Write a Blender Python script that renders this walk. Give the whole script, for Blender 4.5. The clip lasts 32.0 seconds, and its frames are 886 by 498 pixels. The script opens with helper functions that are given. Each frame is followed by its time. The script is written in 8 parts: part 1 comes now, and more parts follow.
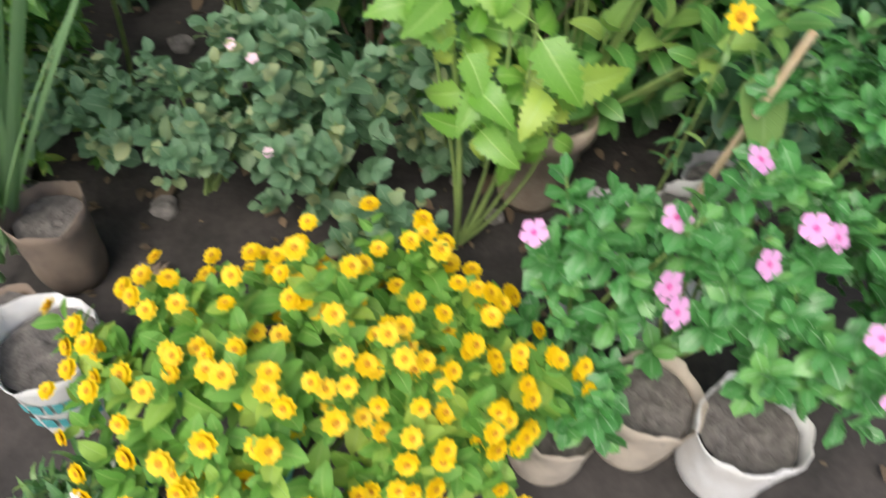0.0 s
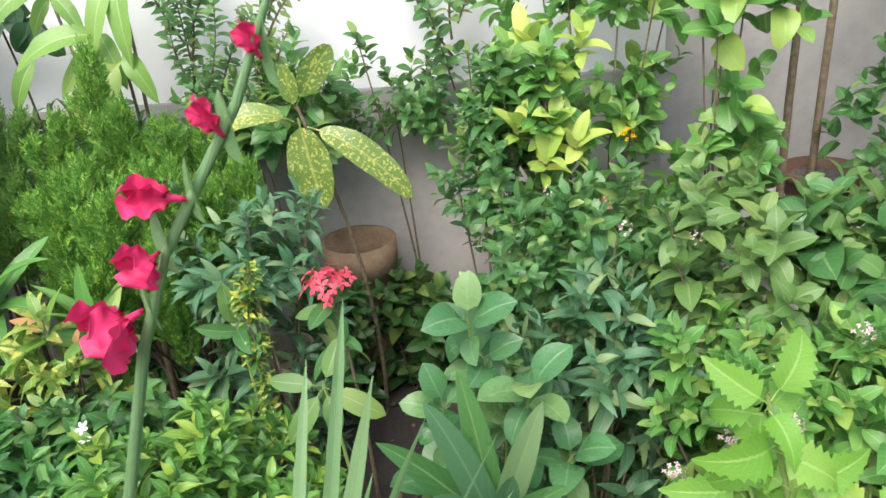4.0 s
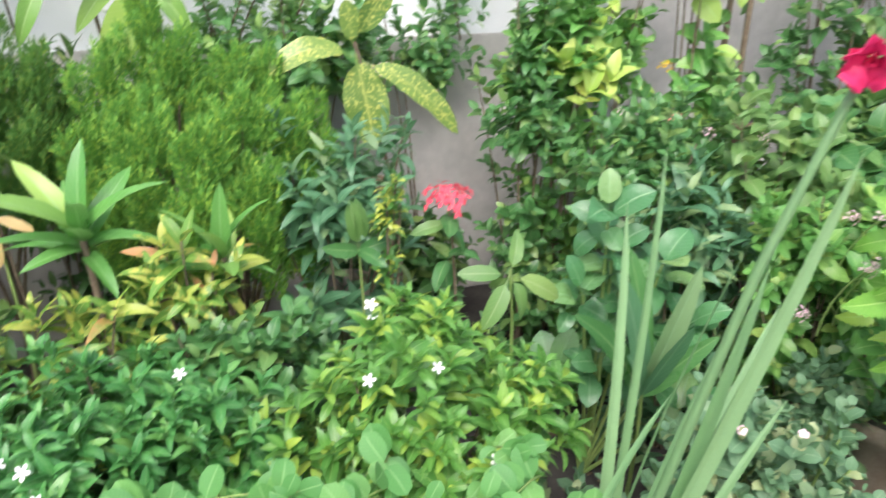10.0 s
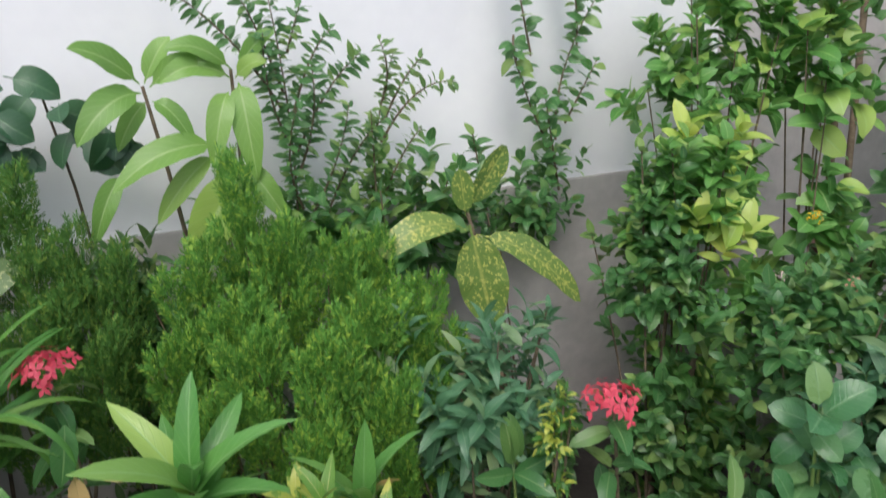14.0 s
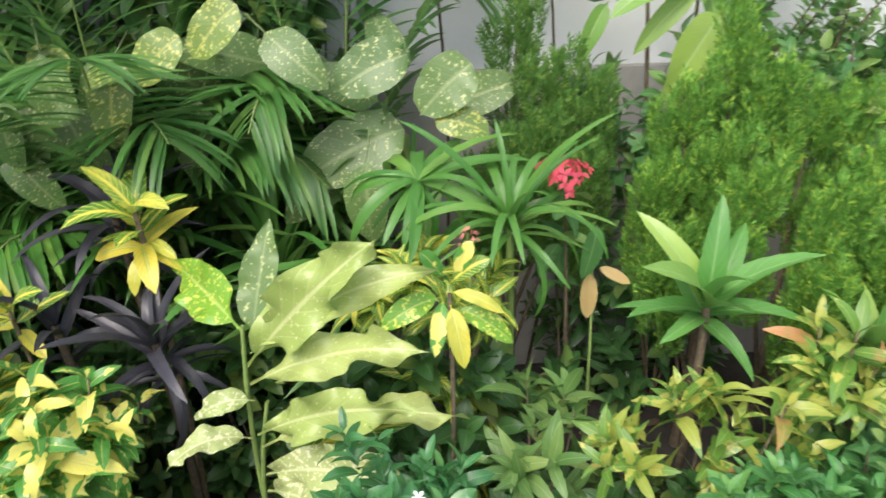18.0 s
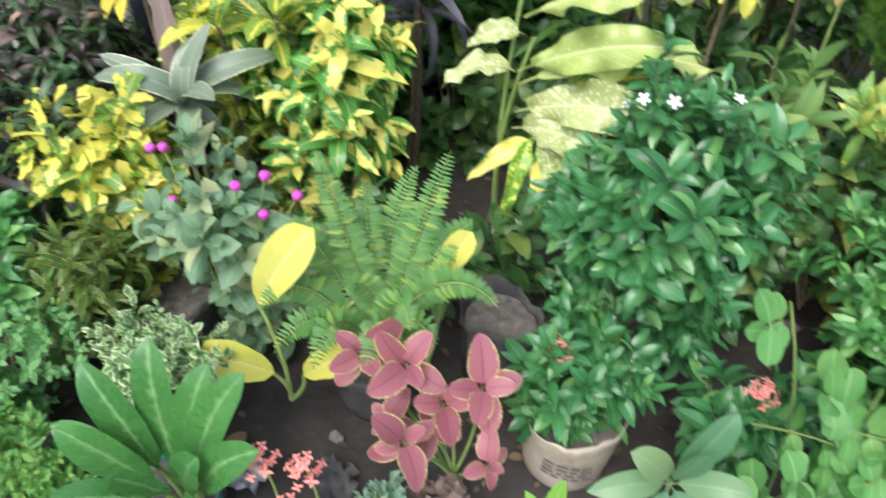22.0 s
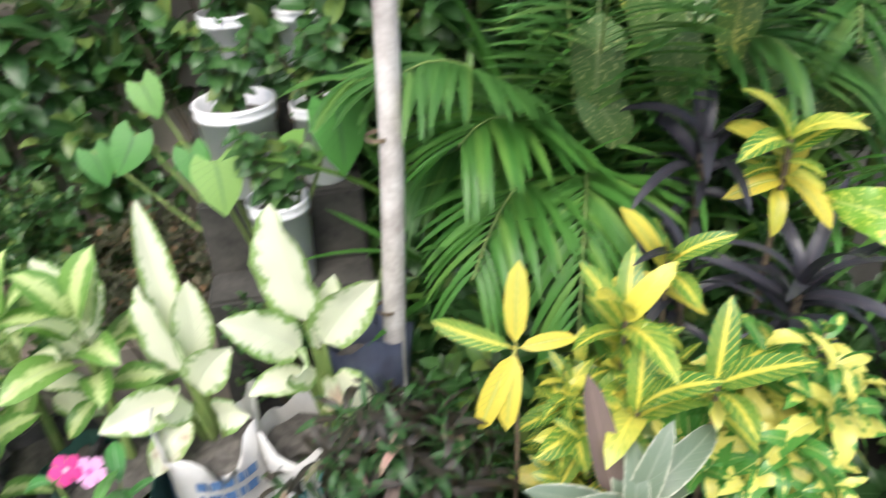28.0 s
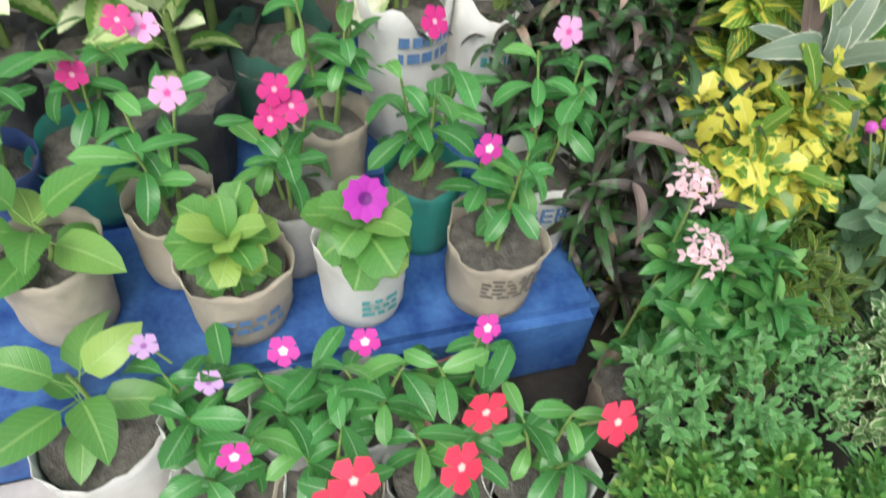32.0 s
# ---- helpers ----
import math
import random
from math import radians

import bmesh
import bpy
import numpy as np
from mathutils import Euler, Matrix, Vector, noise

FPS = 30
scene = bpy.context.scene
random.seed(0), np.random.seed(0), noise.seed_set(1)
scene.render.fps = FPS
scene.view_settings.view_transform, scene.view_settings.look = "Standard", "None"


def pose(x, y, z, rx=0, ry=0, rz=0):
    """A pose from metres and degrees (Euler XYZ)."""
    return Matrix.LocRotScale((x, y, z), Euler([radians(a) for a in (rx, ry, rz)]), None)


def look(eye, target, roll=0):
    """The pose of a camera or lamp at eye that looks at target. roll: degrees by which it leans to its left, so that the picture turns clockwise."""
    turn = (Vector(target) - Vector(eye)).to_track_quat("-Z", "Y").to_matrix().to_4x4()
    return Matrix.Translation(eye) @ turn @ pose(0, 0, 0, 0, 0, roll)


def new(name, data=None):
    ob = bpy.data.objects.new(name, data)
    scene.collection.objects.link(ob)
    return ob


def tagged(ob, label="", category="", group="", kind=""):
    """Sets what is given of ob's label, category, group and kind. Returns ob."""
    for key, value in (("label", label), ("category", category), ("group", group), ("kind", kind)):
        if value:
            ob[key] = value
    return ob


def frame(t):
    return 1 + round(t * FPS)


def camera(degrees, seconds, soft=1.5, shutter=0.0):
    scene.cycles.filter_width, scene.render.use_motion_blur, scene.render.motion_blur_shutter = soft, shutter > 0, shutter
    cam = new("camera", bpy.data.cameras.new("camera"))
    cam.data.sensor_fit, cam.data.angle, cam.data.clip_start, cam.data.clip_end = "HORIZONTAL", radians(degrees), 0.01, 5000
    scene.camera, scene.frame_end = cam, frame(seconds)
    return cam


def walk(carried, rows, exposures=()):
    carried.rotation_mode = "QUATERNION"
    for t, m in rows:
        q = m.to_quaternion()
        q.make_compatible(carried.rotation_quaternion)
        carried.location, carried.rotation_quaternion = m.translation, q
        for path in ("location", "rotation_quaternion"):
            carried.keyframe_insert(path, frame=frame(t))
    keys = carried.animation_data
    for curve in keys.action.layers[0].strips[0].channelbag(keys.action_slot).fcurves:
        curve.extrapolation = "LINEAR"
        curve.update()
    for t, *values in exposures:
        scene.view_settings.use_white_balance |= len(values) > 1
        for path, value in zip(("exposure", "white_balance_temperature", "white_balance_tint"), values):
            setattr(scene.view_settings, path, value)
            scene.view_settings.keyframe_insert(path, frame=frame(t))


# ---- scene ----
cam = camera(62.5, 32.0, soft=1.5, shutter=0.5)
PATH = [
    (0, (-0.054, 0.235, 1.257), (0.043, 1.463, -0.319), 6.8),
    (0.5, (-0.087, 0.339, 1.299), (-0.122, 1.633, -0.226), 4.8),
    (1, (-0.085, 0.399, 1.359), (0.0, 1.831, -0.035), 3.7),
    (1.5, (-0.156, 0.43, 1.421), (0.232, 1.985, 0.223), 4.9),
    (2, (-0.05, 0.507, 1.5), (0.329, 2.141, 0.41), -0.7),
    (2.5, (-0.102, 0.538, 1.544), (0.151, 2.26, 0.558), -5.0),
    (3, (-0.214, 0.519, 1.553), (-0.161, 2.279, 0.606), -4.1),
    (3.5, (-0.435, 0.444, 1.527), (-0.413, 2.254, 0.676), -4.1),
    (5.5, (-0.634, 0.51, 1.436), (-0.446, 2.327, 0.622), -5.0),
    (6, (-0.786, 0.48, 1.476), (-0.156, 2.153, 0.579), -5.7),
    (6.5, (-0.854, 0.534, 1.488), (-0.04, 2.158, 0.651), -7.7),
    (7, (-0.914, 0.539, 1.477), (0.096, 2.107, 0.754), -5.8),
    (7.5, (-1.021, 0.457, 1.452), (-0.007, 2.003, 0.692), -2.7),
    (8, (-1.075, 0.418, 1.453), (0.007, 1.935, 0.726), -1.6),
    (8.5, (-1.169, 0.379, 1.402), (-0.176, 1.943, 0.646), -3.6),
    (9, (-1.248, 0.369, 1.391), (-0.376, 1.996, 0.621), -2.4),
    (9.5, (-1.301, 0.372, 1.394), (-0.562, 2.069, 0.637), -1.8),
    (10, (-1.347, 0.402, 1.365), (-0.705, 2.108, 0.542), 0.6),
    (10.5, (-1.376, 0.457, 1.336), (-0.944, 2.164, 0.389), 1.1),
    (11, (-1.391, 0.494, 1.33), (-1.141, 2.189, 0.299), 1.7),
    (11.5, (-1.42, 0.504, 1.314), (-1.309, 2.224, 0.298), 3.1),
    (12, (-1.495, 0.58, 1.322), (-1.264, 2.313, 0.351), 3.1),
    (12.5, (-1.553, 0.642, 1.352), (-1.057, 2.376, 0.488), 0.3),
    (13, (-1.598, 0.68, 1.367), (-1.005, 2.403, 0.541), -0.5),
    (13.5, (-1.556, 0.777, 1.43), (-0.945, 2.548, 0.731), -2.9),
    (14, (-1.528, 0.817, 1.497), (-0.85, 2.604, 0.91), -2.8),
    (14.5, (-1.541, 0.853, 1.519), (-0.949, 2.693, 1.003), -5.4),
    (15, (-1.577, 0.893, 1.52), (-1.145, 2.776, 1.002), -4.4),
    (15.5, (-1.607, 0.909, 1.519), (-1.474, 2.845, 1.037), -3.2),
    (17.5, (-2.063, 0.822, 1.503), (-1.905, 2.629, 0.662), -2.5),
    (18, (-2.133, 0.85, 1.48), (-2.029, 2.625, 0.565), -1.2),
    (18.5, (-2.172, 0.906, 1.446), (-2.166, 2.671, 0.505), -1.1),
    (19, (-2.258, 0.875, 1.411), (-2.12, 2.564, 0.35), 2.3),
    (19.5, (-2.364, 0.779, 1.41), (-2.195, 2.419, 0.278), 0.6),
    (20, (-2.413, 0.686, 1.385), (-2.265, 2.263, 0.164), 0.8),
    (20.5, (-2.439, 0.645, 1.334), (-2.275, 2.131, 0.005), 2.3),
    (21, (-2.478, 0.621, 1.288), (-2.34, 1.985, -0.168), 3.8),
    (21.5, (-2.493, 0.623, 1.294), (-2.395, 1.974, -0.177), 3.8),
    (22, (-2.543, 0.624, 1.31), (-2.55, 2.057, -0.086), 3.9),
    (22.5, (-2.62, 0.699, 1.302), (-2.759, 2.178, -0.037), 2.6),
    (23, (-2.678, 0.821, 1.303), (-2.872, 2.276, -0.055), 1.6),
    (23.5, (-2.715, 0.904, 1.307), (-2.933, 2.402, 0.001), 0.9),
    (24, (-2.807, 0.963, 1.334), (-2.83, 2.533, 0.096), 0.0),
    (24.5, (-2.934, 0.946, 1.34), (-2.73, 2.573, 0.195), -0.1),
    (25, (-3.012, 0.966, 1.334), (-2.62, 2.63, 0.297), 0.1),
    (25.5, (-3.037, 1.051, 1.349), (-2.666, 2.746, 0.353), -0.4),
    (27.5, (-3.303, 1.216, 1.427), (-2.916, 2.923, 0.46), -1.4),
    (28, (-3.425, 1.156, 1.406), (-3.171, 2.851, 0.375), -3.1),
    (28.5, (-3.547, 1.147, 1.365), (-3.49, 2.784, 0.217), -1.0),
    (29, (-3.709, 1.205, 1.329), (-3.604, 2.791, 0.115), -2.1),
    (29.5, (-3.779, 1.235, 1.287), (-3.63, 2.739, -0.022), 0.1),
    (30, (-3.88, 1.153, 1.229), (-3.577, 2.534, -0.185), 2.8),
    (30.5, (-3.977, 1.049, 1.18), (-3.524, 2.268, -0.34), 6.3),
    (31, (-3.985, 1.005, 1.141), (-3.526, 2.12, -0.455), 7.8),
    (31.5, (-3.99, 0.997, 1.134), (-3.519, 2.141, -0.438), 8.2),
    (32, (-4.005, 1.009, 1.159), (-3.532, 2.252, -0.335), 6.8),
]
walk(cam, [(t, look(eye, target, roll)) for t, eye, target, roll in PATH],
     exposures=[(0.0, 0.52, 6450, 10), (1.0, 0.9, 6444, 10), (2.0, 1.25, 6439, 10), (3.5, 1.0, 6431, 10), (6.0, 0.93, 6380, 10), (7.0, 0.66, 6390, 10), (8.5, 0.76, 6403, 10), (10.5, 1.25, 6212, 10), (13.0, 1.36, 6172, 10), (13.5, 0.98, 6180, 10), (14.0, 0.17, 6183, 10), (15.5, 0.0, 6200, 10), (17.5, 0.82, 6500, 10), (19.0, 0.68, 6500, 10), (20.0, 0.65, 6267, 10), (21.5, 0.95, 6128, 10), (25.0, 1.0, 6080, 10), (28.0, 0.77, 6300, 10), (29.5, 0.28, 6200, 0), (31.0, 0.5, 6200, -4), (32.0, 0.5, 6320, 3)])

# ---- light: open shade under a bright hazy sky ----
world = bpy.data.worlds.new("sky")
scene.world = world
world.use_nodes = True
wn, wl = world.node_tree.nodes, world.node_tree.links
sky = wn.new("ShaderNodeTexSky")
sky.sky_type = "NISHITA"
sky.sun_disc = False
sky.sun_elevation, sky.sun_rotation = radians(55), radians(205)
sky.dust_density = 5.0
wn["Background"].inputs["Strength"].default_value = 0.15
wl.new(sky.outputs[0], wn["Background"].inputs["Color"])
sun = new("sun", bpy.data.lights.new("sun", "SUN"))
sun.data.energy, sun.data.angle, sun.data.color = 1.5, radians(40), (1.0, 0.98, 0.94)
sun.matrix_basis = look((-1.6, -2.8, 5.35), (0, 0.6, 0))

# ---- materials ----
def mat(name):
    m = bpy.data.materials.new(name)
    m.use_nodes = True
    return m, m.node_tree.nodes, m.node_tree.links, m.node_tree.nodes["Principled BSDF"]


class Net:
    """Short hands for building a node tree."""

    def __init__(self, name):
        self.m, self.n, self.l, self.b = mat(name)

    def node(self, kind, **ins):
        nd = self.n.new(kind)
        for k, v in ins.items():
            self.put(nd.inputs[k.replace("_", " ")], v)
        return nd

    def put(self, socket, v):
        if hasattr(v, "is_output"):
            self.l.new(v, socket)
        else:
            socket.default_value = v

    def math(self, op, a, b=0.0, c=0.0):
        nd = self.n.new("ShaderNodeMath")
        nd.operation = op
        for s, v in zip(nd.inputs, (a, b, c)):
            self.put(s, v)
        return nd.outputs[0]

    def mix(self, f, a, b):
        nd = self.n.new("ShaderNodeMix")
        nd.data_type = "RGBA"
        for s, v in ((nd.inputs[0], f), (nd.inputs[6], a), (nd.inputs[7], b)):
            self.put(s, (*v, 1) if isinstance(v, tuple) and len(v) == 3 else v)
        return nd.outputs[2]

    def step(self, v, lo, hi):
        nd = self.n.new("ShaderNodeMapRange")
        for k, x in zip((0, 1, 2, 3, 4), (v, lo, hi, 0.0, 1.0)):
            self.put(nd.inputs[k], x)
        return nd.outputs[0]

    def noise(self, scale, detail=3.0, vec=None):
        nd = self.n.new("ShaderNodeTexNoise")
        nd.inputs["Scale"].default_value, nd.inputs["Detail"].default_value = scale, detail
        if vec is not None:
            self.l.new(vec, nd.inputs["Vector"])
        return nd.outputs[0]

    def bump(self, h, strength=0.3, dist=0.002):
        nd = self.n.new("ShaderNodeBump")
        nd.inputs["Strength"].default_value, nd.inputs["Distance"].default_value = strength, dist
        self.l.new(h, nd.inputs["Height"])
        self.l.new(nd.outputs[0], self.b.inputs["Normal"])
        return nd.outputs[0]

    def rand(self):
        oi, ge = self.n.new("ShaderNodeObjectInfo"), self.n.new("ShaderNodeNewGeometry")
        return self.math("FRACT", self.math("ADD", oi.outputs["Random"], ge.outputs["Random Per Island"]))


def leaf_mat(name, a, b, vein=None, style="plain", second=(0.5, 0.5, 0.1), amount=0.5, rough=0.32, glow=0.3, old=None, young=0.7):
    """A leaf surface. a, b: the blade's colours from leaf to leaf; vein: midrib and side veins; style: how the second colour lies on it."""
    t = Net(name)
    uvn = t.n.new("ShaderNodeUVMap")
    sep = t.n.new("ShaderNodeSeparateXYZ")
    t.l.new(uvn.outputs[0], sep.inputs[0])
    u, v = sep.outputs[0], sep.outputs[1]
    across = t.math("MULTIPLY", t.math("ABSOLUTE", t.math("SUBTRACT", u, 0.5)), 2.0)
    tc = t.n.new("ShaderNodeTexCoord")
    r = t.rand()
    shift = t.n.new("ShaderNodeVectorMath")
    shift.operation = "ADD"
    t.l.new(tc.outputs["Object"], shift.inputs[0])
    comb = t.n.new("ShaderNodeCombineXYZ")
    for k in range(3):
        t.l.new(t.math("MULTIPLY", r, 7.0 + k), comb.inputs[k])
    t.l.new(comb.outputs[0], shift.inputs[1])
    pos = shift.outputs[0]
    big = t.noise(22, 3, pos)
    fine = t.noise(260, 2, pos)
    col = t.mix(t.math("ADD", t.math("MULTIPLY", r, 0.75), t.math("MULTIPLY", big, 0.3)), a, b)
    col = t.mix(t.math("MULTIPLY", fine, 0.25), col, tuple(min(1, c * 0.55) for c in a))
    if style == "plain" and young:
        col = t.mix(t.math("MULTIPLY", t.step(r, 0.72, 0.98), young), col, (min(1, b[0] * 1.9 + 0.05), min(1, b[1] * 1.3), b[2] * 1.1))
    stripes = t.math("PINGPONG", t.math("ADD", t.math("MULTIPLY", v, 9.0), t.math("MULTIPLY", across, -2.2)), 0.5)
    side = t.math("SUBTRACT", 1.0, t.step(stripes, 0.03, 0.11))
    mid = t.math("SUBTRACT", 1.0, t.step(across, 0.04, 0.1))
    if style == "spots":
        vo = t.n.new("ShaderNodeTexVoronoi")
        vo.inputs["Scale"].default_value = 190
        t.l.new(pos, vo.inputs["Vector"])
        k = t.math("MULTIPLY", t.step(t.math("ADD", t.noise(105, 4, pos), t.math("MULTIPLY", vo.outputs[0], -0.25)), 0.62 - 0.3 * amount, 0.66 - 0.3 * amount), 0.9)
        col = t.mix(k, col, second)
    elif style == "centre":
        k = t.math("ADD", across, t.math("MULTIPLY", t.math("SUBTRACT", t.noise(70, 4, pos), 0.5), 1.1))
        k = t.math("SUBTRACT", 1.0, t.step(k, amount - 0.1, amount + 0.14))
        col = t.mix(k, col, second)
    elif style == "margin":
        k = t.math("ADD", across, t.math("MULTIPLY", t.math("SUBTRACT", t.noise(90, 3, pos), 0.5), 0.35))
        col = t.mix(t.step(k, amount, amount + 0.1), col, second)
    elif style == "patch":
        k = t.step(t.math("ADD", t.noise(34, 3, pos), t.math("MULTIPLY", r, 0.3)), 0.75 - 0.35 * amount, 0.79 - 0.35 * amount)
        col = t.mix(k, col, second)
    elif style == "mottle":
        k = t.math("ADD", t.math("MULTIPLY", t.noise(38, 2, pos), 1.0), t.math("MULTIPLY", t.math("SUBTRACT", r, 0.5), 0.55))
        k = t.math("ADD", k, t.math("MULTIPLY", t.math("SUBTRACT", 0.5, across), 0.22))
        col = t.mix(t.step(k, 0.68 - 0.35 * amount, 0.71 - 0.35 * amount), col, second)
    elif style == "veins":
        k = t.math("MAXIMUM", t.step(t.math("ADD", side, t.math("MULTIPLY", t.noise(90, 2, pos), 0.6)), 0.75, 0.95), t.math("SUBTRACT", 1.0, t.step(across, 0.1, 0.25)))
        k = t.math("MAXIMUM", k, t.step(t.math("ADD", r, t.math("MULTIPLY", big, 0.4)), 1.05 - 0.5 * amount, 1.25 - 0.5 * amount))
        col = t.mix(k, col, second)
    if vein:
        col = t.mix(t.math("MULTIPLY", mid, 0.5), col, vein)
        col = t.mix(t.math("MULTIPLY", side, 0.13), col, vein)
    if old:
        k = t.step(t.math("ADD", r, t.math("MULTIPLY", big, 0.25)), 1.09, 1.14)
        col = t.mix(k, col, old)
    t.put(t.b.inputs["Base Color"], col)
    t.put(t.b.inputs["Roughness"], t.math("ADD", rough - 0.08, t.math("MULTIPLY", big, 0.2)))
    nrm = t.bump(t.math("ADD", t.math("MULTIPLY", side, -0.6), t.math("ADD", t.math("MULTIPLY", mid, -1.0), t.math("MULTIPLY", fine, 0.4))), 0.35, 0.0015)
    tr = t.n.new("ShaderNodeBsdfTranslucent")
    t.l.new(t.mix(0.35, col, (0.34, 0.60, 0.18)), tr.inputs[0])
    t.l.new(nrm, tr.inputs["Normal"])
    ms = t.n.new("ShaderNodeMixShader")
    ms.inputs[0].default_value = glow
    t.l.new(t.b.outputs[0], ms.inputs[1])
    t.l.new(tr.outputs[0], ms.inputs[2])
    t.l.new(ms.outputs[0], t.n["Material Output"].inputs["Surface"])
    return t.m


def rough_mat(name, a, b, scale=30.0, rough=0.8, bump=0.4, dist=0.003, detail=6.0, metal=0.0):
    """A matt, stained surface between two colours."""
    t = Net(name)
    tc = t.n.new("ShaderNodeTexCoord")
    n1, n2 = t.noise(scale, detail, tc.outputs["Object"]), t.noise(scale * 6, 3, tc.outputs["Object"])
    k = t.step(t.math("ADD", t.math("MULTIPLY", n1, 0.75), t.math("MULTIPLY", n2, 0.3)), 0.36, 0.7)
    t.put(t.b.inputs["Base Color"], t.mix(k, a, b))
    t.b.inputs["Roughness"].default_value = rough
    t.b.inputs["Metallic"].default_value = metal
    t.bump(t.math("ADD", n1, t.math("MULTIPLY", n2, 0.4)), bump, dist)
    return t.m


def sack_mat(name, a, b):
    """Woven plastic sacking: fine crossing tapes, soil stains at random."""
    t = Net(name)
    uvn = t.n.new("ShaderNodeUVMap")
    ws = []
    for axis in ("X", "Y"):
        w = t.n.new("ShaderNodeTexWave")
        w.bands_direction = axis
        w.inputs["Scale"].default_value = 60
        t.l.new(uvn.outputs[0], w.inputs["Vector"])
        ws.append(w.outputs["Fac"])
    tc = t.n.new("ShaderNodeTexCoord")
    n1 = t.noise(14, 6, tc.outputs["Object"])
    weave = t.math("MULTIPLY", ws[0], ws[1])
    col = t.mix(t.step(n1, 0.42, 0.72), a, b)
    col = t.mix(t.math("MULTIPLY", weave, 0.14), col, tuple(c * 0.6 for c in b))
    t.put(t.b.inputs["Base Color"], col)
    t.b.inputs["Roughness"].default_value = 0.6
    t.bump(t.math("ADD", weave, t.math("MULTIPLY", t.noise(38, 5, tc.outputs["Object"]), 5.0)), 0.6, 0.003)
    return t.m


def petal_mat(name, a, b, eye=None, eye_size=0.2, rough=0.55):
    """Petals: paler or darker towards the base by v, with a small eye."""
    t = Net(name)
    uvn = t.n.new("ShaderNodeUVMap")
    sep = t.n.new("ShaderNodeSeparateXYZ")
    t.l.new(uvn.outputs[0], sep.inputs[0])
    tc = t.n.new("ShaderNodeTexCoord")
    k = t.math("ADD", t.math("MULTIPLY", t.rand(), 0.5), t.math("MULTIPLY", t.noise(90, 3, tc.outputs["Object"]), 0.6))
    col = t.mix(k, a, b)
    if eye:
        col = t.mix(t.math("SUBTRACT", 1.0, t.step(sep.outputs[1], eye_size, eye_size + 0.08)), col, eye)
    t.put(t.b.inputs["Base Color"], col)
    t.b.inputs["Roughness"].default_value = rough
    tr = t.n.new("ShaderNodeBsdfTranslucent")
    t.l.new(col, tr.inputs[0])
    ms = t.n.new("ShaderNodeMixShader")
    ms.inputs[0].default_value = 0.3
    t.l.new(t.b.outputs[0], ms.inputs[1])
    t.l.new(tr.outputs[0], ms.inputs[2])
    t.l.new(ms.outputs[0], t.n["Material Output"].inputs["Surface"])
    return t.m


# ---- mesh helpers ----


def mesh_of(name, verts, faces, uvs=None, mats=(), slots=None, smooth=True):
    """A mesh from arrays; faces: lists of corners; uvs: one pair a vertex."""
    me = bpy.data.meshes.new(name)
    me.from_pydata([tuple(v) for v in verts], [], [tuple(f) for f in faces])
    if uvs is not None:
        lay = me.uv_layers.new(name="UVMap")
        idx = np.empty(len(me.loops), np.int32)
        me.loops.foreach_get("vertex_index", idx)
        lay.data.foreach_set("uv", np.asarray(uvs, np.float32)[idx].ravel())
    for m in mats:
        me.materials.append(m)
    if slots is not None:
        me.polygons.foreach_set("material_index", np.asarray(slots, np.int32))
    if smooth:
        me.polygons.foreach_set("use_smooth", np.ones(len(me.polygons), bool))
    me.update()
    return me


def part(name, me, parent, m=None, label=""):
    ob = new(name, me)
    ob.parent = parent
    if m is not None:
        ob.matrix_basis = m
    if label:
        ob["label"] = label
    return ob


def thing(name, loc, label, category, group="", kind=""):
    ob = new(name)
    ob.location = loc
    ob.empty_display_size = 0.05
    return tagged(ob, label, category, group, kind)


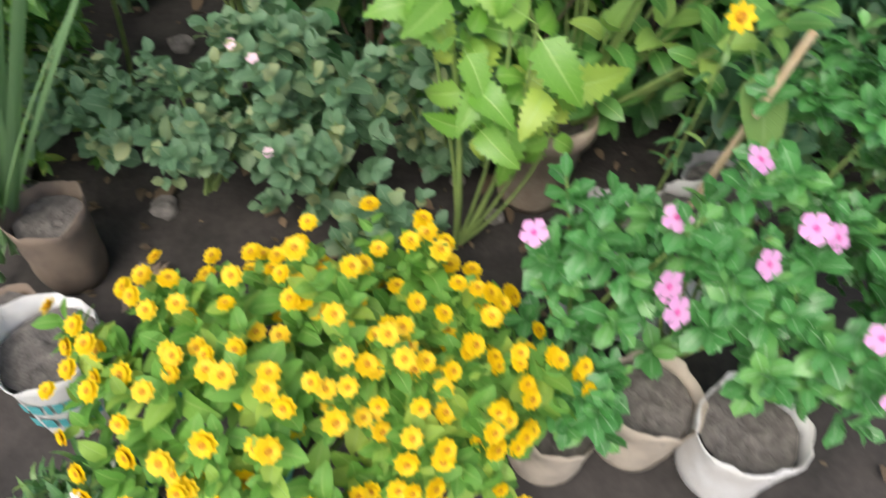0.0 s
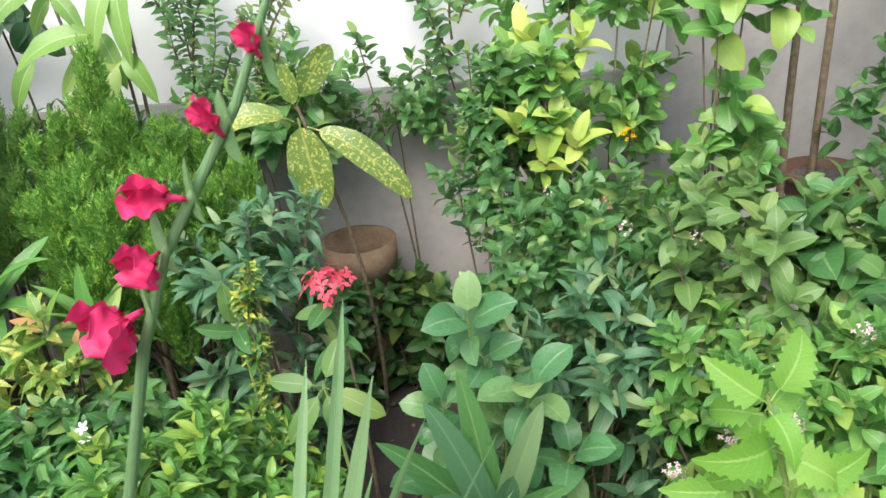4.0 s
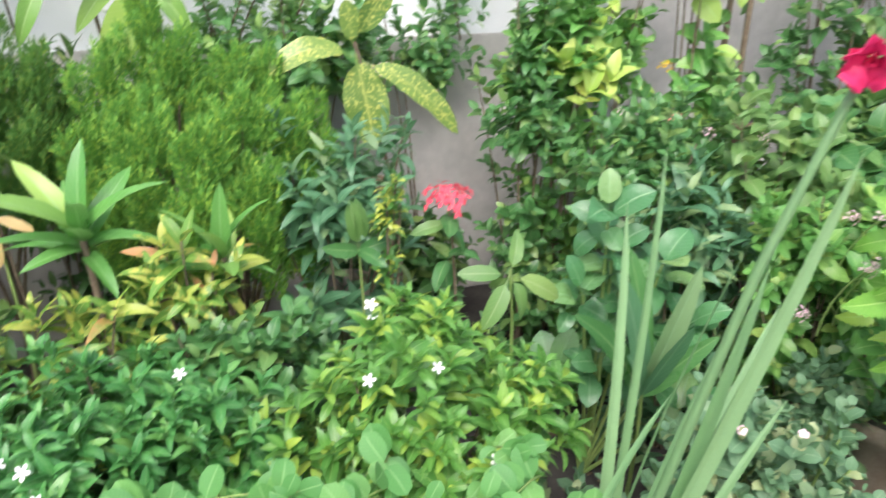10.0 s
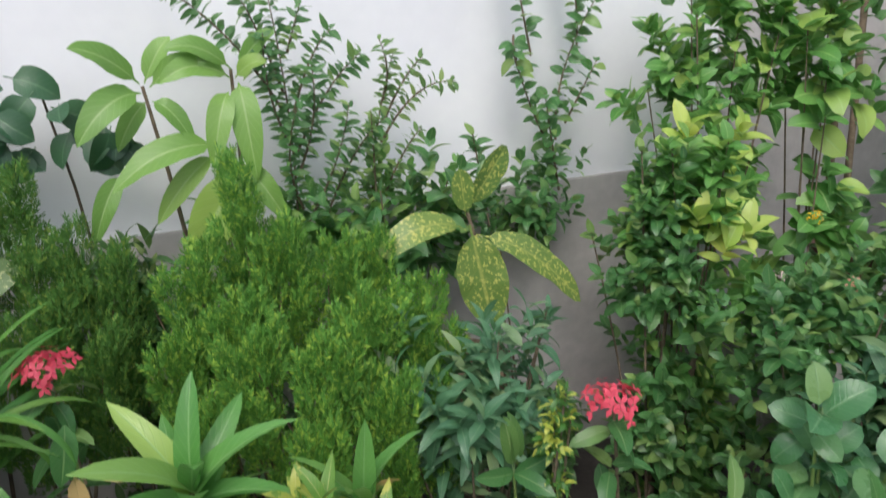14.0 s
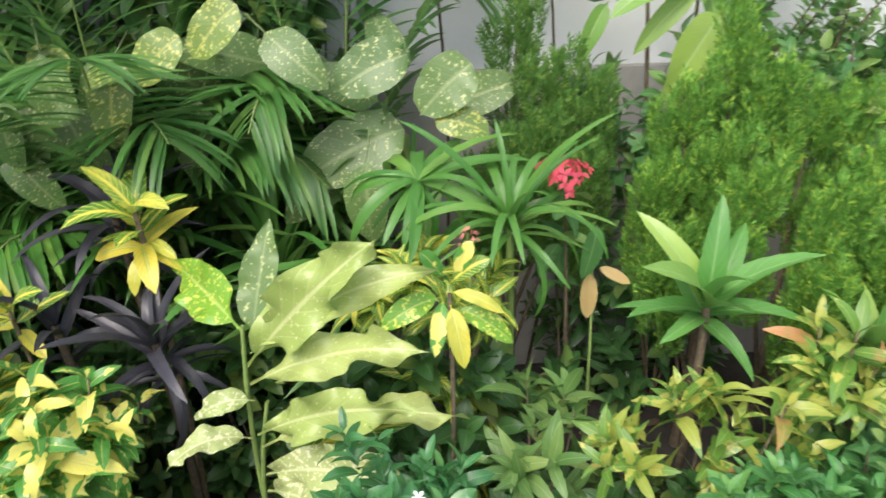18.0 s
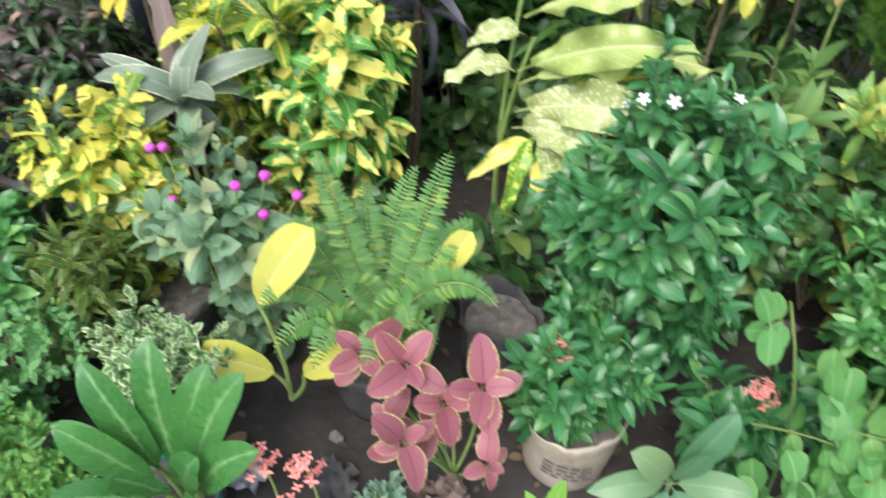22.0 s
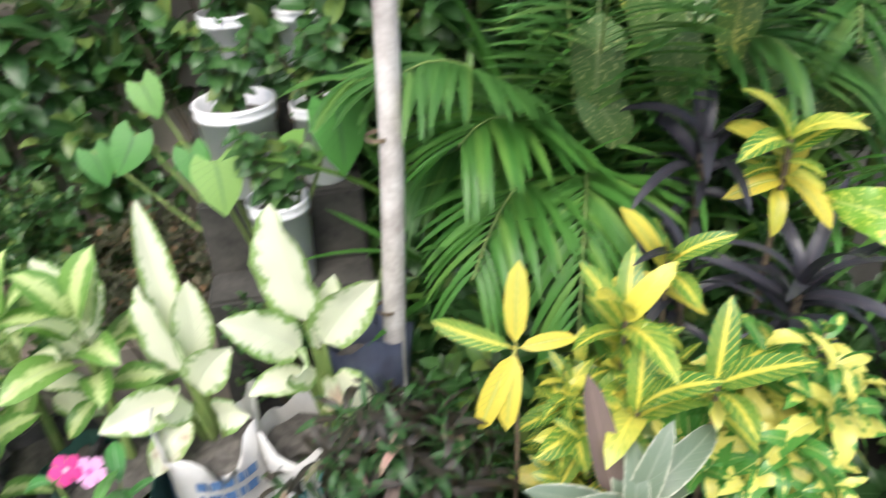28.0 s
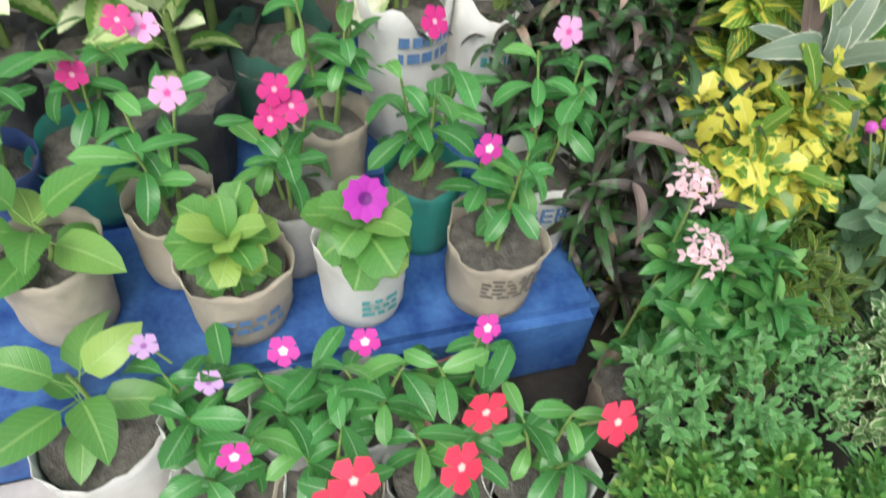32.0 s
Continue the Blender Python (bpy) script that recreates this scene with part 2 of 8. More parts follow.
def leaf_np(L, W, a=0.55, b=0.8, fold=0.25, droop=0.35, nl=7, nw=4, wave=0.0, serr=0.0, stalk=0.0, heart=0.0, seed=0, bend=0.0, twist=0.0):
    """A leaf that grows along +y with its face up: vertices, faces, uv. a, b shape the outline; heart: lobes behind the stalk."""
    g = np.random.default_rng(seed)
    s = np.linspace(0, 1, nl + 1)
    prof = np.power(np.maximum(s, 1e-4), a) * np.power(np.maximum(1 - s, 1e-4), b)
    prof = prof / prof.max()
    prof[0], prof[-1] = max(prof[0], 0.04), 0.02
    if heart:
        prof = np.interp(s, [0, 0.12, 0.3, 0.65, 1], [0.62, 0.92, 1.0, 0.66, 0.02])
    if serr:
        prof[1:-1:2] *= 1 - serr
    ang = droop * 2.0 * s
    dy, dz = np.cos(ang) * L / nl, -np.sin(ang) * L / nl
    y, z = np.r_[0, np.cumsum(dy[:-1])] + stalk, np.r_[0, np.cumsum(dz[:-1])]
    ph = g.uniform(0, 6)
    verts, uvs = [], []
    for i in range(nl + 1):
        for j in range(nw + 1):
            c = 2 * j / nw - 1
            x = c * prof[i] * W / 2
            lift = abs(x) * fold + wave * W * abs(c) * math.sin(ph + s[i] * 16 + (1.5 if c > 0 else 0))
            back = heart * L * abs(c) ** 1.5 * (1 - s[i]) ** 3
            tw = twist * s[i]
            verts.append((x * math.cos(tw) - lift * math.sin(tw) + bend * L * s[i] ** 2, y[i] - back, z[i] + lift * math.cos(tw) + x * math.sin(tw)))
            uvs.append((j / nw, s[i]))
    faces = [(i * (nw + 1) + j, i * (nw + 1) + j + 1, (i + 1) * (nw + 1) + j + 1, (i + 1) * (nw + 1) + j) for i in range(nl) for j in range(nw)]
    if stalk:
        n0, r = len(verts), max(0.0012, 0.02 * W)
        for k, yy in enumerate((0.0, stalk * 0.5, stalk + 0.12 * L)):
            zz = 0.0 if k < 2 else float(np.interp(0.12, s, z)) - r
            for q in range(4):
                verts.append((r * math.cos(q * math.pi / 2), yy, zz + r * math.sin(q * math.pi / 2) - (0.04 * stalk if k == 1 else 0)))
                uvs.append((0.5, 0.1))
        faces += [(n0 + k * 4 + q, n0 + k * 4 + (q + 1) % 4, n0 + k * 4 + 4 + (q + 1) % 4, n0 + k * 4 + 4 + q) for k in range(2) for q in range(4)]
    return np.array(verts), faces, np.array(uvs)


def leaf_mesh(name, material, **kw):
    v, f, u = leaf_np(**kw)
    return mesh_of(name, v, f, u, [material])


def place(p, d, up=(0, 0, 1), s=1.0, spin=0.0):
    """The pose of a leaf at p that grows along d with its face towards up, turned about its length."""
    y = np.array(d, float)
    y /= np.linalg.norm(y) + 1e-9
    z = np.array(up, float)
    x = np.cross(y, z)
    if np.linalg.norm(x) < 1e-3:
        x = np.cross(y, (0.3, 1, 0.1))
    x /= np.linalg.norm(x)
    z = np.cross(x, y)
    if spin:
        x, z = x * math.cos(spin) + z * math.sin(spin), z * math.cos(spin) - x * math.sin(spin)
    m = np.eye(4)
    m[:3, 0], m[:3, 1], m[:3, 2], m[:3, 3] = x * s, y * s, z * s, p
    return m


def joined(name, templates, poses, mats, smooth=True):
    """One mesh of many leaves: each pose takes one of the templates in turn."""
    V, Fc, U, base = [], [], [], 0
    for k, m in enumerate(poses):
        v, f, u = templates[k % len(templates)]
        V.append(v @ m[:3, :3].T + m[:3, 3])
        U.append(u)
        Fc.append(np.array(f) + base)
        base += len(v)
    V, U, Fc = np.concatenate(V), np.concatenate(U), np.concatenate(Fc)
    me = bpy.data.meshes.new(name)
    me.vertices.add(len(V))
    me.vertices.foreach_set("co", V.astype(np.float32).ravel())
    me.loops.add(Fc.size)
    me.loops.foreach_set("vertex_index", Fc.astype(np.int32).ravel())
    me.polygons.add(len(Fc))
    me.polygons.foreach_set("loop_start", np.arange(0, Fc.size, 4, dtype=np.int32))
    me.polygons.foreach_set("use_smooth", np.full(len(Fc), smooth))
    lay = me.uv_layers.new(name="UVMap")
    lay.data.foreach_set("uv", U[Fc.ravel()].astype(np.float32).ravel())
    for m in mats:
        me.materials.append(m)
    me.update(calc_edges=True)
    return me


def tube_np(points, radii, sides=6):
    """A tube along points: vertices, quads and uv."""
    pts = [Vector(p) for p in points]
    V, U = [], []
    for i, p in enumerate(pts):
        d = (pts[min(i + 1, len(pts) - 1)] - pts[max(i - 1, 0)]).normalized()
        x = d.cross(Vector((0.31, 0.9, 0.2))).normalized()
        y = d.cross(x)
        for q in range(sides):
            a = q * 2 * math.pi / sides
            V.append(tuple(p + (x * math.cos(a) + y * math.sin(a)) * radii[i]))
            U.append((q / sides, i / max(1, len(pts) - 1)))
    Fc = [(i * sides + q, i * sides + (q + 1) % sides, (i + 1) * sides + (q + 1) % sides, (i + 1) * sides + q) for i in range(len(pts) - 1) for q in range(sides)]
    return np.array(V), Fc, np.array(U)


def tubes_mesh(name, runs, material, sides=6):
    """Several tubes in one mesh; runs: (points, radii)."""
    return joined(name, [tube_np(p, r, sides) for p, r in runs], [np.eye(4)] * len(runs), [material])


def curve_points(a, b, bow=(0, 0, 0), n=6):
    a, b, w = np.array(a, float), np.array(b, float), np.array(bow, float)
    return [a + (b - a) * k + w * (4 * k * (1 - k)) for k in np.linspace(0, 1, n)]

# ---- the kinds of leaf ----
GREEN = leaf_mat("leaf_green", (0.04, 0.145, 0.04), (0.125, 0.30, 0.095), (0.28, 0.42, 0.17), rough=0.28)
BRIGHT = leaf_mat("leaf_bright_green", (0.08, 0.26, 0.05), (0.20, 0.43, 0.11), (0.4, 0.6, 0.2), glow=0.35)
LIME = leaf_mat("leaf_lime", (0.15, 0.38, 0.04), (0.28, 0.52, 0.10), (0.45, 0.65, 0.2), glow=0.4)
YLIME = leaf_mat("leaf_yellow_lime", (0.34, 0.54, 0.08), (0.62, 0.72, 0.20), (0.55, 0.65, 0.25), glow=0.35)
GLOSSY = leaf_mat("leaf_dark_glossy", (0.022, 0.11, 0.034), (0.07, 0.25, 0.08), (0.14, 0.30, 0.11), rough=0.2, glow=0.2, young=0.4)
DARK = leaf_mat("leaf_dark_green", (0.025, 0.085, 0.022), (0.075, 0.19, 0.05), (0.14, 0.24, 0.10), glow=0.25)
BLUISH = leaf_mat("leaf_blue_green", (0.06, 0.17, 0.085), (0.13, 0.29, 0.145), (0.24, 0.38, 0.22), rough=0.35)
ROSE = leaf_mat("leaf_grey_green", (0.09, 0.20, 0.10), (0.19, 0.33, 0.18), (0.3, 0.4, 0.25), rough=0.5)
VINCA = leaf_mat("leaf_vinca", (0.045, 0.20, 0.045), (0.12, 0.40, 0.105), (0.48, 0.66, 0.42), rough=0.27, young=0.35)
MELAM = leaf_mat("leaf_soft_green", (0.10, 0.30, 0.035), (0.20, 0.43, 0.07), (0.35, 0.5, 0.15), rough=0.6)
THUJA = leaf_mat("thuja_spray", (0.055, 0.20, 0.025), (0.20, 0.44, 0.06), rough=0.6, glow=0.14)
CYPDARK = leaf_mat("thuja_spray_dark", (0.05, 0.16, 0.025), (0.13, 0.30, 0.05), rough=0.6, glow=0.14)
SPOT = leaf_mat("leaf_gold_spotted", (0.12, 0.22, 0.05), (0.21, 0.32, 0.07), (0.5, 0.52, 0.14), "spots", (0.58, 0.58, 0.15), 0.62)
SPOTPALE = leaf_mat("leaf_cream_spotted", (0.08, 0.17, 0.05), (0.17, 0.27, 0.09), (0.35, 0.42, 0.2), "spots", (0.60, 0.64, 0.28), 0.45)
PALECRO = leaf_mat("leaf_pale_croton", (0.34, 0.46, 0.12), (0.52, 0.60, 0.21), (0.76, 0.78, 0.44), "spots", (0.62, 0.67, 0.31), 0.35, rough=0.28)
VEINED = leaf_mat("leaf_gold_veined", (0.07, 0.22, 0.04), (0.20, 0.38, 0.06), (0.82, 0.74, 0.13), "veins", (0.78, 0.70, 0.11), 0.12, rough=0.26)
LIMESPOT = leaf_mat("leaf_lime_spotted", (0.12, 0.34, 0.03), (0.28, 0.50, 0.05), (0.6, 0.66, 0.2), "spots", (0.66, 0.70, 0.12), 0.6, rough=0.3)
GOLD = leaf_mat("leaf_golden", (0.72, 0.58, 0.06), (0.84, 0.73, 0.12), (0.85, 0.77, 0.26), "veins", (0.40, 0.45, 0.06), 0.05, rough=0.3)
MOTTLE = leaf_mat("leaf_yellow_mottled", (0.05, 0.22, 0.04), (0.13, 0.38, 0.07), (0.7, 0.69, 0.24), "mottle", (0.77, 0.72, 0.17), 0.38, rough=0.24)
NARROW = leaf_mat("leaf_narrow_gold", (0.02, 0.08, 0.018), (0.07, 0.16, 0.03), (0.4, 0.4, 0.1), "margin", (0.60, 0.56, 0.10), 0.85, rough=0.3)
PURPLE = leaf_mat("leaf_purple_black", (0.02, 0.022, 0.03), (0.05, 0.05, 0.064), (0.075, 0.045, 0.065), rough=0.33, glow=0.04, young=0.0)
TIDARK = leaf_mat("leaf_bronze", (0.012, 0.014, 0.009), (0.034, 0.027, 0.02), (0.14, 0.08, 0.06), "patch", (0.025, 0.085, 0.02), 0.3, rough=0.4, glow=0.04, old=(0.40, 0.24, 0.20))
GREYLEAF = leaf_mat("leaf_grey_bronze", (0.13, 0.19, 0.13), (0.22, 0.27, 0.19), (0.3, 0.34, 0.26), "margin", (0.5, 0.52, 0.40), 0.86, rough=0.35, glow=0.15)
BROWNLEAF = leaf_mat("leaf_brown_purple", (0.15, 0.11, 0.10), (0.23, 0.17, 0.15), (0.3, 0.22, 0.18), rough=0.45, glow=0.1, young=0.0)
DIEF = leaf_mat("leaf_cream_centred", (0.12, 0.28, 0.05), (0.26, 0.44, 0.10), (0.8, 0.85, 0.6), "centre", (0.82, 0.86, 0.60), 0.75, rough=0.3)
DIEFGREEN = leaf_mat("leaf_green_cream_streak", (0.09, 0.24, 0.04), (0.20, 0.38, 0.08), (0.5, 0.6, 0.3), "centre", (0.55, 0.66, 0.28), 0.36, rough=0.3)
COLEUS = leaf_mat("leaf_coleus", (0.22, 0.055, 0.085), (0.42, 0.15, 0.185), (0.16, 0.03, 0.06), "margin", (0.58, 0.55, 0.20), 0.88, rough=0.45)
WHITEVAR = leaf_mat("leaf_white_edged", (0.08, 0.22, 0.06), (0.16, 0.34, 0.10), (0.3, 0.4, 0.2), "margin", (0.62, 0.70, 0.45), 0.58, rough=0.4)
PALEYEL = leaf_mat("leaf_pale_yellow", (0.66, 0.66, 0.10), (0.78, 0.76, 0.20), (0.8, 0.8, 0.4), rough=0.35)
AGLAO = leaf_mat("leaf_pale_midrib", (0.035, 0.15, 0.035), (0.08, 0.25, 0.06), (0.22, 0.40, 0.17), "centre", (0.15, 0.32, 0.11), 0.05, rough=0.26)
FERN = leaf_mat("leaf_fern", (0.06, 0.19, 0.04), (0.13, 0.31, 0.07), rough=0.5)
PALM = leaf_mat("leaf_palm", (0.05, 0.185, 0.03), (0.13, 0.31, 0.06), rough=0.32, young=0.2)
PALMDK = leaf_mat("leaf_palm_dark", (0.04, 0.14, 0.03), (0.11, 0.26, 0.06), rough=0.32, young=0.2)
YRED = leaf_mat("leaf_yellow_rusty", (0.26, 0.37, 0.06), (0.66, 0.60, 0.13), (0.55, 0.52, 0.2), "patch", (0.12, 0.26, 0.04), 0.36, old=(0.5, 0.25, 0.10))
TAN = leaf_mat("leaf_tan", (0.60, 0.42, 0.18), (0.70, 0.52, 0.24), (0.6, 0.45, 0.2), young=0.0)
COLOC = leaf_mat("leaf_taro", (0.07, 0.26, 0.05), (0.14, 0.38, 0.08), (0.04, 0.09, 0.05), rough=0.45)
PEA = leaf_mat("leaf_soft_round", (0.065, 0.22, 0.05), (0.13, 0.34, 0.09), (0.3, 0.5, 0.2), rough=0.5, young=0.2)
GOMLEAF = leaf_mat("leaf_greyish_green", (0.10, 0.21, 0.11), (0.21, 0.35, 0.20), (0.35, 0.45, 0.3), rough=0.5)
OLIVE = leaf_mat("leaf_olive_green", (0.08, 0.19, 0.045), (0.18, 0.32, 0.09), (0.34, 0.42, 0.2), rough=0.4, young=0.25)
GLADLEAF = leaf_mat("leaf_gladiolus", (0.17, 0.33, 0.14), (0.26, 0.42, 0.20), rough=0.45, young=0.0)
JAS = leaf_mat("leaf_jasmine", (0.035, 0.165, 0.04), (0.115, 0.34, 0.09), (0.25, 0.42, 0.16), rough=0.25, glow=0.28, young=0.4)
STEM = rough_mat("stem_green", (0.16, 0.26, 0.07), (0.25, 0.33, 0.10), 40, 0.6)
BARK = rough_mat("bark", (0.11, 0.08, 0.055), (0.23, 0.18, 0.12), 60, 0.9, 0.7)
BARKDK = rough_mat("bark_dark", (0.05, 0.04, 0.03), (0.12, 0.09, 0.06), 60, 0.9, 0.7)
SOIL = rough_mat("soil", (0.065, 0.06, 0.055), (0.17, 0.155, 0.14), 45, 0.95, 1.0, 0.008)
GROUND = rough_mat("packed_earth", (0.02, 0.018, 0.016), (0.055, 0.048, 0.043), 9, 0.95, 0.9, 0.006)
SACKWHITE = sack_mat("sack_white", (0.82, 0.82, 0.80), (0.68, 0.66, 0.62))
SACKTAN = sack_mat("sack_tan", (0.58, 0.51, 0.41), (0.36, 0.31, 0.25))
SACKOLD = sack_mat("sack_old", (0.26, 0.20, 0.15), (0.14, 0.11, 0.09))
SACKGREY = sack_mat("sack_grey", (0.50, 0.50, 0.50), (0.30, 0.29, 0.28))
SACKBLACK = sack_mat("sack_dark", (0.05, 0.05, 0.055), (0.12, 0.115, 0.11))
SACKTEAL = sack_mat("sack_teal", (0.03, 0.28, 0.24), (0.05, 0.20, 0.18))
SACKBLUE = sack_mat("sack_blue", (0.04, 0.09, 0.30), (0.06, 0.08, 0.18))
INKBLUE = rough_mat("ink_blue", (0.06, 0.14, 0.32), (0.12, 0.22, 0.40), 80, 0.6, 0.1)
INKTEAL = rough_mat("ink_teal", (0.05, 0.30, 0.32), (0.12, 0.40, 0.42), 80, 0.6, 0.1)
INKRED = rough_mat("ink_red", (0.50, 0.10, 0.07), (0.60, 0.2, 0.14), 80, 0.6, 0.1)
INKDARK = rough_mat("ink_dark", (0.10, 0.09, 0.08), (0.2, 0.18, 0.16), 80, 0.6, 0.1)
CLAY = rough_mat("clay_pot_weathered", (0.30, 0.23, 0.17), (0.44, 0.37, 0.29), 18, 0.85, 0.5)
PLASTER = rough_mat("white_plaster", (0.77, 0.78, 0.82), (0.83, 0.84, 0.87), 4, 0.85, 0.25, 0.002)
PLASTERLOW = rough_mat("grey_shaded_plaster", (0.38, 0.365, 0.36), (0.52, 0.50, 0.49), 5, 0.9, 0.35, 0.003)
SLAB = rough_mat("concrete_slab", (0.34, 0.31, 0.30), (0.48, 0.45, 0.43), 10, 0.85, 0.35, 0.002)
BLUEPAINT = rough_mat("blue_paint", (0.012, 0.045, 0.20), (0.07, 0.17, 0.42), 15, 0.35, 0.25, 0.002)
WHITEPLASTIC = rough_mat("white_plastic", (0.76, 0.77, 0.80), (0.86, 0.86, 0.88), 8, 0.4, 0.1)
BRICKRED = rough_mat("red_clay", (0.30, 0.09, 0.05), (0.42, 0.16, 0.10), 20, 0.85, 0.4)
P_YELLOW = petal_mat("petal_yellow", (0.80, 0.49, 0.0), (0.92, 0.68, 0.0), (0.55, 0.22, 0.0), 0.3)
P_PINK = petal_mat("petal_pink", (0.72, 0.30, 0.62), (0.85, 0.46, 0.74), (0.75, 0.10, 0.40), 0.14)
P_MAG = petal_mat("petal_magenta", (0.62, 0.03, 0.34), (0.76, 0.08, 0.46), (0.95, 0.90, 0.92), 0.2)
P_RED = petal_mat("petal_red", (0.80, 0.03, 0.09), (0.88, 0.08, 0.15), (0.95, 0.7, 0.65), 0.1)
P_CRIM = petal_mat("petal_crimson", (0.60, 0.012, 0.20), (0.74, 0.05, 0.30), (0.9, 0.5, 0.6), 0.1)
P_WHITE = petal_mat("petal_white", (0.86, 0.86, 0.84), (0.92, 0.92, 0.9), (0.85, 0.8, 0.5), 0.12)
P_LILAC = petal_mat("petal_lilac", (0.60, 0.34, 0.70), (0.72, 0.48, 0.80), (0.4, 0.15, 0.5), 0.15)
P_VIOLET = petal_mat("petal_violet", (0.40, 0.01, 0.36), (0.52, 0.03, 0.48), (0.16, 0.0, 0.2), 0.25)
P_IXRED = petal_mat("petal_ixora_red", (0.66, 0.05, 0.10), (0.78, 0.12, 0.17))
P_IXPINK = petal_mat("petal_ixora_pink", (0.80, 0.50, 0.58), (0.90, 0.68, 0.72))
P_CORAL = petal_mat("petal_coral", (0.84, 0.24, 0.22), (0.92, 0.40, 0.34))
P_GLAD = petal_mat("petal_gladiolus", (0.62, 0.016, 0.11), (0.78, 0.05, 0.19), (0.4, 0.0, 0.04), 0.1)
P_GOMPH = petal_mat("petal_purple_globe", (0.55, 0.05, 0.46), (0.68, 0.14, 0.58))
CENTRE = rough_mat("flower_centre", (0.40, 0.16, 0.0), (0.6, 0.32, 0.01), 300, 0.9)


# ---- kinds of flower ----
def flower_mesh(name, material, petals, size, a=0.9, b=0.35, wide=0.9, lift=0.12, fold=-0.1, rows=1, centre=0.0):
    """An open flower that faces +z: a ring or two of petals, and a raised disc in the middle."""
    tp, ms = [], []
    for ring in range(rows):
        for k in range(petals):
            tp.append(leaf_np(size / 2 * (1 - 0.18 * ring), size / 2 * wide, a, b, fold, 0.12, 4, 2, seed=k))
            an = 2 * math.pi * (k + 0.5 * ring) / petals
            ms.append(place((0, 0, 0.002 + 0.003 * ring), (math.cos(an), math.sin(an), lift + 0.25 * ring)))
    me = joined(name, tp, ms, [material])
    if centre:
        bm = bmesh.new()
        bm.from_mesh(me)
        made = bmesh.ops.create_uvsphere(bm, u_segments=8, v_segments=5, radius=size * centre)
        for v in made["verts"]:
            v.co.z = v.co.z * 0.55 + 0.004
        for f in {f for v in made["verts"] for f in v.link_faces}:
            f.material_index = 1
        bm.to_mesh(me)
        bm.free()
        me.materials.append(CENTRE)
    return me


F_MELAM = [flower_mesh("yellow_flower", P_YELLOW, 9, 0.034, 0.6, 0.3, 0.55, 0.15, centre=0.16, rows=2)]
F_STAR = [flower_mesh("yellow_star_flower", P_YELLOW, 8, 0.05, 0.6, 0.5, 0.5, 0.25, centre=0.12)]


def vinca_flower(name, m, size=0.045):
    return flower_mesh(name, m, 5, size, 1.0, 0.28, 0.84, 0.1)


F_PINK, F_MAG, F_RED, F_CRIM = vinca_flower("pink_vinca", P_PINK, 0.048), vinca_flower("magenta_vinca", P_MAG), vinca_flower("red_vinca", P_RED, 0.068), vinca_flower("crimson_vinca", P_CRIM, 0.048)
F_WHITE, F_LILAC = flower_mesh("white_flower", P_WHITE, 5, 0.024, 0.8, 0.4, 0.5, 0.15), vinca_flower("lilac_vinca", P_LILAC, 0.04)
F_PETUNIA = flower_mesh("petunia", P_VIOLET, 10, 0.066, 0.7, 0.15, 0.62, 0.22)


def ixora_head(name, m, size=0.09, n=46, tall=0.45, big=1.0):
    """A dome of small four-petalled florets on thin tubes."""
    floret = [leaf_np(size * 0.13 * big, size * 0.07 * big, 0.6, 0.5, 0.1, 0.1, 2, 2, seed=s) for s in range(2)]
    pos = []
    g = np.random.default_rng(3)
    for k in range(n):
        th, r = k * 2.4 + g.normal(0, 0.25), math.sqrt((k + 0.5) / n) * g.uniform(0.88, 1.12)
        c = np.array((r * math.cos(th) * size / 2, r * math.sin(th) * size / 2, size * tall * (1 - r * r) * g.uniform(0.5, 1.3) + g.normal(0, size * 0.045)))
        up = np.array((c[0], c[1], size * 0.35)) + g.normal(0, size * 0.12, 3)
        for q in range(4):
            side = np.cross(up, (math.cos(q * 1.57 + k), math.sin(q * 1.57 + k), 0.2))
            pos.append(place(c, side + up * g.uniform(-0.2, 0.25), up, g.uniform(0.75, 1.15)))
    return joined(name, floret, pos, [m])


H_RED, H_PINK, H_CORAL = ixora_head("ixora_head", P_IXRED, 0.112, 34, 0.16, 1.45), ixora_head("pink_ixora_head", P_IXPINK, 0.062, 17, 0.28, 2.0), ixora_head("coral_ixora_head", P_CORAL, 0.05, 15, 0.3, 1.9)


# ---- kinds of plant ----
def unit(v):
    v = np.array(v, float)
    return v / (np.linalg.norm(v) + 1e-9)


def shoot(tip, axis, n, length, spread, g, size=1.0, pairs=True):
    """Leaf poses round the end of one shoot; the youngest stand up, the oldest lie out."""
    axis = unit(axis)
    e1 = unit(np.cross(axis, (0.2, 0.9, 0.3)))
    e2 = np.cross(axis, e1)
    out, a0 = [], g.uniform(0, 6.3)
    for i in range(n):
        k = (i + 0.5) / n
        an = a0 + (i * math.pi + (i // 2) * math.pi / 2 if pairs else i * 2.4) + g.normal(0, 0.2)
        lean = spread * (0.25 + 0.75 * k) + g.normal(0, 0.12)
        d = axis * math.cos(lean) + (e1 * math.cos(an) + e2 * math.sin(an)) * math.sin(lean)
        out.append(place(np.array(tip) - axis * length * k, d, axis + np.array((0, 0, 0.6)), size * (0.65 + 0.45 * k) * g.uniform(0.8, 1.15), g.normal(0, 0.25)))
    return out


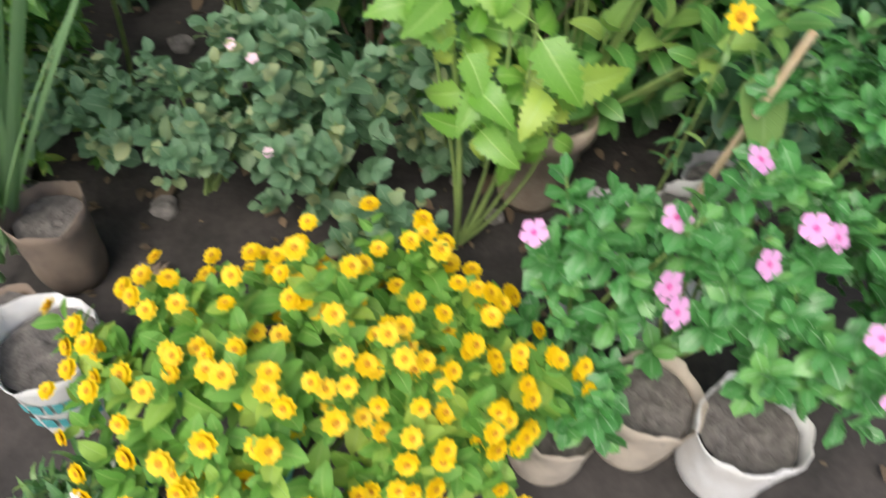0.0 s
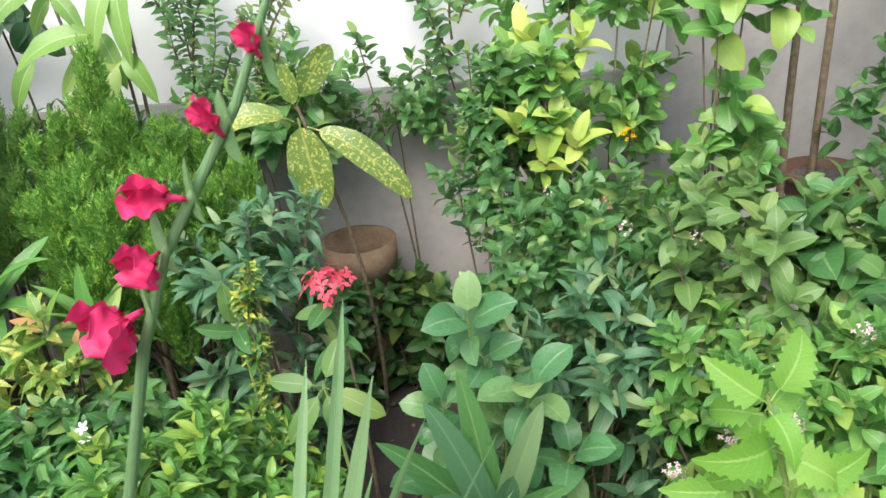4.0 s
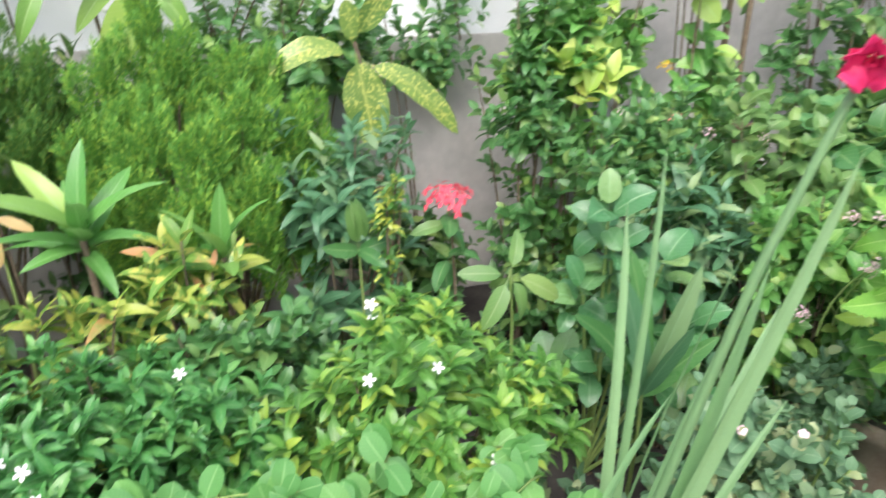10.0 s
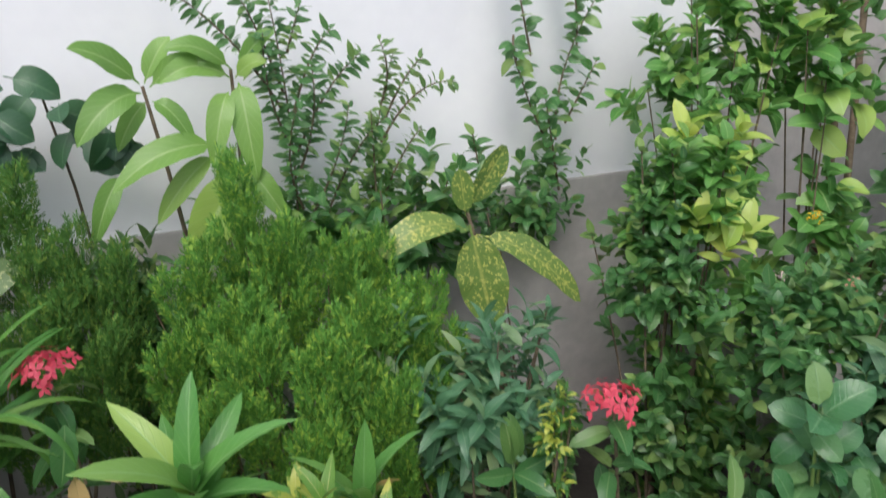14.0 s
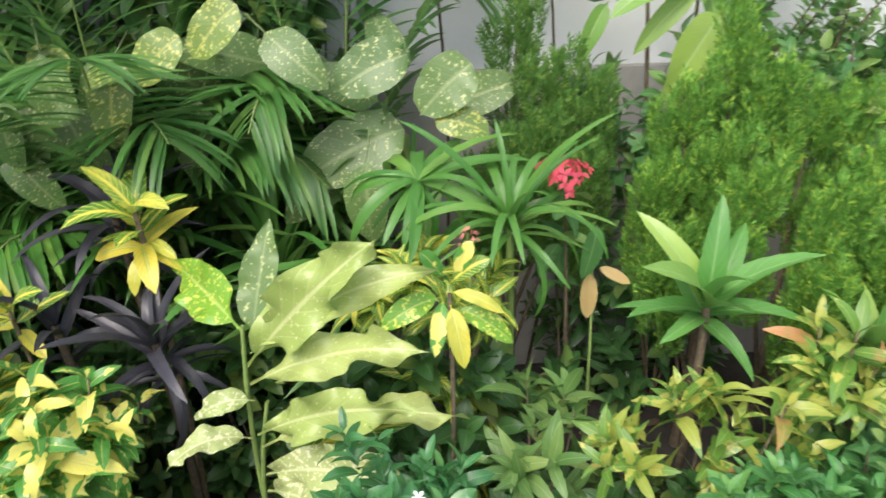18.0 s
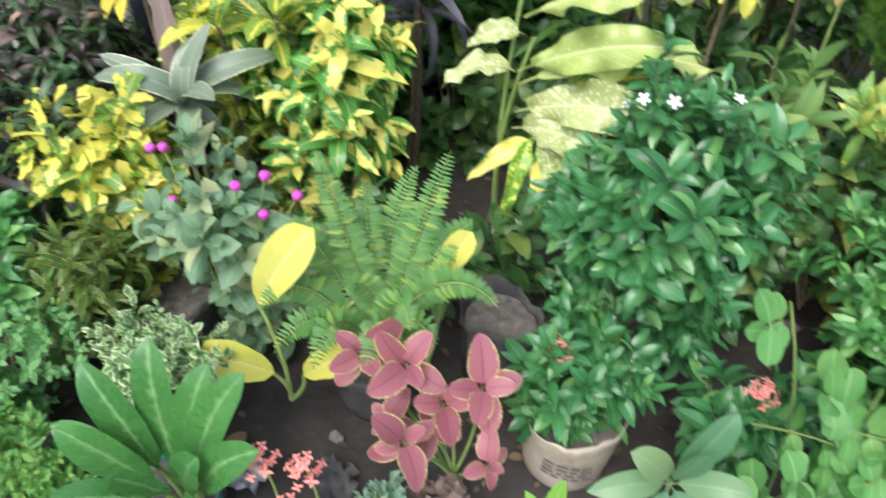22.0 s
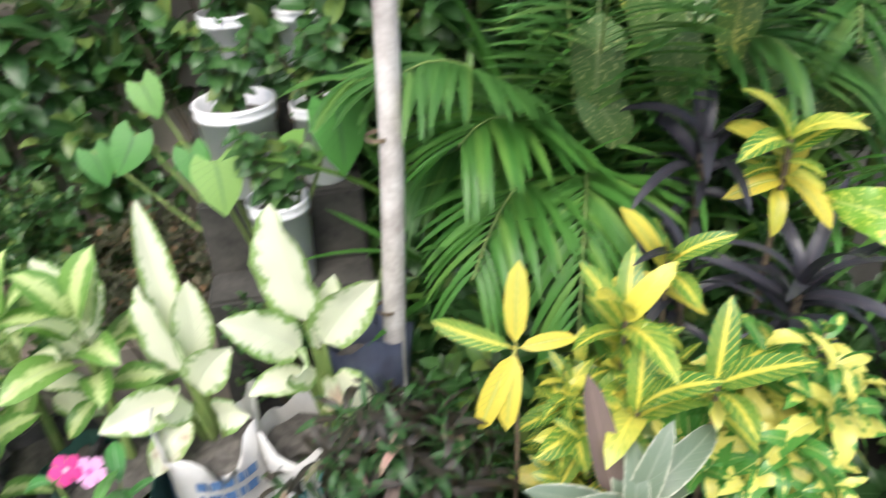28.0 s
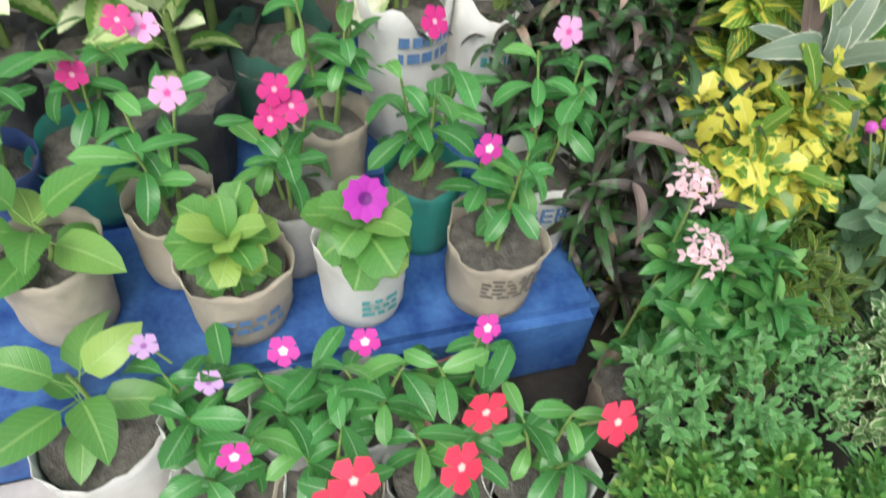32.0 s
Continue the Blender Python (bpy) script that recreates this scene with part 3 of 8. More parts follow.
def dome(n, centre, radii, g, low=-0.2, inner=0.35):
    """Shoot tips and their directions over an uneven dome, a share of them inside it."""
    out = []
    while len(out) < n:
        v = unit(g.normal(0, 1, 3))
        if v[2] < low:
            continue
        bumpy = 1 + 0.3 * math.sin(5 * v[0] + 3 * v[1] + centre[0] * 9) * math.cos(4 * v[1] - 3 * v[2] + centre[1] * 7)
        r = (1.0 if g.random() > inner else g.uniform(0.5, 0.9)) * bumpy * g.uniform(0.9, 1.06)
        out.append((np.array(centre) + v * np.array(radii) * r, unit(v * 0.8 + np.array((0, -0.1, 0.65)))))
    return out


def leaves(**kw):
    """Four alike templates of one leaf."""
    return [leaf_np(seed=s, bend=0.07 * (s - 1.5), twist=(0.5, -0.35, 0.2, -0.6)[s], **{**kw, "droop": kw.get("droop", 0.35) * (0.6 + 0.3 * s), "fold": kw.get("fold", 0.25) * (0.7 + 0.2 * s)}) for s in range(4)]


def bush(name, base, centre, radii, n, per, tpl, material, label, category="shrub", spread=1.2, length=0.05, bark=None, seed=0, low=-0.2, inner=0.35, size=1.0, stems=6, pairs=True, group="", skirt=None, each=0):
    """A shrub of many leafy shoots on branching stems, leafy down to the ground where it is tall. Its leaves are stuff,
    but for the foremost ones (each of them); flowers are added to it as parts."""
    g = np.random.default_rng(seed + 11)
    ob = thing(name, base, label, category, group)
    b = np.array(base, float)
    tips = dome(n, centre, radii, g, low, inner)
    bare = centre[2] - radii[2] * 0.4 - base[2]
    for _ in range(int((0.9 * n * min(1.2, bare / (2 * radii[2]))) if skirt is None and bare > 0.12 else (skirt or 0))):
        a, z = g.uniform(0, 6.28), g.uniform(0.04, max(bare, 0.06)) + base[2]
        rr = g.uniform(0.45, 0.95)
        tips.append((np.array((centre[0] + radii[0] * rr * math.cos(a), centre[1] + radii[1] * rr * math.sin(a), z)), unit((math.cos(a) * 0.7, math.sin(a) * 0.7 - 0.2, 0.7))))
    pos = []
    for p, d in tips:
        pos += shoot(p - b, d, per, length, spread, g, size * g.uniform(0.72, 1.3), pairs)
    if each:
        pos.sort(key=lambda m: m[1, 3] - 0.8 * m[2, 3])
        shared = [mesh_of("leaf", v, f, u, [material]) for v, f, u in tpl]
        for k, m in enumerate(pos[:each]):
            part("leaf", shared[k % len(shared)], ob, Matrix([[float(x) for x in r] for r in m]))
        pos = pos[each:]
    if pos:
        f = part("foliage", joined("foliage", tpl, pos, [material]), ob)
        f["kind"] = "stuff"
    for k in range(min(stems, n)):
        p, d = tips[k * (n // max(1, stems))]
        p = p - b
        start = g.normal(0, 0.012, 3) * (1, 1, 0)
        fork = start + (p - start) * 0.45 + np.array((0, 0, 0.12 * max(p[2], 0)))
        part("stem", tubes_mesh("stem", [(curve_points(start, p, (fork - (start + p) / 2) * 0.6, 6), np.linspace(0.005, 0.002, 6))], bark or BARK, 5), ob)
    ob["tips"] = [float(x) for p, d in tips[:n] for x in (*p, *d)]
    return ob


def bloom(ob, mesh, n, seed=0, face=(0, -0.6, 0.8), rise=0.02, name="flower", keep=None, size=(0.85, 1.1)):
    """Flowers on a shrub, at tips that lie towards the light."""
    g = np.random.default_rng(seed + 5)
    a = np.array(ob["tips"]).reshape(-1, 6)
    score = a[:, :3] @ unit(face) + g.normal(0, 0.05, len(a))
    order = np.argsort(-score)[: max(n * 3, n)]
    pick = g.choice(order, n, replace=len(order) < n)
    b = np.array(ob.location)
    for k in pick:
        p, d = a[k, :3] - b + a[k, 3:] * rise + g.normal(0, 0.008, 3), unit(a[k, 3:] + np.array((0, -0.55, 0.3)) + g.normal(0, 0.3, 3))
        me = mesh[g.integers(len(mesh))] if isinstance(mesh, list) else mesh
        part(name, me, ob, Matrix(facing(p, d, g.uniform(*size))))


def facing(p, d, s=1.0, turn=None):
    """A pose at p whose +z looks along d."""
    m = place(p, np.cross(unit(d), (0.4, 0.5, 0.2)), d, s)
    return [[float(x) for x in r] for r in m]


def leafset(name, material, n=3, **kw):
    """A few meshes of one kind of large leaf."""
    return [leaf_mesh(name, material, **{"bend": (0.08, -0.1, 0.14, -0.05)[s % 4], "twist": (0.3, -0.45, 0.6, -0.2)[s % 4], **kw, "seed": s, "droop": kw.get("droop", 0.35) * (0.55 + 0.45 * s), "fold": kw.get("fold", 0.25) * (0.8 + 0.2 * s)}) for s in range(n)]


def rosette(ob, centre, meshes, n, lean=(0.25, 1.35), axis=(0, 0, 1), seed=0, size=(0.8, 1.1), climb=0.05, name="leaf", turn=2.4, face=None):
    """Large leaves round one stem's end, each a part of its own."""
    g = np.random.default_rng(seed + 3)
    axis = unit(axis)
    e1 = unit(np.cross(axis, (0.2, 0.9, 0.3)))
    e2 = np.cross(axis, e1)
    b, a0 = np.array(ob.location), g.uniform(0, 6)
    for i in range(n):
        k = i / max(1, n - 1)
        an = a0 + i * turn + g.normal(0, 0.15)
        th = lean[0] + (lean[1] - lean[0]) * k + g.normal(0, 0.1)
        d = axis * math.cos(th) + (e1 * math.cos(an) + e2 * math.sin(an)) * math.sin(th)
        s = g.uniform(*size) * (0.7 + 0.3 * math.sin(math.pi * min(1, k + 0.25)))
        m = place(np.array(centre) - b - axis * climb * k, d, face if face is not None else axis + np.array((0, -0.2, 0.3)), s, g.normal(0, 0.2))
        part(name, meshes[g.integers(len(meshes))], ob, Matrix([[float(x) for x in r] for r in m]))


def stalk(ob, top, r0=0.006, r1=0.004, material=None, name="stem", bow=(0.01, 0, 0), start=(0, 0, 0)):
    p = np.array(top, float) - np.array(ob.location)
    return part(name, tubes_mesh(name, [(curve_points(start, p, bow, 7), np.linspace(r0, r1, 7))], material or STEM, 7), ob)


def lone_leaf(ob, mesh, at, d, up=(0, -0.5, 0.8), s=1.0, spin=0.0, name="leaf"):
    m = place(np.array(at) - np.array(ob.location), d, up, s, spin)
    return part(name, mesh, ob, Matrix([[float(x) for x in r] for r in m]))


def arc_leaf(ob, material, base, tip, width, lift=0.1, face=(0, -0.6, 0.8), a=0.5, b=0.7, fold=0.2, wave=0.0, serr=0.0, stalk=0.0, nl=16, nw=6, seed=0, name="leaf", roll=0.0):
    """One large leaf from base to tip that arches up between them by lift of its length."""
    g = np.random.default_rng(seed)
    p0, p2 = np.array(base, float) - np.array(ob.location), np.array(tip, float) - np.array(ob.location)
    ln = np.linalg.norm(p2 - p0)
    up = np.array(face, float) * 0.5 + np.array((0, 0, 0.7))
    p1 = (p0 + p2) / 2 + unit(up) * lift * ln * 2
    s = np.linspace(0, 1, nl + 1)
    t = np.clip((s - stalk) / (1 - stalk), 0, 1)
    prof = np.power(np.maximum(t, 1e-4), a) * np.power(np.maximum(1 - t, 1e-4), b)
    prof = np.maximum(prof / prof.max(), 0.05 if stalk else 0.03)
    prof[-1] = 0.01
    if serr:
        prof[2:-1:2] *= 1 - serr
    ph, ph2 = g.uniform(0, 6, 2)
    V, U = [], []
    for i in range(nl + 1):
        q = s[i]
        c = p0 * (1 - q) ** 2 + p1 * 2 * q * (1 - q) + p2 * q * q
        d = unit((p1 - p0) * (1 - q) + (p2 - p1) * q)
        side = unit(np.cross(d, face))
        nrm = np.cross(side, d)
        tw = roll * q
        side, nrm = side * math.cos(tw) + nrm * math.sin(tw), nrm * math.cos(tw) - side * math.sin(tw)
        for j in range(nw + 1):
            k = 2 * j / nw - 1
            x = k * prof[i] * width / 2
            w = wave * width * k * k * (math.sin(ph + q * 17 + (1.9 if k > 0 else 0)) + 0.5 * math.sin(ph2 + q * 31 * (1 if k > 0 else 1.2)))
            V.append(c + side * x + nrm * (abs(x) * fold + w * min(1, 4 * prof[i])))
            U.append((j / nw, t[i]))
    F = [(i * (nw + 1) + j, i * (nw + 1) + j + 1, (i + 1) * (nw + 1) + j + 1, (i + 1) * (nw + 1) + j) for i in range(nl) for j in range(nw)]
    return part(name, mesh_of(name, V, F, U, [material]), ob)


def sprigs(name, base, runs, tpl, material, label, n=16, size=1.0, seed=0, bark=None, category="climber", hang=0.0, r0=0.004):
    """A plant of separate leafy twigs. runs: (start, end, bow); each leaf stands by turns on its twig."""
    g = np.random.default_rng(seed)
    ob = thing(name, base, label, category)
    b = np.array(base, float)
    pos = []
    for st, en, bow in runs:
        pts = curve_points(np.array(st) - b, np.array(en) - b, bow, 9)
        part("twig", tubes_mesh("twig", [(pts, np.linspace(r0, 0.0012, 9))], bark or BARK, 5), ob)
        ln = float(np.linalg.norm(pts[-1] - pts[0]))
        m = max(5, int(n * ln / 0.25))
        for i in range(m):
            t = 0.12 + 0.88 * (i + 0.5) / m
            q = min(7, int(t * 8))
            p = pts[q] + (pts[q + 1] - pts[q]) * (t * 8 - q)
            d = unit(pts[q + 1] - pts[q])
            an = i * 2.4 + g.normal(0, 0.4)
            e1 = unit(np.cross(d, (0.3, 0.8, 0.2)))
            e2 = np.cross(d, e1)
            out = d * 0.35 + (e1 * math.cos(an) + e2 * math.sin(an)) + np.array((0, -0.25, -hang))
            pos.append(place(p, out, (g.normal(0, 0.3), -0.7, 0.8), size * g.uniform(0.65, 1.25), g.normal(0, 0.35)))
    f = part("foliage", joined("foliage", tpl, pos, [material]), ob)
    f["kind"] = "stuff"
    return ob


def pinnate(ob, start, end, meshes, pairs=3, size=1.0, seed=0, face=(0, -0.75, 0.7)):
    """A compound leaf: a thin rib with round leaflets in pairs and one at its end, each a part."""
    g = np.random.default_rng(seed)
    b = np.array(ob.location)
    pts = curve_points(np.array(start) - b, np.array(end) - b, (0, -0.01, 0.02), 9)
    rib = part("rib", tubes_mesh("rib", [(pts, np.linspace(0.0022, 0.001, 9))], STEM, 4), ob)
    for k in range(pairs * 2 + 1):
        t = 1.0 if k == pairs * 2 else 0.42 + 0.5 * (k // 2) / max(1, pairs - 1)
        p = pts[min(8, int(t * 8))]
        d = unit(pts[8] - pts[0])
        sd = unit(np.cross(d, face)) * (1 if k % 2 else -1)
        out = d if k == pairs * 2 else sd + d * 0.45
        m = place(p, out + g.normal(0, 0.12, 3), np.array(face) + g.normal(0, 0.22, 3), size * g.uniform(0.8, 1.12))
        part("leaflet", meshes[g.integers(len(meshes))], rib, Matrix([[float(x) for x in r] for r in m]))


def bag_np(r, h, flare=1.08, seed=0, sides=34, lip=0.012, crumple=0.07, peak=0.03):
    """A soft grow bag: uneven wall, turned rim and an inner wall down to the soil."""
    g = np.random.default_rng(seed)
    ph = g.uniform(0, 6, 6)
    rows = [(0.0, 0.80, 0), (0.04, 0.93, 0), (0.18, 0.98, 0.8), (0.32, 1.0, 1), (0.46, 1.0, 0.7), (0.6, 1.03, 1.1), (0.73, 1.03, 0.8), (0.87, flare, 1.1), (1.0, flare * 1.02, 1.6), (1.0, flare * 1.0, 1.6), (0.8, flare * 0.965, 1)]
    V, U = [], []
    for i, (z, k, w) in enumerate(rows):
        for q in range(sides):
            a = 2 * math.pi * q / sides
            wob = crumple * w * (0.5 * math.sin(2 * a + ph[0]) + 0.45 * math.sin(3 * a + ph[1] + z * 2) + 0.25 * math.sin(7 * a + ph[2] + 3 * z) + 0.22 * math.sin(13 * a + ph[5] + 6 * z))
            zz = z * h + (h * peak * (math.sin(2 * a + ph[3]) + 0.7 * math.sin(5 * a + ph[4])) if z == 1.0 else 0)
            V.append((r * k * (1 + wob) * math.cos(a), r * k * (1 + wob) * math.sin(a), zz))
            U.append((q / sides * 6.28 * r * 4, zz * 4))
    F = [(i * sides + q, i * sides + (q + 1) % sides, (i + 1) * sides + (q + 1) % sides, (i + 1) * sides + q) for i in range(len(rows) - 1) for q in range(sides)]
    F.append(tuple(reversed(range(sides))))
    return V, F, U


def soil_mesh(r, seed=0):
    g = np.random.default_rng(seed)
    V, F = [(0, 0, 0.006)], []
    for i in range(1, 6):
        for q in range(18):
            a = 2 * math.pi * q / 18
            V.append((r * i / 5 * math.cos(a), r * i / 5 * math.sin(a), g.uniform(-0.006, 0.008)))
    F += [(0, 1 + q, 1 + (q + 1) % 18) for q in range(18)]
    F += [(1 + (i - 1) * 18 + q, 1 + i * 18 + q, 1 + i * 18 + (q + 1) % 18, 1 + (i - 1) * 18 + (q + 1) % 18) for i in range(1, 5) for q in range(18)]
    return mesh_of("soil", V, F, [(v[0], v[1]) for v in V], [SOIL])


def writing(ob, text, size, r, h, ink, az=-90.0, z=0.5, extrude=0.0006):
    """Printed letters on the bag's front, bent round it."""
    cu = bpy.data.curves.new("print", "FONT")
    cu.body, cu.size, cu.extrude, cu.align_x, cu.align_y = text, size, extrude, "CENTER", "CENTER"
    tmp = new("print", cu)
    me = bpy.data.meshes.new_from_object(tmp.evaluated_get(bpy.context.evaluated_depsgraph_get()))
    bpy.data.objects.remove(tmp)
    for v in me.vertices:
        a = radians(az) + v.co.x / r
        rr = r * 1.06 + 0.004 + v.co.z
        v.co = (rr * math.cos(a), rr * math.sin(a), h * z + v.co.y)
    me.materials.append(ink)
    return part("print", me, ob)


def bars(ob, r, h, ink, az=-90.0, z=0.5, rows=2, width=0.07, tall=0.012, seed=0):
    """Print that cannot be read: short bars in rows."""
    g = np.random.default_rng(seed)
    V, F = [], []
    for k in range(rows):
        x = -width / 2
        while x < width / 2:
            w = g.uniform(0.006, 0.02)
            n0 = len(V)
            for xx, yy in ((x, 0), (x + w, 0), (x + w, tall), (x, tall)):
                a = radians(az) + xx / r
                V.append(((r * 1.06 + 0.005) * math.cos(a), (r * 1.06 + 0.005) * math.sin(a), h * z - k * tall * 1.6 + yy))
            F.append((n0, n0 + 1, n0 + 2, n0 + 3))
            x += w + g.uniform(0.003, 0.007)
    return part("print", mesh_of("print", V, F, None, [ink]), ob)


def bag(at, r, h, material, label, seed=0, tilt=(0, 0), group="grow bags", name="grow_bag", **kw):
    ob = thing(name, at, label, "grow bag", group)
    ob.rotation_euler = (radians(tilt[0]), radians(tilt[1]), 0)
    V, F, U = bag_np(r, h, seed=seed, **kw)
    part("bag", mesh_of("bag", V, F, U, [material]), ob)
    part("soil", soil_mesh(r * 1.0, seed), ob, Matrix.Translation((0, 0, h * 0.82)))
    return ob


def pot(at, r, h, material, label, name="flower_pot", rim=1.12):
    ob = thing(name, at, label, "flower pot")
    prof = [(0.0, 0.0), (0.72, 0.0), (0.78, 0.1), (0.98, 0.8), (rim, 0.82), (rim * 1.02, 1.0), (rim * 0.9, 1.0), (0.86, 0.78)]
    V, F, n = [], [], 28
    for k, z in prof:
        V += [(r * k * math.cos(2 * math.pi * q / n), r * k * math.sin(2 * math.pi * q / n), z * h) for q in range(n)]
    F = [(i * n + q, i * n + (q + 1) % n, (i + 1) * n + (q + 1) % n, (i + 1) * n + q) for i in range(len(prof) - 1) for q in range(n)]
    part("body", mesh_of("body", V, F, [(v[0], v[2]) for v in V], [material]), ob)
    part("soil", soil_mesh(r * 0.86), ob, Matrix.Translation((0, 0, h * 0.8)))
    return ob


# ---- the setting ----
def box(name, lo, hi, material, label="", bevel=0.004, parent=None, kind="structure"):
    bm = bmesh.new()
    bmesh.ops.create_cube(bm, size=1.0)
    for v in bm.verts:
        v.co = [lo[k] + (hi[k] - lo[k]) * (v.co[k] + 0.5) for k in range(3)]
    if bevel:
        bmesh.ops.bevel(bm, geom=bm.edges[:], offset=bevel, segments=2, affect="EDGES")
    me = bpy.data.meshes.new(name)
    bm.to_mesh(me)
    bm.free()
    me.materials.append(material)
    ob = new(name, me)
    if parent:
        ob.parent = parent
        return ob
    return tagged(ob, label, kind=kind)


def ground_sheet():
    n = 70
    xs = np.r_[-400, -60, -12, np.linspace(-7, 3.5, n), 9, 60, 400]
    ys = np.r_[-400, -60, -9, np.linspace(-1.5, 3.4, n // 2), 8, 60, 400]
    V = [(x, y, 0.012 * noise.noise((x * 3, y * 3, 0)) + 0.006 * noise.noise((x * 11, y * 11, 2)) if abs(x) < 9 and abs(y) < 5 else 0.0) for y in ys for x in xs]
    w = len(xs)
    F = [(j * w + i, j * w + i + 1, (j + 1) * w + i + 1, (j + 1) * w + i) for j in range(len(ys) - 1) for i in range(w - 1)]
    return tagged(new("ground", mesh_of("ground", V, F, [(v[0], v[1]) for v in V], [GROUND])), "dark packed earth between the pots", "ground", kind="structure")


ground_sheet()
# Beige darkened: the shade on the west wall is put into its colour.
BEIGESHADE = rough_mat("shaded_beige_plaster", (0.36, 0.30, 0.26), (0.46, 0.40, 0.35), 6, 0.9, 0.3, 0.002)
box("wall_west_bay", (-9.0, 2.84, -0.05), (-3.403, 3.06, 3.2), BEIGESHADE, "beige plastered wall with its shade in the colour")
box("wall_north", (-3.4, 2.86, -0.05), (0.28, 3.06, 3.2), PLASTER, "white plastered garden wall behind the plants")
# Lower band; part of its grey is shade put into the colour.
box("wall_north_plinth", (-3.4, 2.84, -0.05), (0.28, 2.857, 1.0), PLASTERLOW, "grey lower band of the garden wall, partly painted shade")
# Set-back bay: its grey stands for the lack of light there.
box("wall_east_bay", (0.283, 2.98, -0.05), (9.0, 3.18, 3.2), PLASTERLOW, "plastered wall set back beside the white one, its shade painted grey")

# ---- leaf templates for the joined foliage ----
T_TAB = leaves(L=0.052, W=0.018, a=0.7, b=0.8, fold=0.35, droop=0.45, nl=4, nw=2)
T_IXO = leaves(L=0.06, W=0.021, a=0.65, b=0.7, fold=0.3, droop=0.45, nl=5, nw=4)
T_BOX = leaves(L=0.025, W=0.0095, a=0.6, b=0.5, fold=0.2, droop=0.2, nl=3, nw=2)
T_ROSE = leaves(L=0.044, W=0.032, a=0.45, b=0.5, fold=0.2, droop=0.3, nl=4, nw=2)
T_SMALL = leaves(L=0.026, W=0.015, a=0.5, b=0.5, fold=0.2, droop=0.3, nl=3, nw=2)
T_TINY = leaves(L=0.017, W=0.009, a=0.6, b=0.5, fold=0.2, droop=0.2, nl=3, nw=2)
T_SHRUB = leaves(L=0.075, W=0.042, a=0.5, b=0.75, fold=0.22, droop=0.4, nl=5, nw=4)
T_MID = leaves(L=0.055, W=0.030, a=0.5, b=0.75, fold=0.22, droop=0.4, nl=5, nw=2)
T_LANCE = leaves(L=0.085, W=0.024, a=0.6, b=0.9, fold=0.25, droop=0.5, nl=5, nw=2)
T_MELAM = leaves(L=0.05, W=0.03, a=0.5, b=0.75, fold=0.15, droop=0.4, nl=5, nw=2)
T_BROAD = leaves(L=0.1, W=0.066, a=0.45, b=0.6, fold=0.18, droop=0.45, nl=6, nw=4)
T_NARROW = leaves(L=0.06, W=0.011, a=0.5, b=0.6, fold=0.2, droop=0.6, nl=5, nw=2)


def vinca(at, height, n, seed, flowers=(), label="bushy vinca with glossy pale-veined leaves", mats=None, group="vincas", width=0.1, name="vinca", size=1.0):
    """A vinca: a few upright stems with paired leaves, each leaf a part; flowers: (mesh, dx, dy, dz)."""
    g = np.random.default_rng(seed)
    ob = thing(name, at, label, "flowering plant", group)
    stems = 3
    per = max(5, int(n * 1.15) // stems)
    for s in range(stems):
        an = 2.1 * s + g.uniform(0, 1)
        top = np.array((width * 0.5 * math.cos(an), width * 0.5 * math.sin(an), height * g.uniform(0.75, 1.0)))
        pts = curve_points((0.01 * math.cos(an), 0.01 * math.sin(an), -0.01), top, (0, 0, 0.012), 6)
        part("stem", tubes_mesh("stem", [(pts, np.linspace(0.004, 0.002, 6))], STEM), ob)
        for i in range(per):
            k = 1 - 0.62 * i / per
            p = pts[0] + (top - pts[0]) * k
            a = g.uniform(0, 6.28) if i == 0 else a + math.pi + (math.pi / 2 if i % 2 == 0 else 0) + g.normal(0, 0.25)
            el = 0.9 * k - 0.45 + g.normal(0, 0.18)
            d = (math.cos(a) * math.cos(el), math.sin(a) * math.cos(el), math.sin(el))
            m = place(p, d, (0, 0, 1), size * g.uniform(0.72, 1.12), g.normal(0, 0.3))
            part("leaf", L_VINCA[g.integers(4)], ob, Matrix([[float(x) for x in r] for r in m]))
    for me, dx, dy, dz in flowers:
        part("flower", me, ob, Matrix(facing((dx, dy, dz), unit(np.array((0.1, -0.85, 0.55)) + g.normal(0, 0.15, 3)))))
        part("stalk", tubes_mesh("stalk", [(curve_points((dx * 0.5, dy * 0.5 + 0.01, max(0.02, dz - 0.05)), (dx, dy + 0.004, dz - 0.002), (0, 0, 0), 4), [0.0018] * 4)], STEM, 5), ob)
    return ob


L_VINCA = leafset("leaf", VINCA, 4, L=0.07, W=0.028, a=0.75, b=0.5, fold=0.22, droop=0.45)

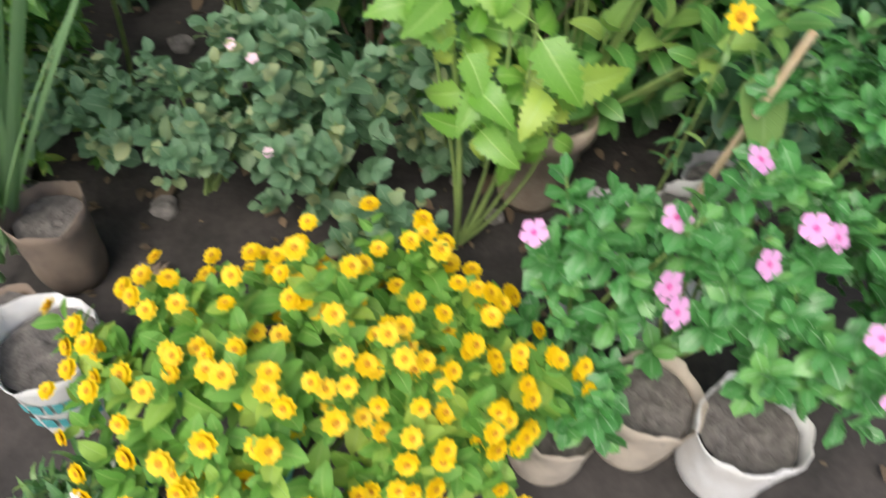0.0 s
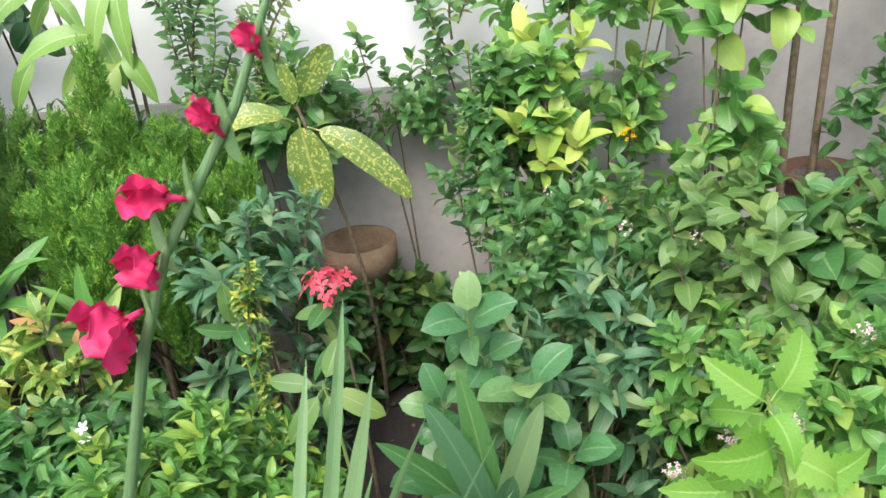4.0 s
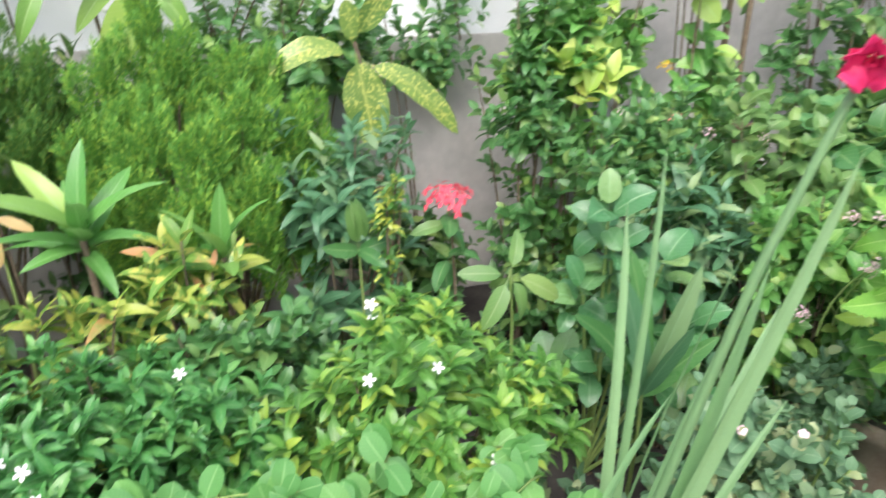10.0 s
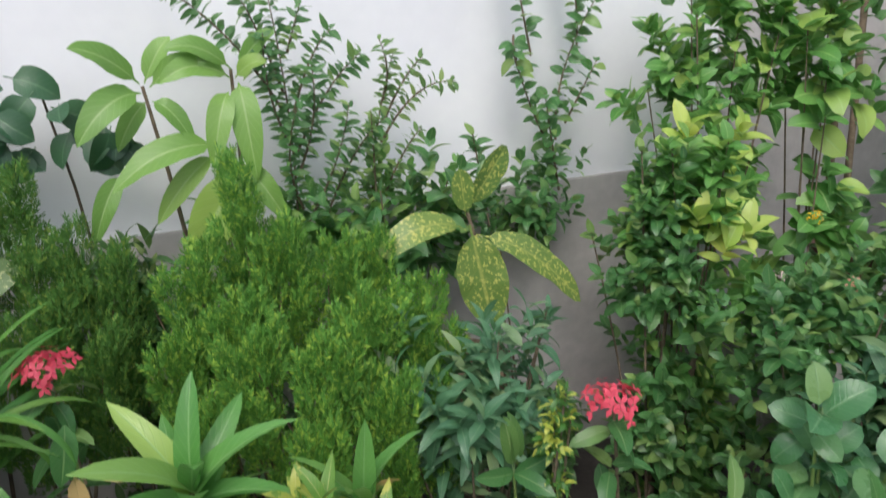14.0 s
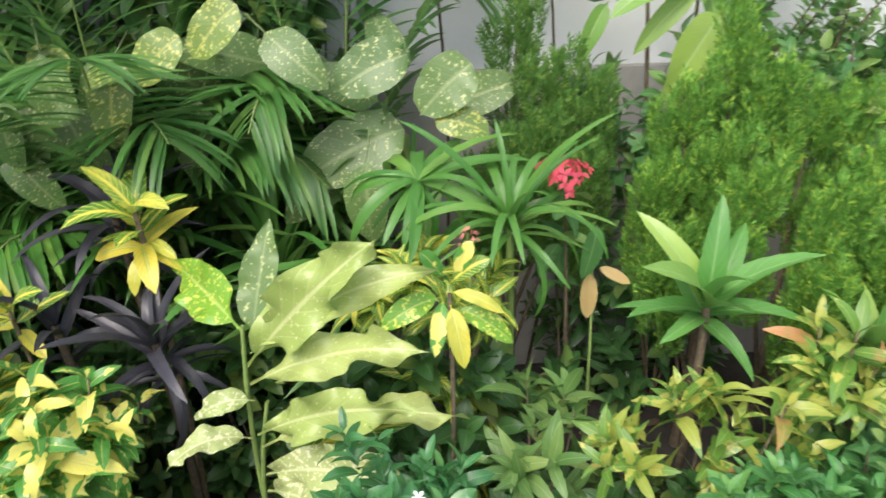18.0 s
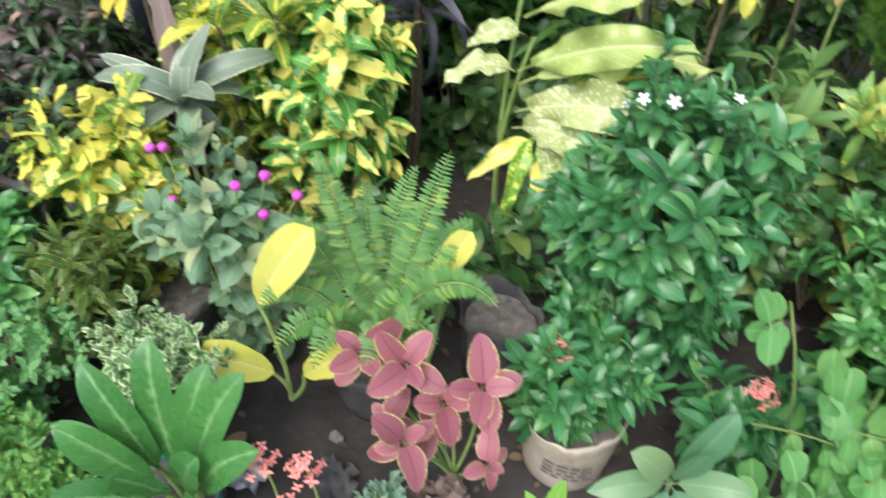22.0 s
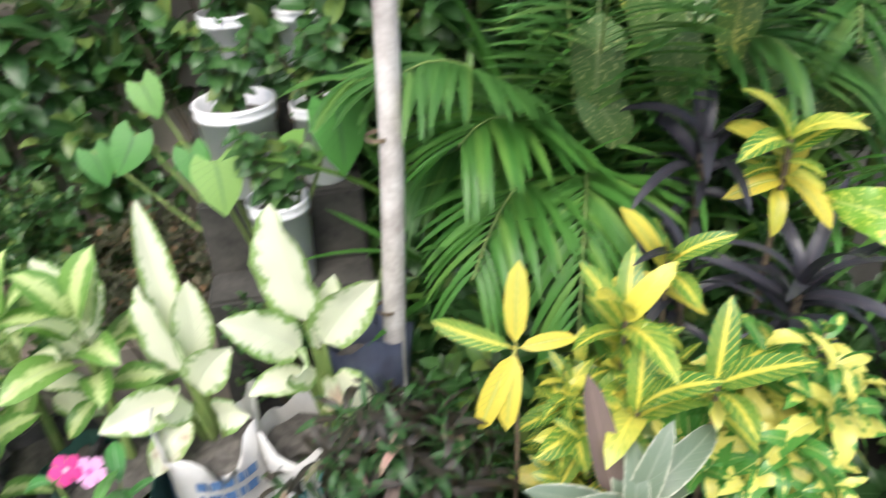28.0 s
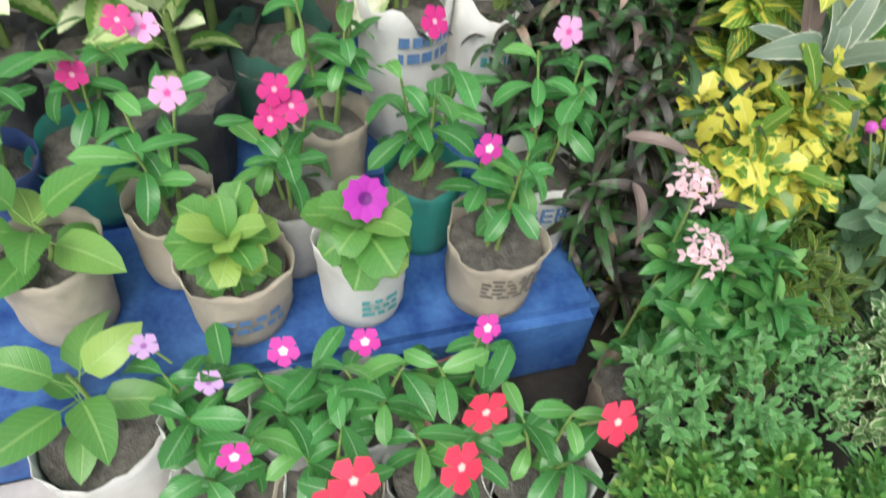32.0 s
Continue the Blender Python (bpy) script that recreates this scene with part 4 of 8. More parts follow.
# ================= the corner where the walk begins =================
mel = bush("melampodium", (-0.14, 0.74, 0.1), (-0.14, 0.74, 0.26), (0.34, 0.2, 0.17), 300, 6, T_MELAM, MELAM, "spreading melampodium covered in small yellow daisies", "flowering plant", 1.25, 0.05, STEM, 1, low=-0.15)
bloom(mel, F_MELAM, 230, 1, (0, -0.5, 0.85), 0.035)
for k, (p, r) in enumerate([((-0.70, 1.33, 0.22), (0.14, 0.13, 0.14)), ((-0.47, 1.28, 0.24), (0.15, 0.14, 0.18)), ((-0.24, 1.25, 0.28), (0.15, 0.14, 0.20)), ((-0.09, 1.05, 0.2), (0.09, 0.09, 0.14)), ((-0.33, 1.35, 0.36), (0.13, 0.12, 0.13)), ((0.0, 1.42, 0.32), (0.12, 0.1, 0.14))]):
    rs = bush("rose_bush", (p[0], p[1], 0.08), p, r, 44, 7, T_ROSE, ROSE, "small rose bush with dull grey-green rounded leaflets", "shrub", 1.3, 0.07, STEM, 20 + k, inner=0.5, group="rose bushes")
    if k in (2, 4):
        bloom(rs, vinca_flower("faded_rose", P_IXPINK, 0.022), 2, k, rise=0.02)

SERR = leafset("leaf", LIME, 3, L=0.115, W=0.07, a=0.3, b=0.85, fold=0.16, droop=0.45, nl=17, nw=6, serr=0.27, stalk=0.02)
lime = thing("nettle_leaved_shrub", (0.05, 1.22, 0.0), "upright shrub with lime-green toothed pointed leaves", "shrub")
stalk(lime, (-0.08, 1.27, 0.86), 0.008, 0.004, bow=(0.03, 0, 0))
for k, (x, y, z) in enumerate([(-0.08, 1.26, 0.86), (-0.07, 1.25, 0.79), (-0.04, 1.24, 0.72), (-0.01, 1.22, 0.64), (0.02, 1.2, 0.56), (0.03, 1.19, 0.48), (0.05, 1.18, 0.40), (-0.04, 1.22, 0.62), (0.06, 1.2, 0.5), (0.08, 1.23, 0.68), (0.13, 1.22, 0.58), (0.17, 1.21, 0.47), (0.19, 1.2, 0.38), (-0.1, 1.25, 0.72), (0.1, 1.2, 0.42)]):
    if k > 8:
        stalk(lime, (x, y, z), 0.004, 0.003, bow=(0.03, 0, 0))
    rosette(lime, (x, y, z), SERR, 5 if k else 6, (0.9 + 0.35 * (k > 0), 2.0), (0.25 * math.sin(k * 2.1), -0.45, 1), 40 + k, (0.6, 1.15), 0.05, turn=2.1, face=(0, -0.8, 0.6))

pot((0.22, 1.4, 0.0), 0.10, 0.27, CLAY, "weathered tan clay pot")
BROAD = leafset("leaf", BRIGHT, 3, L=0.095, W=0.052, a=0.5, b=0.7, fold=0.18, droop=0.45, stalk=0.015)
BROADBIG = leafset("leaf", GREEN, 3, L=0.15, W=0.085, a=0.45, b=0.75, fold=0.15, droop=0.4, stalk=0.04)
br = thing("broad_leaved_shrub", (0.26, 1.42, 0.18), "leafy shrub with many soft oval bright green leaves", "shrub")
g0 = np.random.default_rng(5)
for k in range(24):
    c = (0.26 + g0.uniform(-0.25, 0.3), 1.38 + g0.uniform(-0.2, 0.22), 0.56 + g0.uniform(-0.16, 0.2))
    stalk(br, c, 0.005, 0.0025, STEM)
    rosette(br, c, BROAD, 8, (0.4, 1.45), (g0.normal(0, 0.2), -0.25, 1), 60 + k, (0.7, 1.05), 0.07)
for k, c in enumerate([(0.2, 1.36, 0.36), (0.3, 1.34, 0.36), (0.33, 1.38, 0.3), (0.12, 1.42, 0.4), (0.26, 1.45, 0.34)]):
    rosette(br, c, BROAD, 8, (0.5, 1.6), (0, -0.4, 1), 90 + k, (0.7, 1.05), 0.07)
for c, d in [((0.47, 1.2, 0.58), (0.2, -0.6, -0.45)), ((0.42, 1.45, 0.7), (0.5, -0.2, 0.4)), ((0.52, 1.35, 0.74), (0.2, -0.3, 0.5))]:
    lone_leaf(br, BROADBIG[0], c, d)
for nm, c in (("yellow_star_plant", (0.40, 1.14, 0.67)), ("yellow_star_plant", (0.50, 1.36, 0.766)), ("yellow_star_plant", (0.58, 1.36, 0.79))):
    ob = thing(nm, (c[0] + 0.01, c[1] + 0.06, 0.1), "slender stem with feathery leaves and a yellow star flower", "flowering plant", "yellow stars")
    stalk(ob, c, 0.003, 0.002)
    part("flower", F_STAR[0], ob, Matrix(facing(np.array(c) - np.array(ob.location), (0.05, -0.75, 0.6))))
    pos = []
    for q in range(16):
        k = q / 16
        pos.append(place((np.array(c) - np.array(ob.location)) * (0.4 + 0.55 * k), (math.cos(q * 2.4), math.sin(q * 2.4), 0.2), (0, 0, 1), 0.8))
    part("foliage", joined("foliage", T_NARROW, pos, [GREEN]), ob)
st = thing("stake", (0.46, 1.16, 0.3), "thin split bamboo stake pushed into the soil", "stake")
part("cane", tubes_mesh("cane", [([(0, 0, -0.2), (0.03, -0.06, 0.38)], [0.008, 0.0075])], rough_mat("split_cane", (0.5, 0.38, 0.22), (0.62, 0.5, 0.33), 40)), st)

for k, (p, r, n) in enumerate([((0.25, 0.9, 0.36), (0.12, 0.12, 0.16), 34), ((0.42, 0.92, 0.36), (0.12, 0.12, 0.18), 34), ((0.6, 0.85, 0.34), (0.16, 0.16, 0.18), 48), ((0.62, 1.1, 0.46), (0.16, 0.14, 0.2), 40), ((0.22, 0.76, 0.22), (0.07, 0.07, 0.08), 22), ((0.8, 0.95, 0.4), (0.16, 0.16, 0.2), 50)]):
    vb = bush("vinca_bush", (p[0], p[1], 0.14), p, r, n, 8, leaves(L=0.05, W=0.027, a=0.7, b=0.4, fold=0.2, droop=0.4, nl=4, nw=2), VINCA, "vinca bush with rounded glossy leaves and pink flowers", "flowering plant", 1.3, 0.06, STEM, 80 + k, group="pink vincas", skirt=4, inner=0.2)
    if k != 4:
        bloom(vb, F_PINK, 4 if k != 2 else 6, 9 + k, (0, -0.6, 0.8), 0.03)
bag((0.21, 0.76, 0.0), 0.07, 0.16, SACKTAN, "tan sacking grow bag with young seedling", 1)
bag((0.37, 0.80, 0.0), 0.078, 0.17, SACKTAN, "tan sacking grow bag with dry soil", 2)
bag((0.53, 0.75, 0.0), 0.085, 0.18, SACKWHITE, "white sacking grow bag with crumpled rim", 3)
bag((0.5, 1.22, 0.0), 0.07, 0.17, SACKWHITE, "torn white plastic grow bag among the leaves", 4, crumple=0.15)
bag((0.36, 1.22, 0.0), 0.06, 0.15, SACKGREY, "grey plastic grow bag", 5, crumple=0.15)
bag((0.62, 1.32, 0.0), 0.08, 0.16, SACKGREY, "grey crumpled plastic grow bag", 6, crumple=0.15)
b = bag((-0.62, 0.82, 0.0), 0.08, 0.22, SACKWHITE, "white printed sacking bag with teal lettering", 7)
bars(b, 0.08, 0.22, INKTEAL, -75, 0.6, 2, 0.09, 0.03, 3)
bag((-0.34, 0.70, 0.0), 0.11, 0.12, SACKTEAL, "teal plastic grow bag under yellow flowers", 8)
bag((-0.1, 0.66, 0.0), 0.09, 0.12, SACKBLACK, "dark grow bag under yellow flowers", 9)
bag((-0.72, 1.1, 0.0), 0.065, 0.2, SACKOLD, "old tan grow bag with a rose cutting", 10)
bag((-0.76, 0.92, 0.0), 0.055, 0.13, SACKOLD, "old tan sacking grow bag", 11)
ws = bush("baby_white_flower", (-0.5, 0.58, 0.1), (-0.5, 0.58, 0.15), (0.08, 0.07, 0.06), 50, 7, T_NARROW, GREEN, "low tuft of fine leaves with white flowers", "flowering plant", 1.0, 0.03, STEM, 99)
bloom(ws, F_WHITE, 5, 3, rise=0.02)

# ================= gladiolus =================
gl = thing("gladiolus", (-0.93, 0.95, 0.0), "tall gladiolus spike with crimson flowers opening upwards", "flowering plant")
spike = [(-0.85, 1.06, 0.02), (-0.845, 0.99, 0.6), (-0.80, 0.925, 1.04), (-0.74, 0.915, 1.22), (-0.703, 0.905, 1.30), (-0.673, 0.905, 1.345), (-0.64, 0.91, 1.395), (-0.59, 0.915, 1.5)]
part("spike", tubes_mesh("spike", [([np.array(p) - np.array(gl.location) for p in spike], [0.008, 0.007, 0.0055, 0.0045, 0.004, 0.004, 0.0035, 0.002])], GLADLEAF, 8), gl)
BUD = leafset("bract", GLADLEAF, 2, L=0.05, W=0.014, a=0.3, b=0.6, fold=0.6, droop=0.1)
PET = leafset("petal", P_GLAD, 3, L=0.06, W=0.05, a=0.6, b=0.28, fold=-0.25, droop=-0.3, wave=0.1, nl=10, nw=6)
for k, (p, d, n, s) in enumerate([((-0.73, 0.91, 1.256), (-0.7, -0.6, -0.25), 6, 0.6), ((-0.705, 0.9, 1.303), (-0.5, -0.8, -0.2), 6, 0.38), ((-0.68, 0.9, 1.338), (-0.95, -0.3, 0.25), 4, 0.5), ((-0.65, 0.905, 1.375), (-0.35, -0.3, 0.7), 3, 0.38), ((-0.62, 0.91, 1.42), (-0.3, -0.3, 0.8), 3, 0.32)]):
    fl = part("flower", joined("throat", [tube_np([(0, 0, 0), (0, 0.02, 0), (0, 0.034, 0)], [0.003, 0.006, 0.01], 8)], [np.eye(4)], [P_GLAD]), gl, Matrix([[float(x) for x in r] for r in place(np.array(p) - np.array(gl.location), d, (0, 0, 1), s)]))
    for q in range(n):
        a = q * 2 * math.pi / n
        op = 0.75 if n == 6 else 0.2
        m = place((0.006 * math.cos(a), 0.022, 0.006 * math.sin(a)), (op * math.cos(a), 1 - op * 0.4, op * math.sin(a)), (-math.cos(a), 0.3, -math.sin(a)), 0.9 + 0.15 * (q % 2))
        part("petal", PET[q % 3], fl, Matrix([[float(x) for x in r] for r in m]))
    lone_leaf(gl, BUD[k % 2], np.array(p) + (0.008, 0.004, -0.02), (-0.15, -0.1, 1), (-0.6, -0.6, 0.1))
BLADE = [leaf_mesh("leaf", GLADLEAF, L=0.85, W=0.024, a=0.12, b=0.4, fold=0.3, droop=dr, nl=12, nw=4, seed=k) for k, dr in enumerate((0.05, 0.12, 0.45))]
for k, (b0, d, s) in enumerate([((-0.82, 1.12, 0.08), (0.185, 0.13, 0.97), 1.18), ((-0.84, 1.1, 0.08), (0.14, 0.1, 0.95), 1.08), ((-0.83, 1.12, 0.05), (0.225, -0.16, 1.07), 1.3), ((-0.82, 1.1, 0.05), (0.16, -0.1, 0.95), 1.08), ((-0.85, 1.1, 0.05), (0.45, 0.1, 0.9), 1.0), ((-0.85, 1.08, 0.05), (0.3, 0, 0.7), 0.85), ((-0.86, 1.1, 0.05), (-0.16, 0, 0.8), 0.85), ((-0.84, 1.08, 0.05), (0.08, -0.02, 1), 1.15), ((-0.83, 1.1, 0.05), (0.34, 0.05, 0.95), 1.15), ((-0.84, 1.12, 0.05), (0.25, 0.16, 1), 1.1)]):
    lone_leaf(gl, BLADE[2 if k == 6 else k % 2], b0, d, (0.3, -1, 0.1), s, 0.3 * k)

# ================= the shrubs against the wall =================
YLEAF = leafset("leaf", YLIME, 3, L=0.095, W=0.044, a=0.5, b=0.7, fold=0.2, droop=0.4)
for k, (nm, p, r, n, per, tpl, m, lab) in enumerate([
    ("hydrangea", (-0.45, 1.72, 0.68), (0.16, 0.13, 0.17), 16, 7, None, GREEN, "shrub with large rounded glossy green leaves"),
    ("lantana", (-0.15, 1.95, 0.72), (0.28, 0.2, 0.24), 110, 8, T_MID, GREEN, "dense lantana bush with small pink flower heads"),
    ("wall_shrub", (0.2, 1.88, 0.70), (0.32, 0.24, 0.28), 100, 7, T_SHRUB, OLIVE, "tall leafy green shrub beside the wall"),
    ("wall_shrub", (0.55, 1.75, 0.74), (0.28, 0.24, 0.3), 60, 6, T_BROAD, GREEN, "tall shrub with soft broad green leaves"),
    ("wall_shrub", (0.12, 1.58, 0.6), (0.26, 0.16, 0.2), 90, 8, T_MID, BRIGHT, "bright green leafy shrub with faded pink flower heads"),
    ("duranta", (-0.22, 2.36, 0.98), (0.18, 0.13, 0.3), 56, 8, T_SHRUB, BRIGHT, "duranta with lime-yellow young leaves at its shoot tips"),
    ("wall_shrub", (-0.34, 2.35, 0.8), (0.15, 0.16, 0.34), 70, 8, T_MID, GREEN, "green shrub standing against the white wall"),
    ("climber", (0.0, 2.55, 1.3), (0.26, 0.12, 0.4), 80, 7, T_SHRUB, BRIGHT, "leafy green climber on the wall"),
    ("climber", (0.34, 2.5, 1.25), (0.2, 0.16, 0.42), 34, 6, T_BROAD, BRIGHT, "leafy green climber on the wall"),
    ("wall_shrub", (0.95, 1.8, 0.72), (0.3, 0.3, 0.36), 110, 8, T_SHRUB, GREEN, "leafy green shrub beside the wall"),
    ("wall_shrub", (-0.55, 2.72, 0.95), (0.22, 0.1, 0.24), 46, 8, T_MID, GREEN, "green bush against the white wall"),
    ("wall_shrub", (-1.0, 2.72, 0.95), (0.28, 0.1, 0.22), 64, 8, T_MID, BRIGHT, "green bush against the white wall"),
    ("wall_shrub", (1.3, 1.9, 0.7), (0.34, 0.3, 0.4), 120, 8, T_SHRUB, GREEN, "leafy green shrub beside the grey wall"),
    ("climber", (1.0, 2.5, 1.3), (0.36, 0.22, 0.45), 80, 7, T_SHRUB, GREEN, "leafy green climber over the grey wall"),
    ("climber", (1.6, 2.6, 1.2), (0.5, 0.22, 0.5), 110, 7, T_SHRUB, DARK, "leafy green climber over the grey wall"),
    ("wall_shrub", (1.15, 1.4, 0.5), (0.3, 0.25, 0.3), 100, 8, T_MID, GREEN, "dense leafy shrub with oval leaves"),
    ("wall_shrub", (0.72, 1.5, 0.62), (0.18, 0.15, 0.2), 50, 7, T_SHRUB, BLUISH, "shrub with rounded bluish green leaves"),
    ("wall_shrub", (1.75, 1.8, 0.8), (0.35, 0.35, 0.5), 100, 8, T_SHRUB, GREEN, "leafy green shrub beside the grey wall"),
    ("wall_shrub", (-0.18, 1.75, 0.6), (0.24, 0.12, 0.2), 80, 6, T_LANCE, BLUISH, "shrub with drooping narrow bluish-green leaves"),
]):
    if tpl is None:
        ob = thing(nm, (p[0], p[1], 0.0), lab, "shrub")
        HYD = leafset("leaf", leaf_mat("leaf_hydrangea", (0.05, 0.17, 0.06), (0.12, 0.30, 0.12), (0.24, 0.4, 0.2), rough=0.26), 3, L=0.105, W=0.075, a=0.45, b=0.6, fold=0.18, droop=0.4, stalk=0.02)
        for q, c in enumerate([(-0.47, 1.69, 0.78), (-0.44, 1.7, 0.68), (-0.53, 1.67, 0.6), (-0.40, 1.68, 0.56), (-0.36, 1.62, 0.66), (-0.48, 1.64, 0.44), (-0.38, 1.62, 0.4), (-0.55, 1.72, 0.36), (-0.28, 1.6, 0.5), (-0.3, 1.55, 0.3)]):
            stalk(ob, c, 0.006, 0.003)
            rosette(ob, c, HYD, 7, (0.5, 1.6), (0.15 * (q % 3 - 1), -0.4, 1), 200 + q, (0.75, 1.1), 0.07)
        continue
    sh = bush(nm, (p[0], p[1], 0.0), p, r, n, per, tpl, m, lab, "shrub", 1.3, 0.09, BARK, 120 + k, inner=0.4, skirt=0 if k in (10, 11) else None, stems=2 if k in (10, 11) else 6)
    if nm == "lantana":
        bloom(sh, [ixora_head("lantana_head", P_IXPINK, 0.032, 14)], 3, 2, rise=0.03)
        part("flower_head", ixora_head("lantana_head", P_CORAL, 0.036, 16), sh, Matrix(facing(np.array((-0.155, 1.9, 0.91)) - np.array(sh.location), (0, -0.7, 0.6))))
    if k == 4:
        LANH = ixora_head("lantana_head", P_IXPINK, 0.038, 16, 0.4, 1.3)
        for q in ((0.118, 1.56, 0.735), (0.03, 1.42, 0.80), (0.04, 1.4, 0.70), (-0.09, 1.33, 0.74), (-0.14, 1.42, 0.60), (0.2, 1.5, 0.8)):
            part("flower_head", LANH, sh, Matrix(facing(np.array(q) - np.array(sh.location), (0, -0.75, 0.5))))
            part("stalk", tubes_mesh("stalk", [(curve_points(np.array((q[0], q[1] + 0.08, q[2] - 0.2)) - np.array(sh.location), np.array(q) - np.array(sh.location), (0, 0.02, 0), 5), [0.002] * 5)], STEM, 5), sh)
    if nm == "duranta":
        for q, c in enumerate([(-0.25, 2.36, 1.2), (-0.19, 2.28, 1.1), (-0.2, 2.24, 1.02), (-0.29, 2.25, 1.0), (-0.14, 2.24, 0.95), (-0.22, 2.22, 0.92), (-0.12, 2.3, 1.2)]):
            rosette(sh, c, YLEAF, 8, (0.3, 1.45), (0.1 * (q % 3 - 1), -0.35, 1), 240 + q, (0.8, 1.15), 0.05)
        part("flower_head", ixora_head("yellow_head", P_YELLOW, 0.04, 16, 0.4, 1.2), sh, Matrix(facing(np.array((-0.05, 2.11, 1.0)) - np.array(sh.location), (0, -0.6, 0.7))))

for x0, x1, y0 in ((0.62, 0.60, 2.62), (0.72, 0.71, 2.64)):
    ps = thing("post", (x0, y0, 0.0), "thin dark brown wooden post before the grey wall", "post", "posts")
    part("pole", tubes_mesh("pole", [([(0, 0, 0), (x1 - x0, 0.02, 0.9), (x1 - x0, 0.04, 1.9)], [0.013, 0.012, 0.011])], BARK, 8), ps)
box("planting_ledge", (0.3, 2.55, 0.0), (2.2, 2.97, 0.5), PLASTERLOW, "grey plastered ledge at the foot of the wall", 0.01)
pot((0.755, 2.66, 0.5), 0.12, 0.17, rough_mat("brown_clay", (0.10, 0.055, 0.035), (0.18, 0.10, 0.07), 20, 0.7), "dark brown clay bowl on the ledge")

sp = thing("spotted_croton", (-0.72, 2.48, 0.0), "croton with large drooping gold-spotted leaves", "shrub")
stalk(sp, (-0.86, 2.4, 1.06), 0.008, 0.005, BARK, bow=(0.05, 0, 0))
for k, (b0, tip, w, lf, fc) in enumerate([((-0.86, 2.39, 1.03), (-0.82, 2.36, 0.775), 0.125, 0.02, (-0.15, -0.95, 0.3)), ((-0.84, 2.4, 1.0), (-0.57, 2.35, 0.79), 0.085, 0.12, (0.2, -0.75, 0.6)), ((-0.87, 2.39, 1.02), (-1.10, 2.36, 0.99), 0.075, 0.2, (-0.1, -0.6, 0.75)), ((-0.86, 2.4, 1.06), (-0.75, 2.4, 1.21), 0.075, 0.08, (0.35, -0.9, 0.3)), ((-0.865, 2.4, 1.05), (-0.88, 2.39, 1.17), 0.055, 0.05, (-0.2, -0.95, 0.3))]):
    arc_leaf(sp, SPOT, b0, tip, w, lf, fc, 0.5, 0.55, 0.18, 0.03, nl=18, nw=6, seed=640 + k, stalk=0.12, roll=0.2 * (k % 3 - 1))

IXL = leafset("leaf", GREEN, 3, L=0.13, W=0.05, a=0.55, b=0.7, fold=0.2, droop=0.4)
for p, base in (((-0.765, 1.915, 0.80), (-0.72, 1.95, 0.1)), ((-1.792, 2.269, 0.945), (-1.75, 2.3, 0.1))):
    ix = thing("red_ixora", base, "ixora with a domed red flower head above broad leaves", "flowering plant", "red ixoras")
    stalk(ix, (p[0], p[1], p[2] - 0.03), 0.006, 0.003, BARK)
    part("flower_head", H_RED, ix, Matrix(facing(np.array(p) - np.array(base) - np.array((0, 0, 0.03)), (0, -0.25, 1))))
    for q in range(3):
        rosette(ix, (p[0], p[1], p[2] - 0.08 - 0.1 * q), IXL, 4, (1.2, 1.9), (0, -0.2, 1), 250 + q, (0.7, 1.05), 0.03)

OLV = leafset("leaf", OLIVE, 3, L=0.14, W=0.056, a=0.5, b=0.6, fold=0.2, droop=0.35, stalk=0.03)
od = thing("drooping_seedling", (-0.76, 1.66, 0.0), "thin seedling with drooping olive-green oval leaves", "shrub")
stalk(od, (-0.75, 1.6, 0.72), 0.006, 0.003, STEM, bow=(0.03, 0, 0))
for q, (d, sc) in enumerate([((-0.55, -0.4, -0.75), 1.05), ((0.85, -0.3, -0.4), 1.1), ((0.3, -0.5, -0.8), 0.9), ((-0.9, 0.1, 0.1), 0.9), ((0.3, 0.2, 0.7), 0.8), ((-0.2, 0.4, -0.6), 0.9)]):
    lone_leaf(od, OLV[q % 3], (-0.75, 1.6, 0.71), d, (0, -0.6, 0.8), sc * 0.72)
sl0 = thing("broad_strap_plant", (-0.44, 1.54, 0.0), "plant with broad upright bluish green strap leaves", "foliage plant")
for q, (tip, w) in enumerate([((-0.565, 1.5, 0.73), 0.06), ((-0.655, 1.5, 0.65), 0.055), ((-0.355, 1.5, 0.71), 0.055), ((-0.32, 1.45, 0.56), 0.05), ((-0.56, 1.44, 0.57), 0.05), ((-0.5, 1.56, 0.75), 0.055), ((-0.42, 1.42, 0.62), 0.05)]):
    stalk(sl0, (-0.44, 1.53, 0.4), 0.006, 0.005)
    arc_leaf(sl0, BLUISH if q % 2 == 0 else GREEN, (-0.44, 1.53, 0.38), tip, w, 0.1, (0, -0.8, 0.55), 0.4, 0.7, 0.25, 0.02, nl=12, seed=720 + q)
pot((-0.77, 2.68, 0.0), 0.11, 0.54, rough_mat("brown_stained_clay", (0.16, 0.105, 0.065), (0.28, 0.20, 0.13), 14, 0.9, 0.5), "tall old brown clay pot by the wall")
ud = thing("strap_seedling", (-0.98, 1.95, 0.0), "seedling with upright pale strap leaves", "foliage plant")
stalk(ud, (-0.985, 1.92, 0.66), 0.005, 0.003)
for q, d in enumerate([(-0.15, -0.1, 1), (0.15, 0, 1), (0.7, -0.3, 0.3), (-0.7, -0.3, 0.2), (0.2, -0.6, 0.1)]):
    lone_leaf(ud, (IXL if q > 1 else OLV)[q % 3], (-0.985, 1.92, 0.66), d, (0.3, -1, 0.3), 0.75)
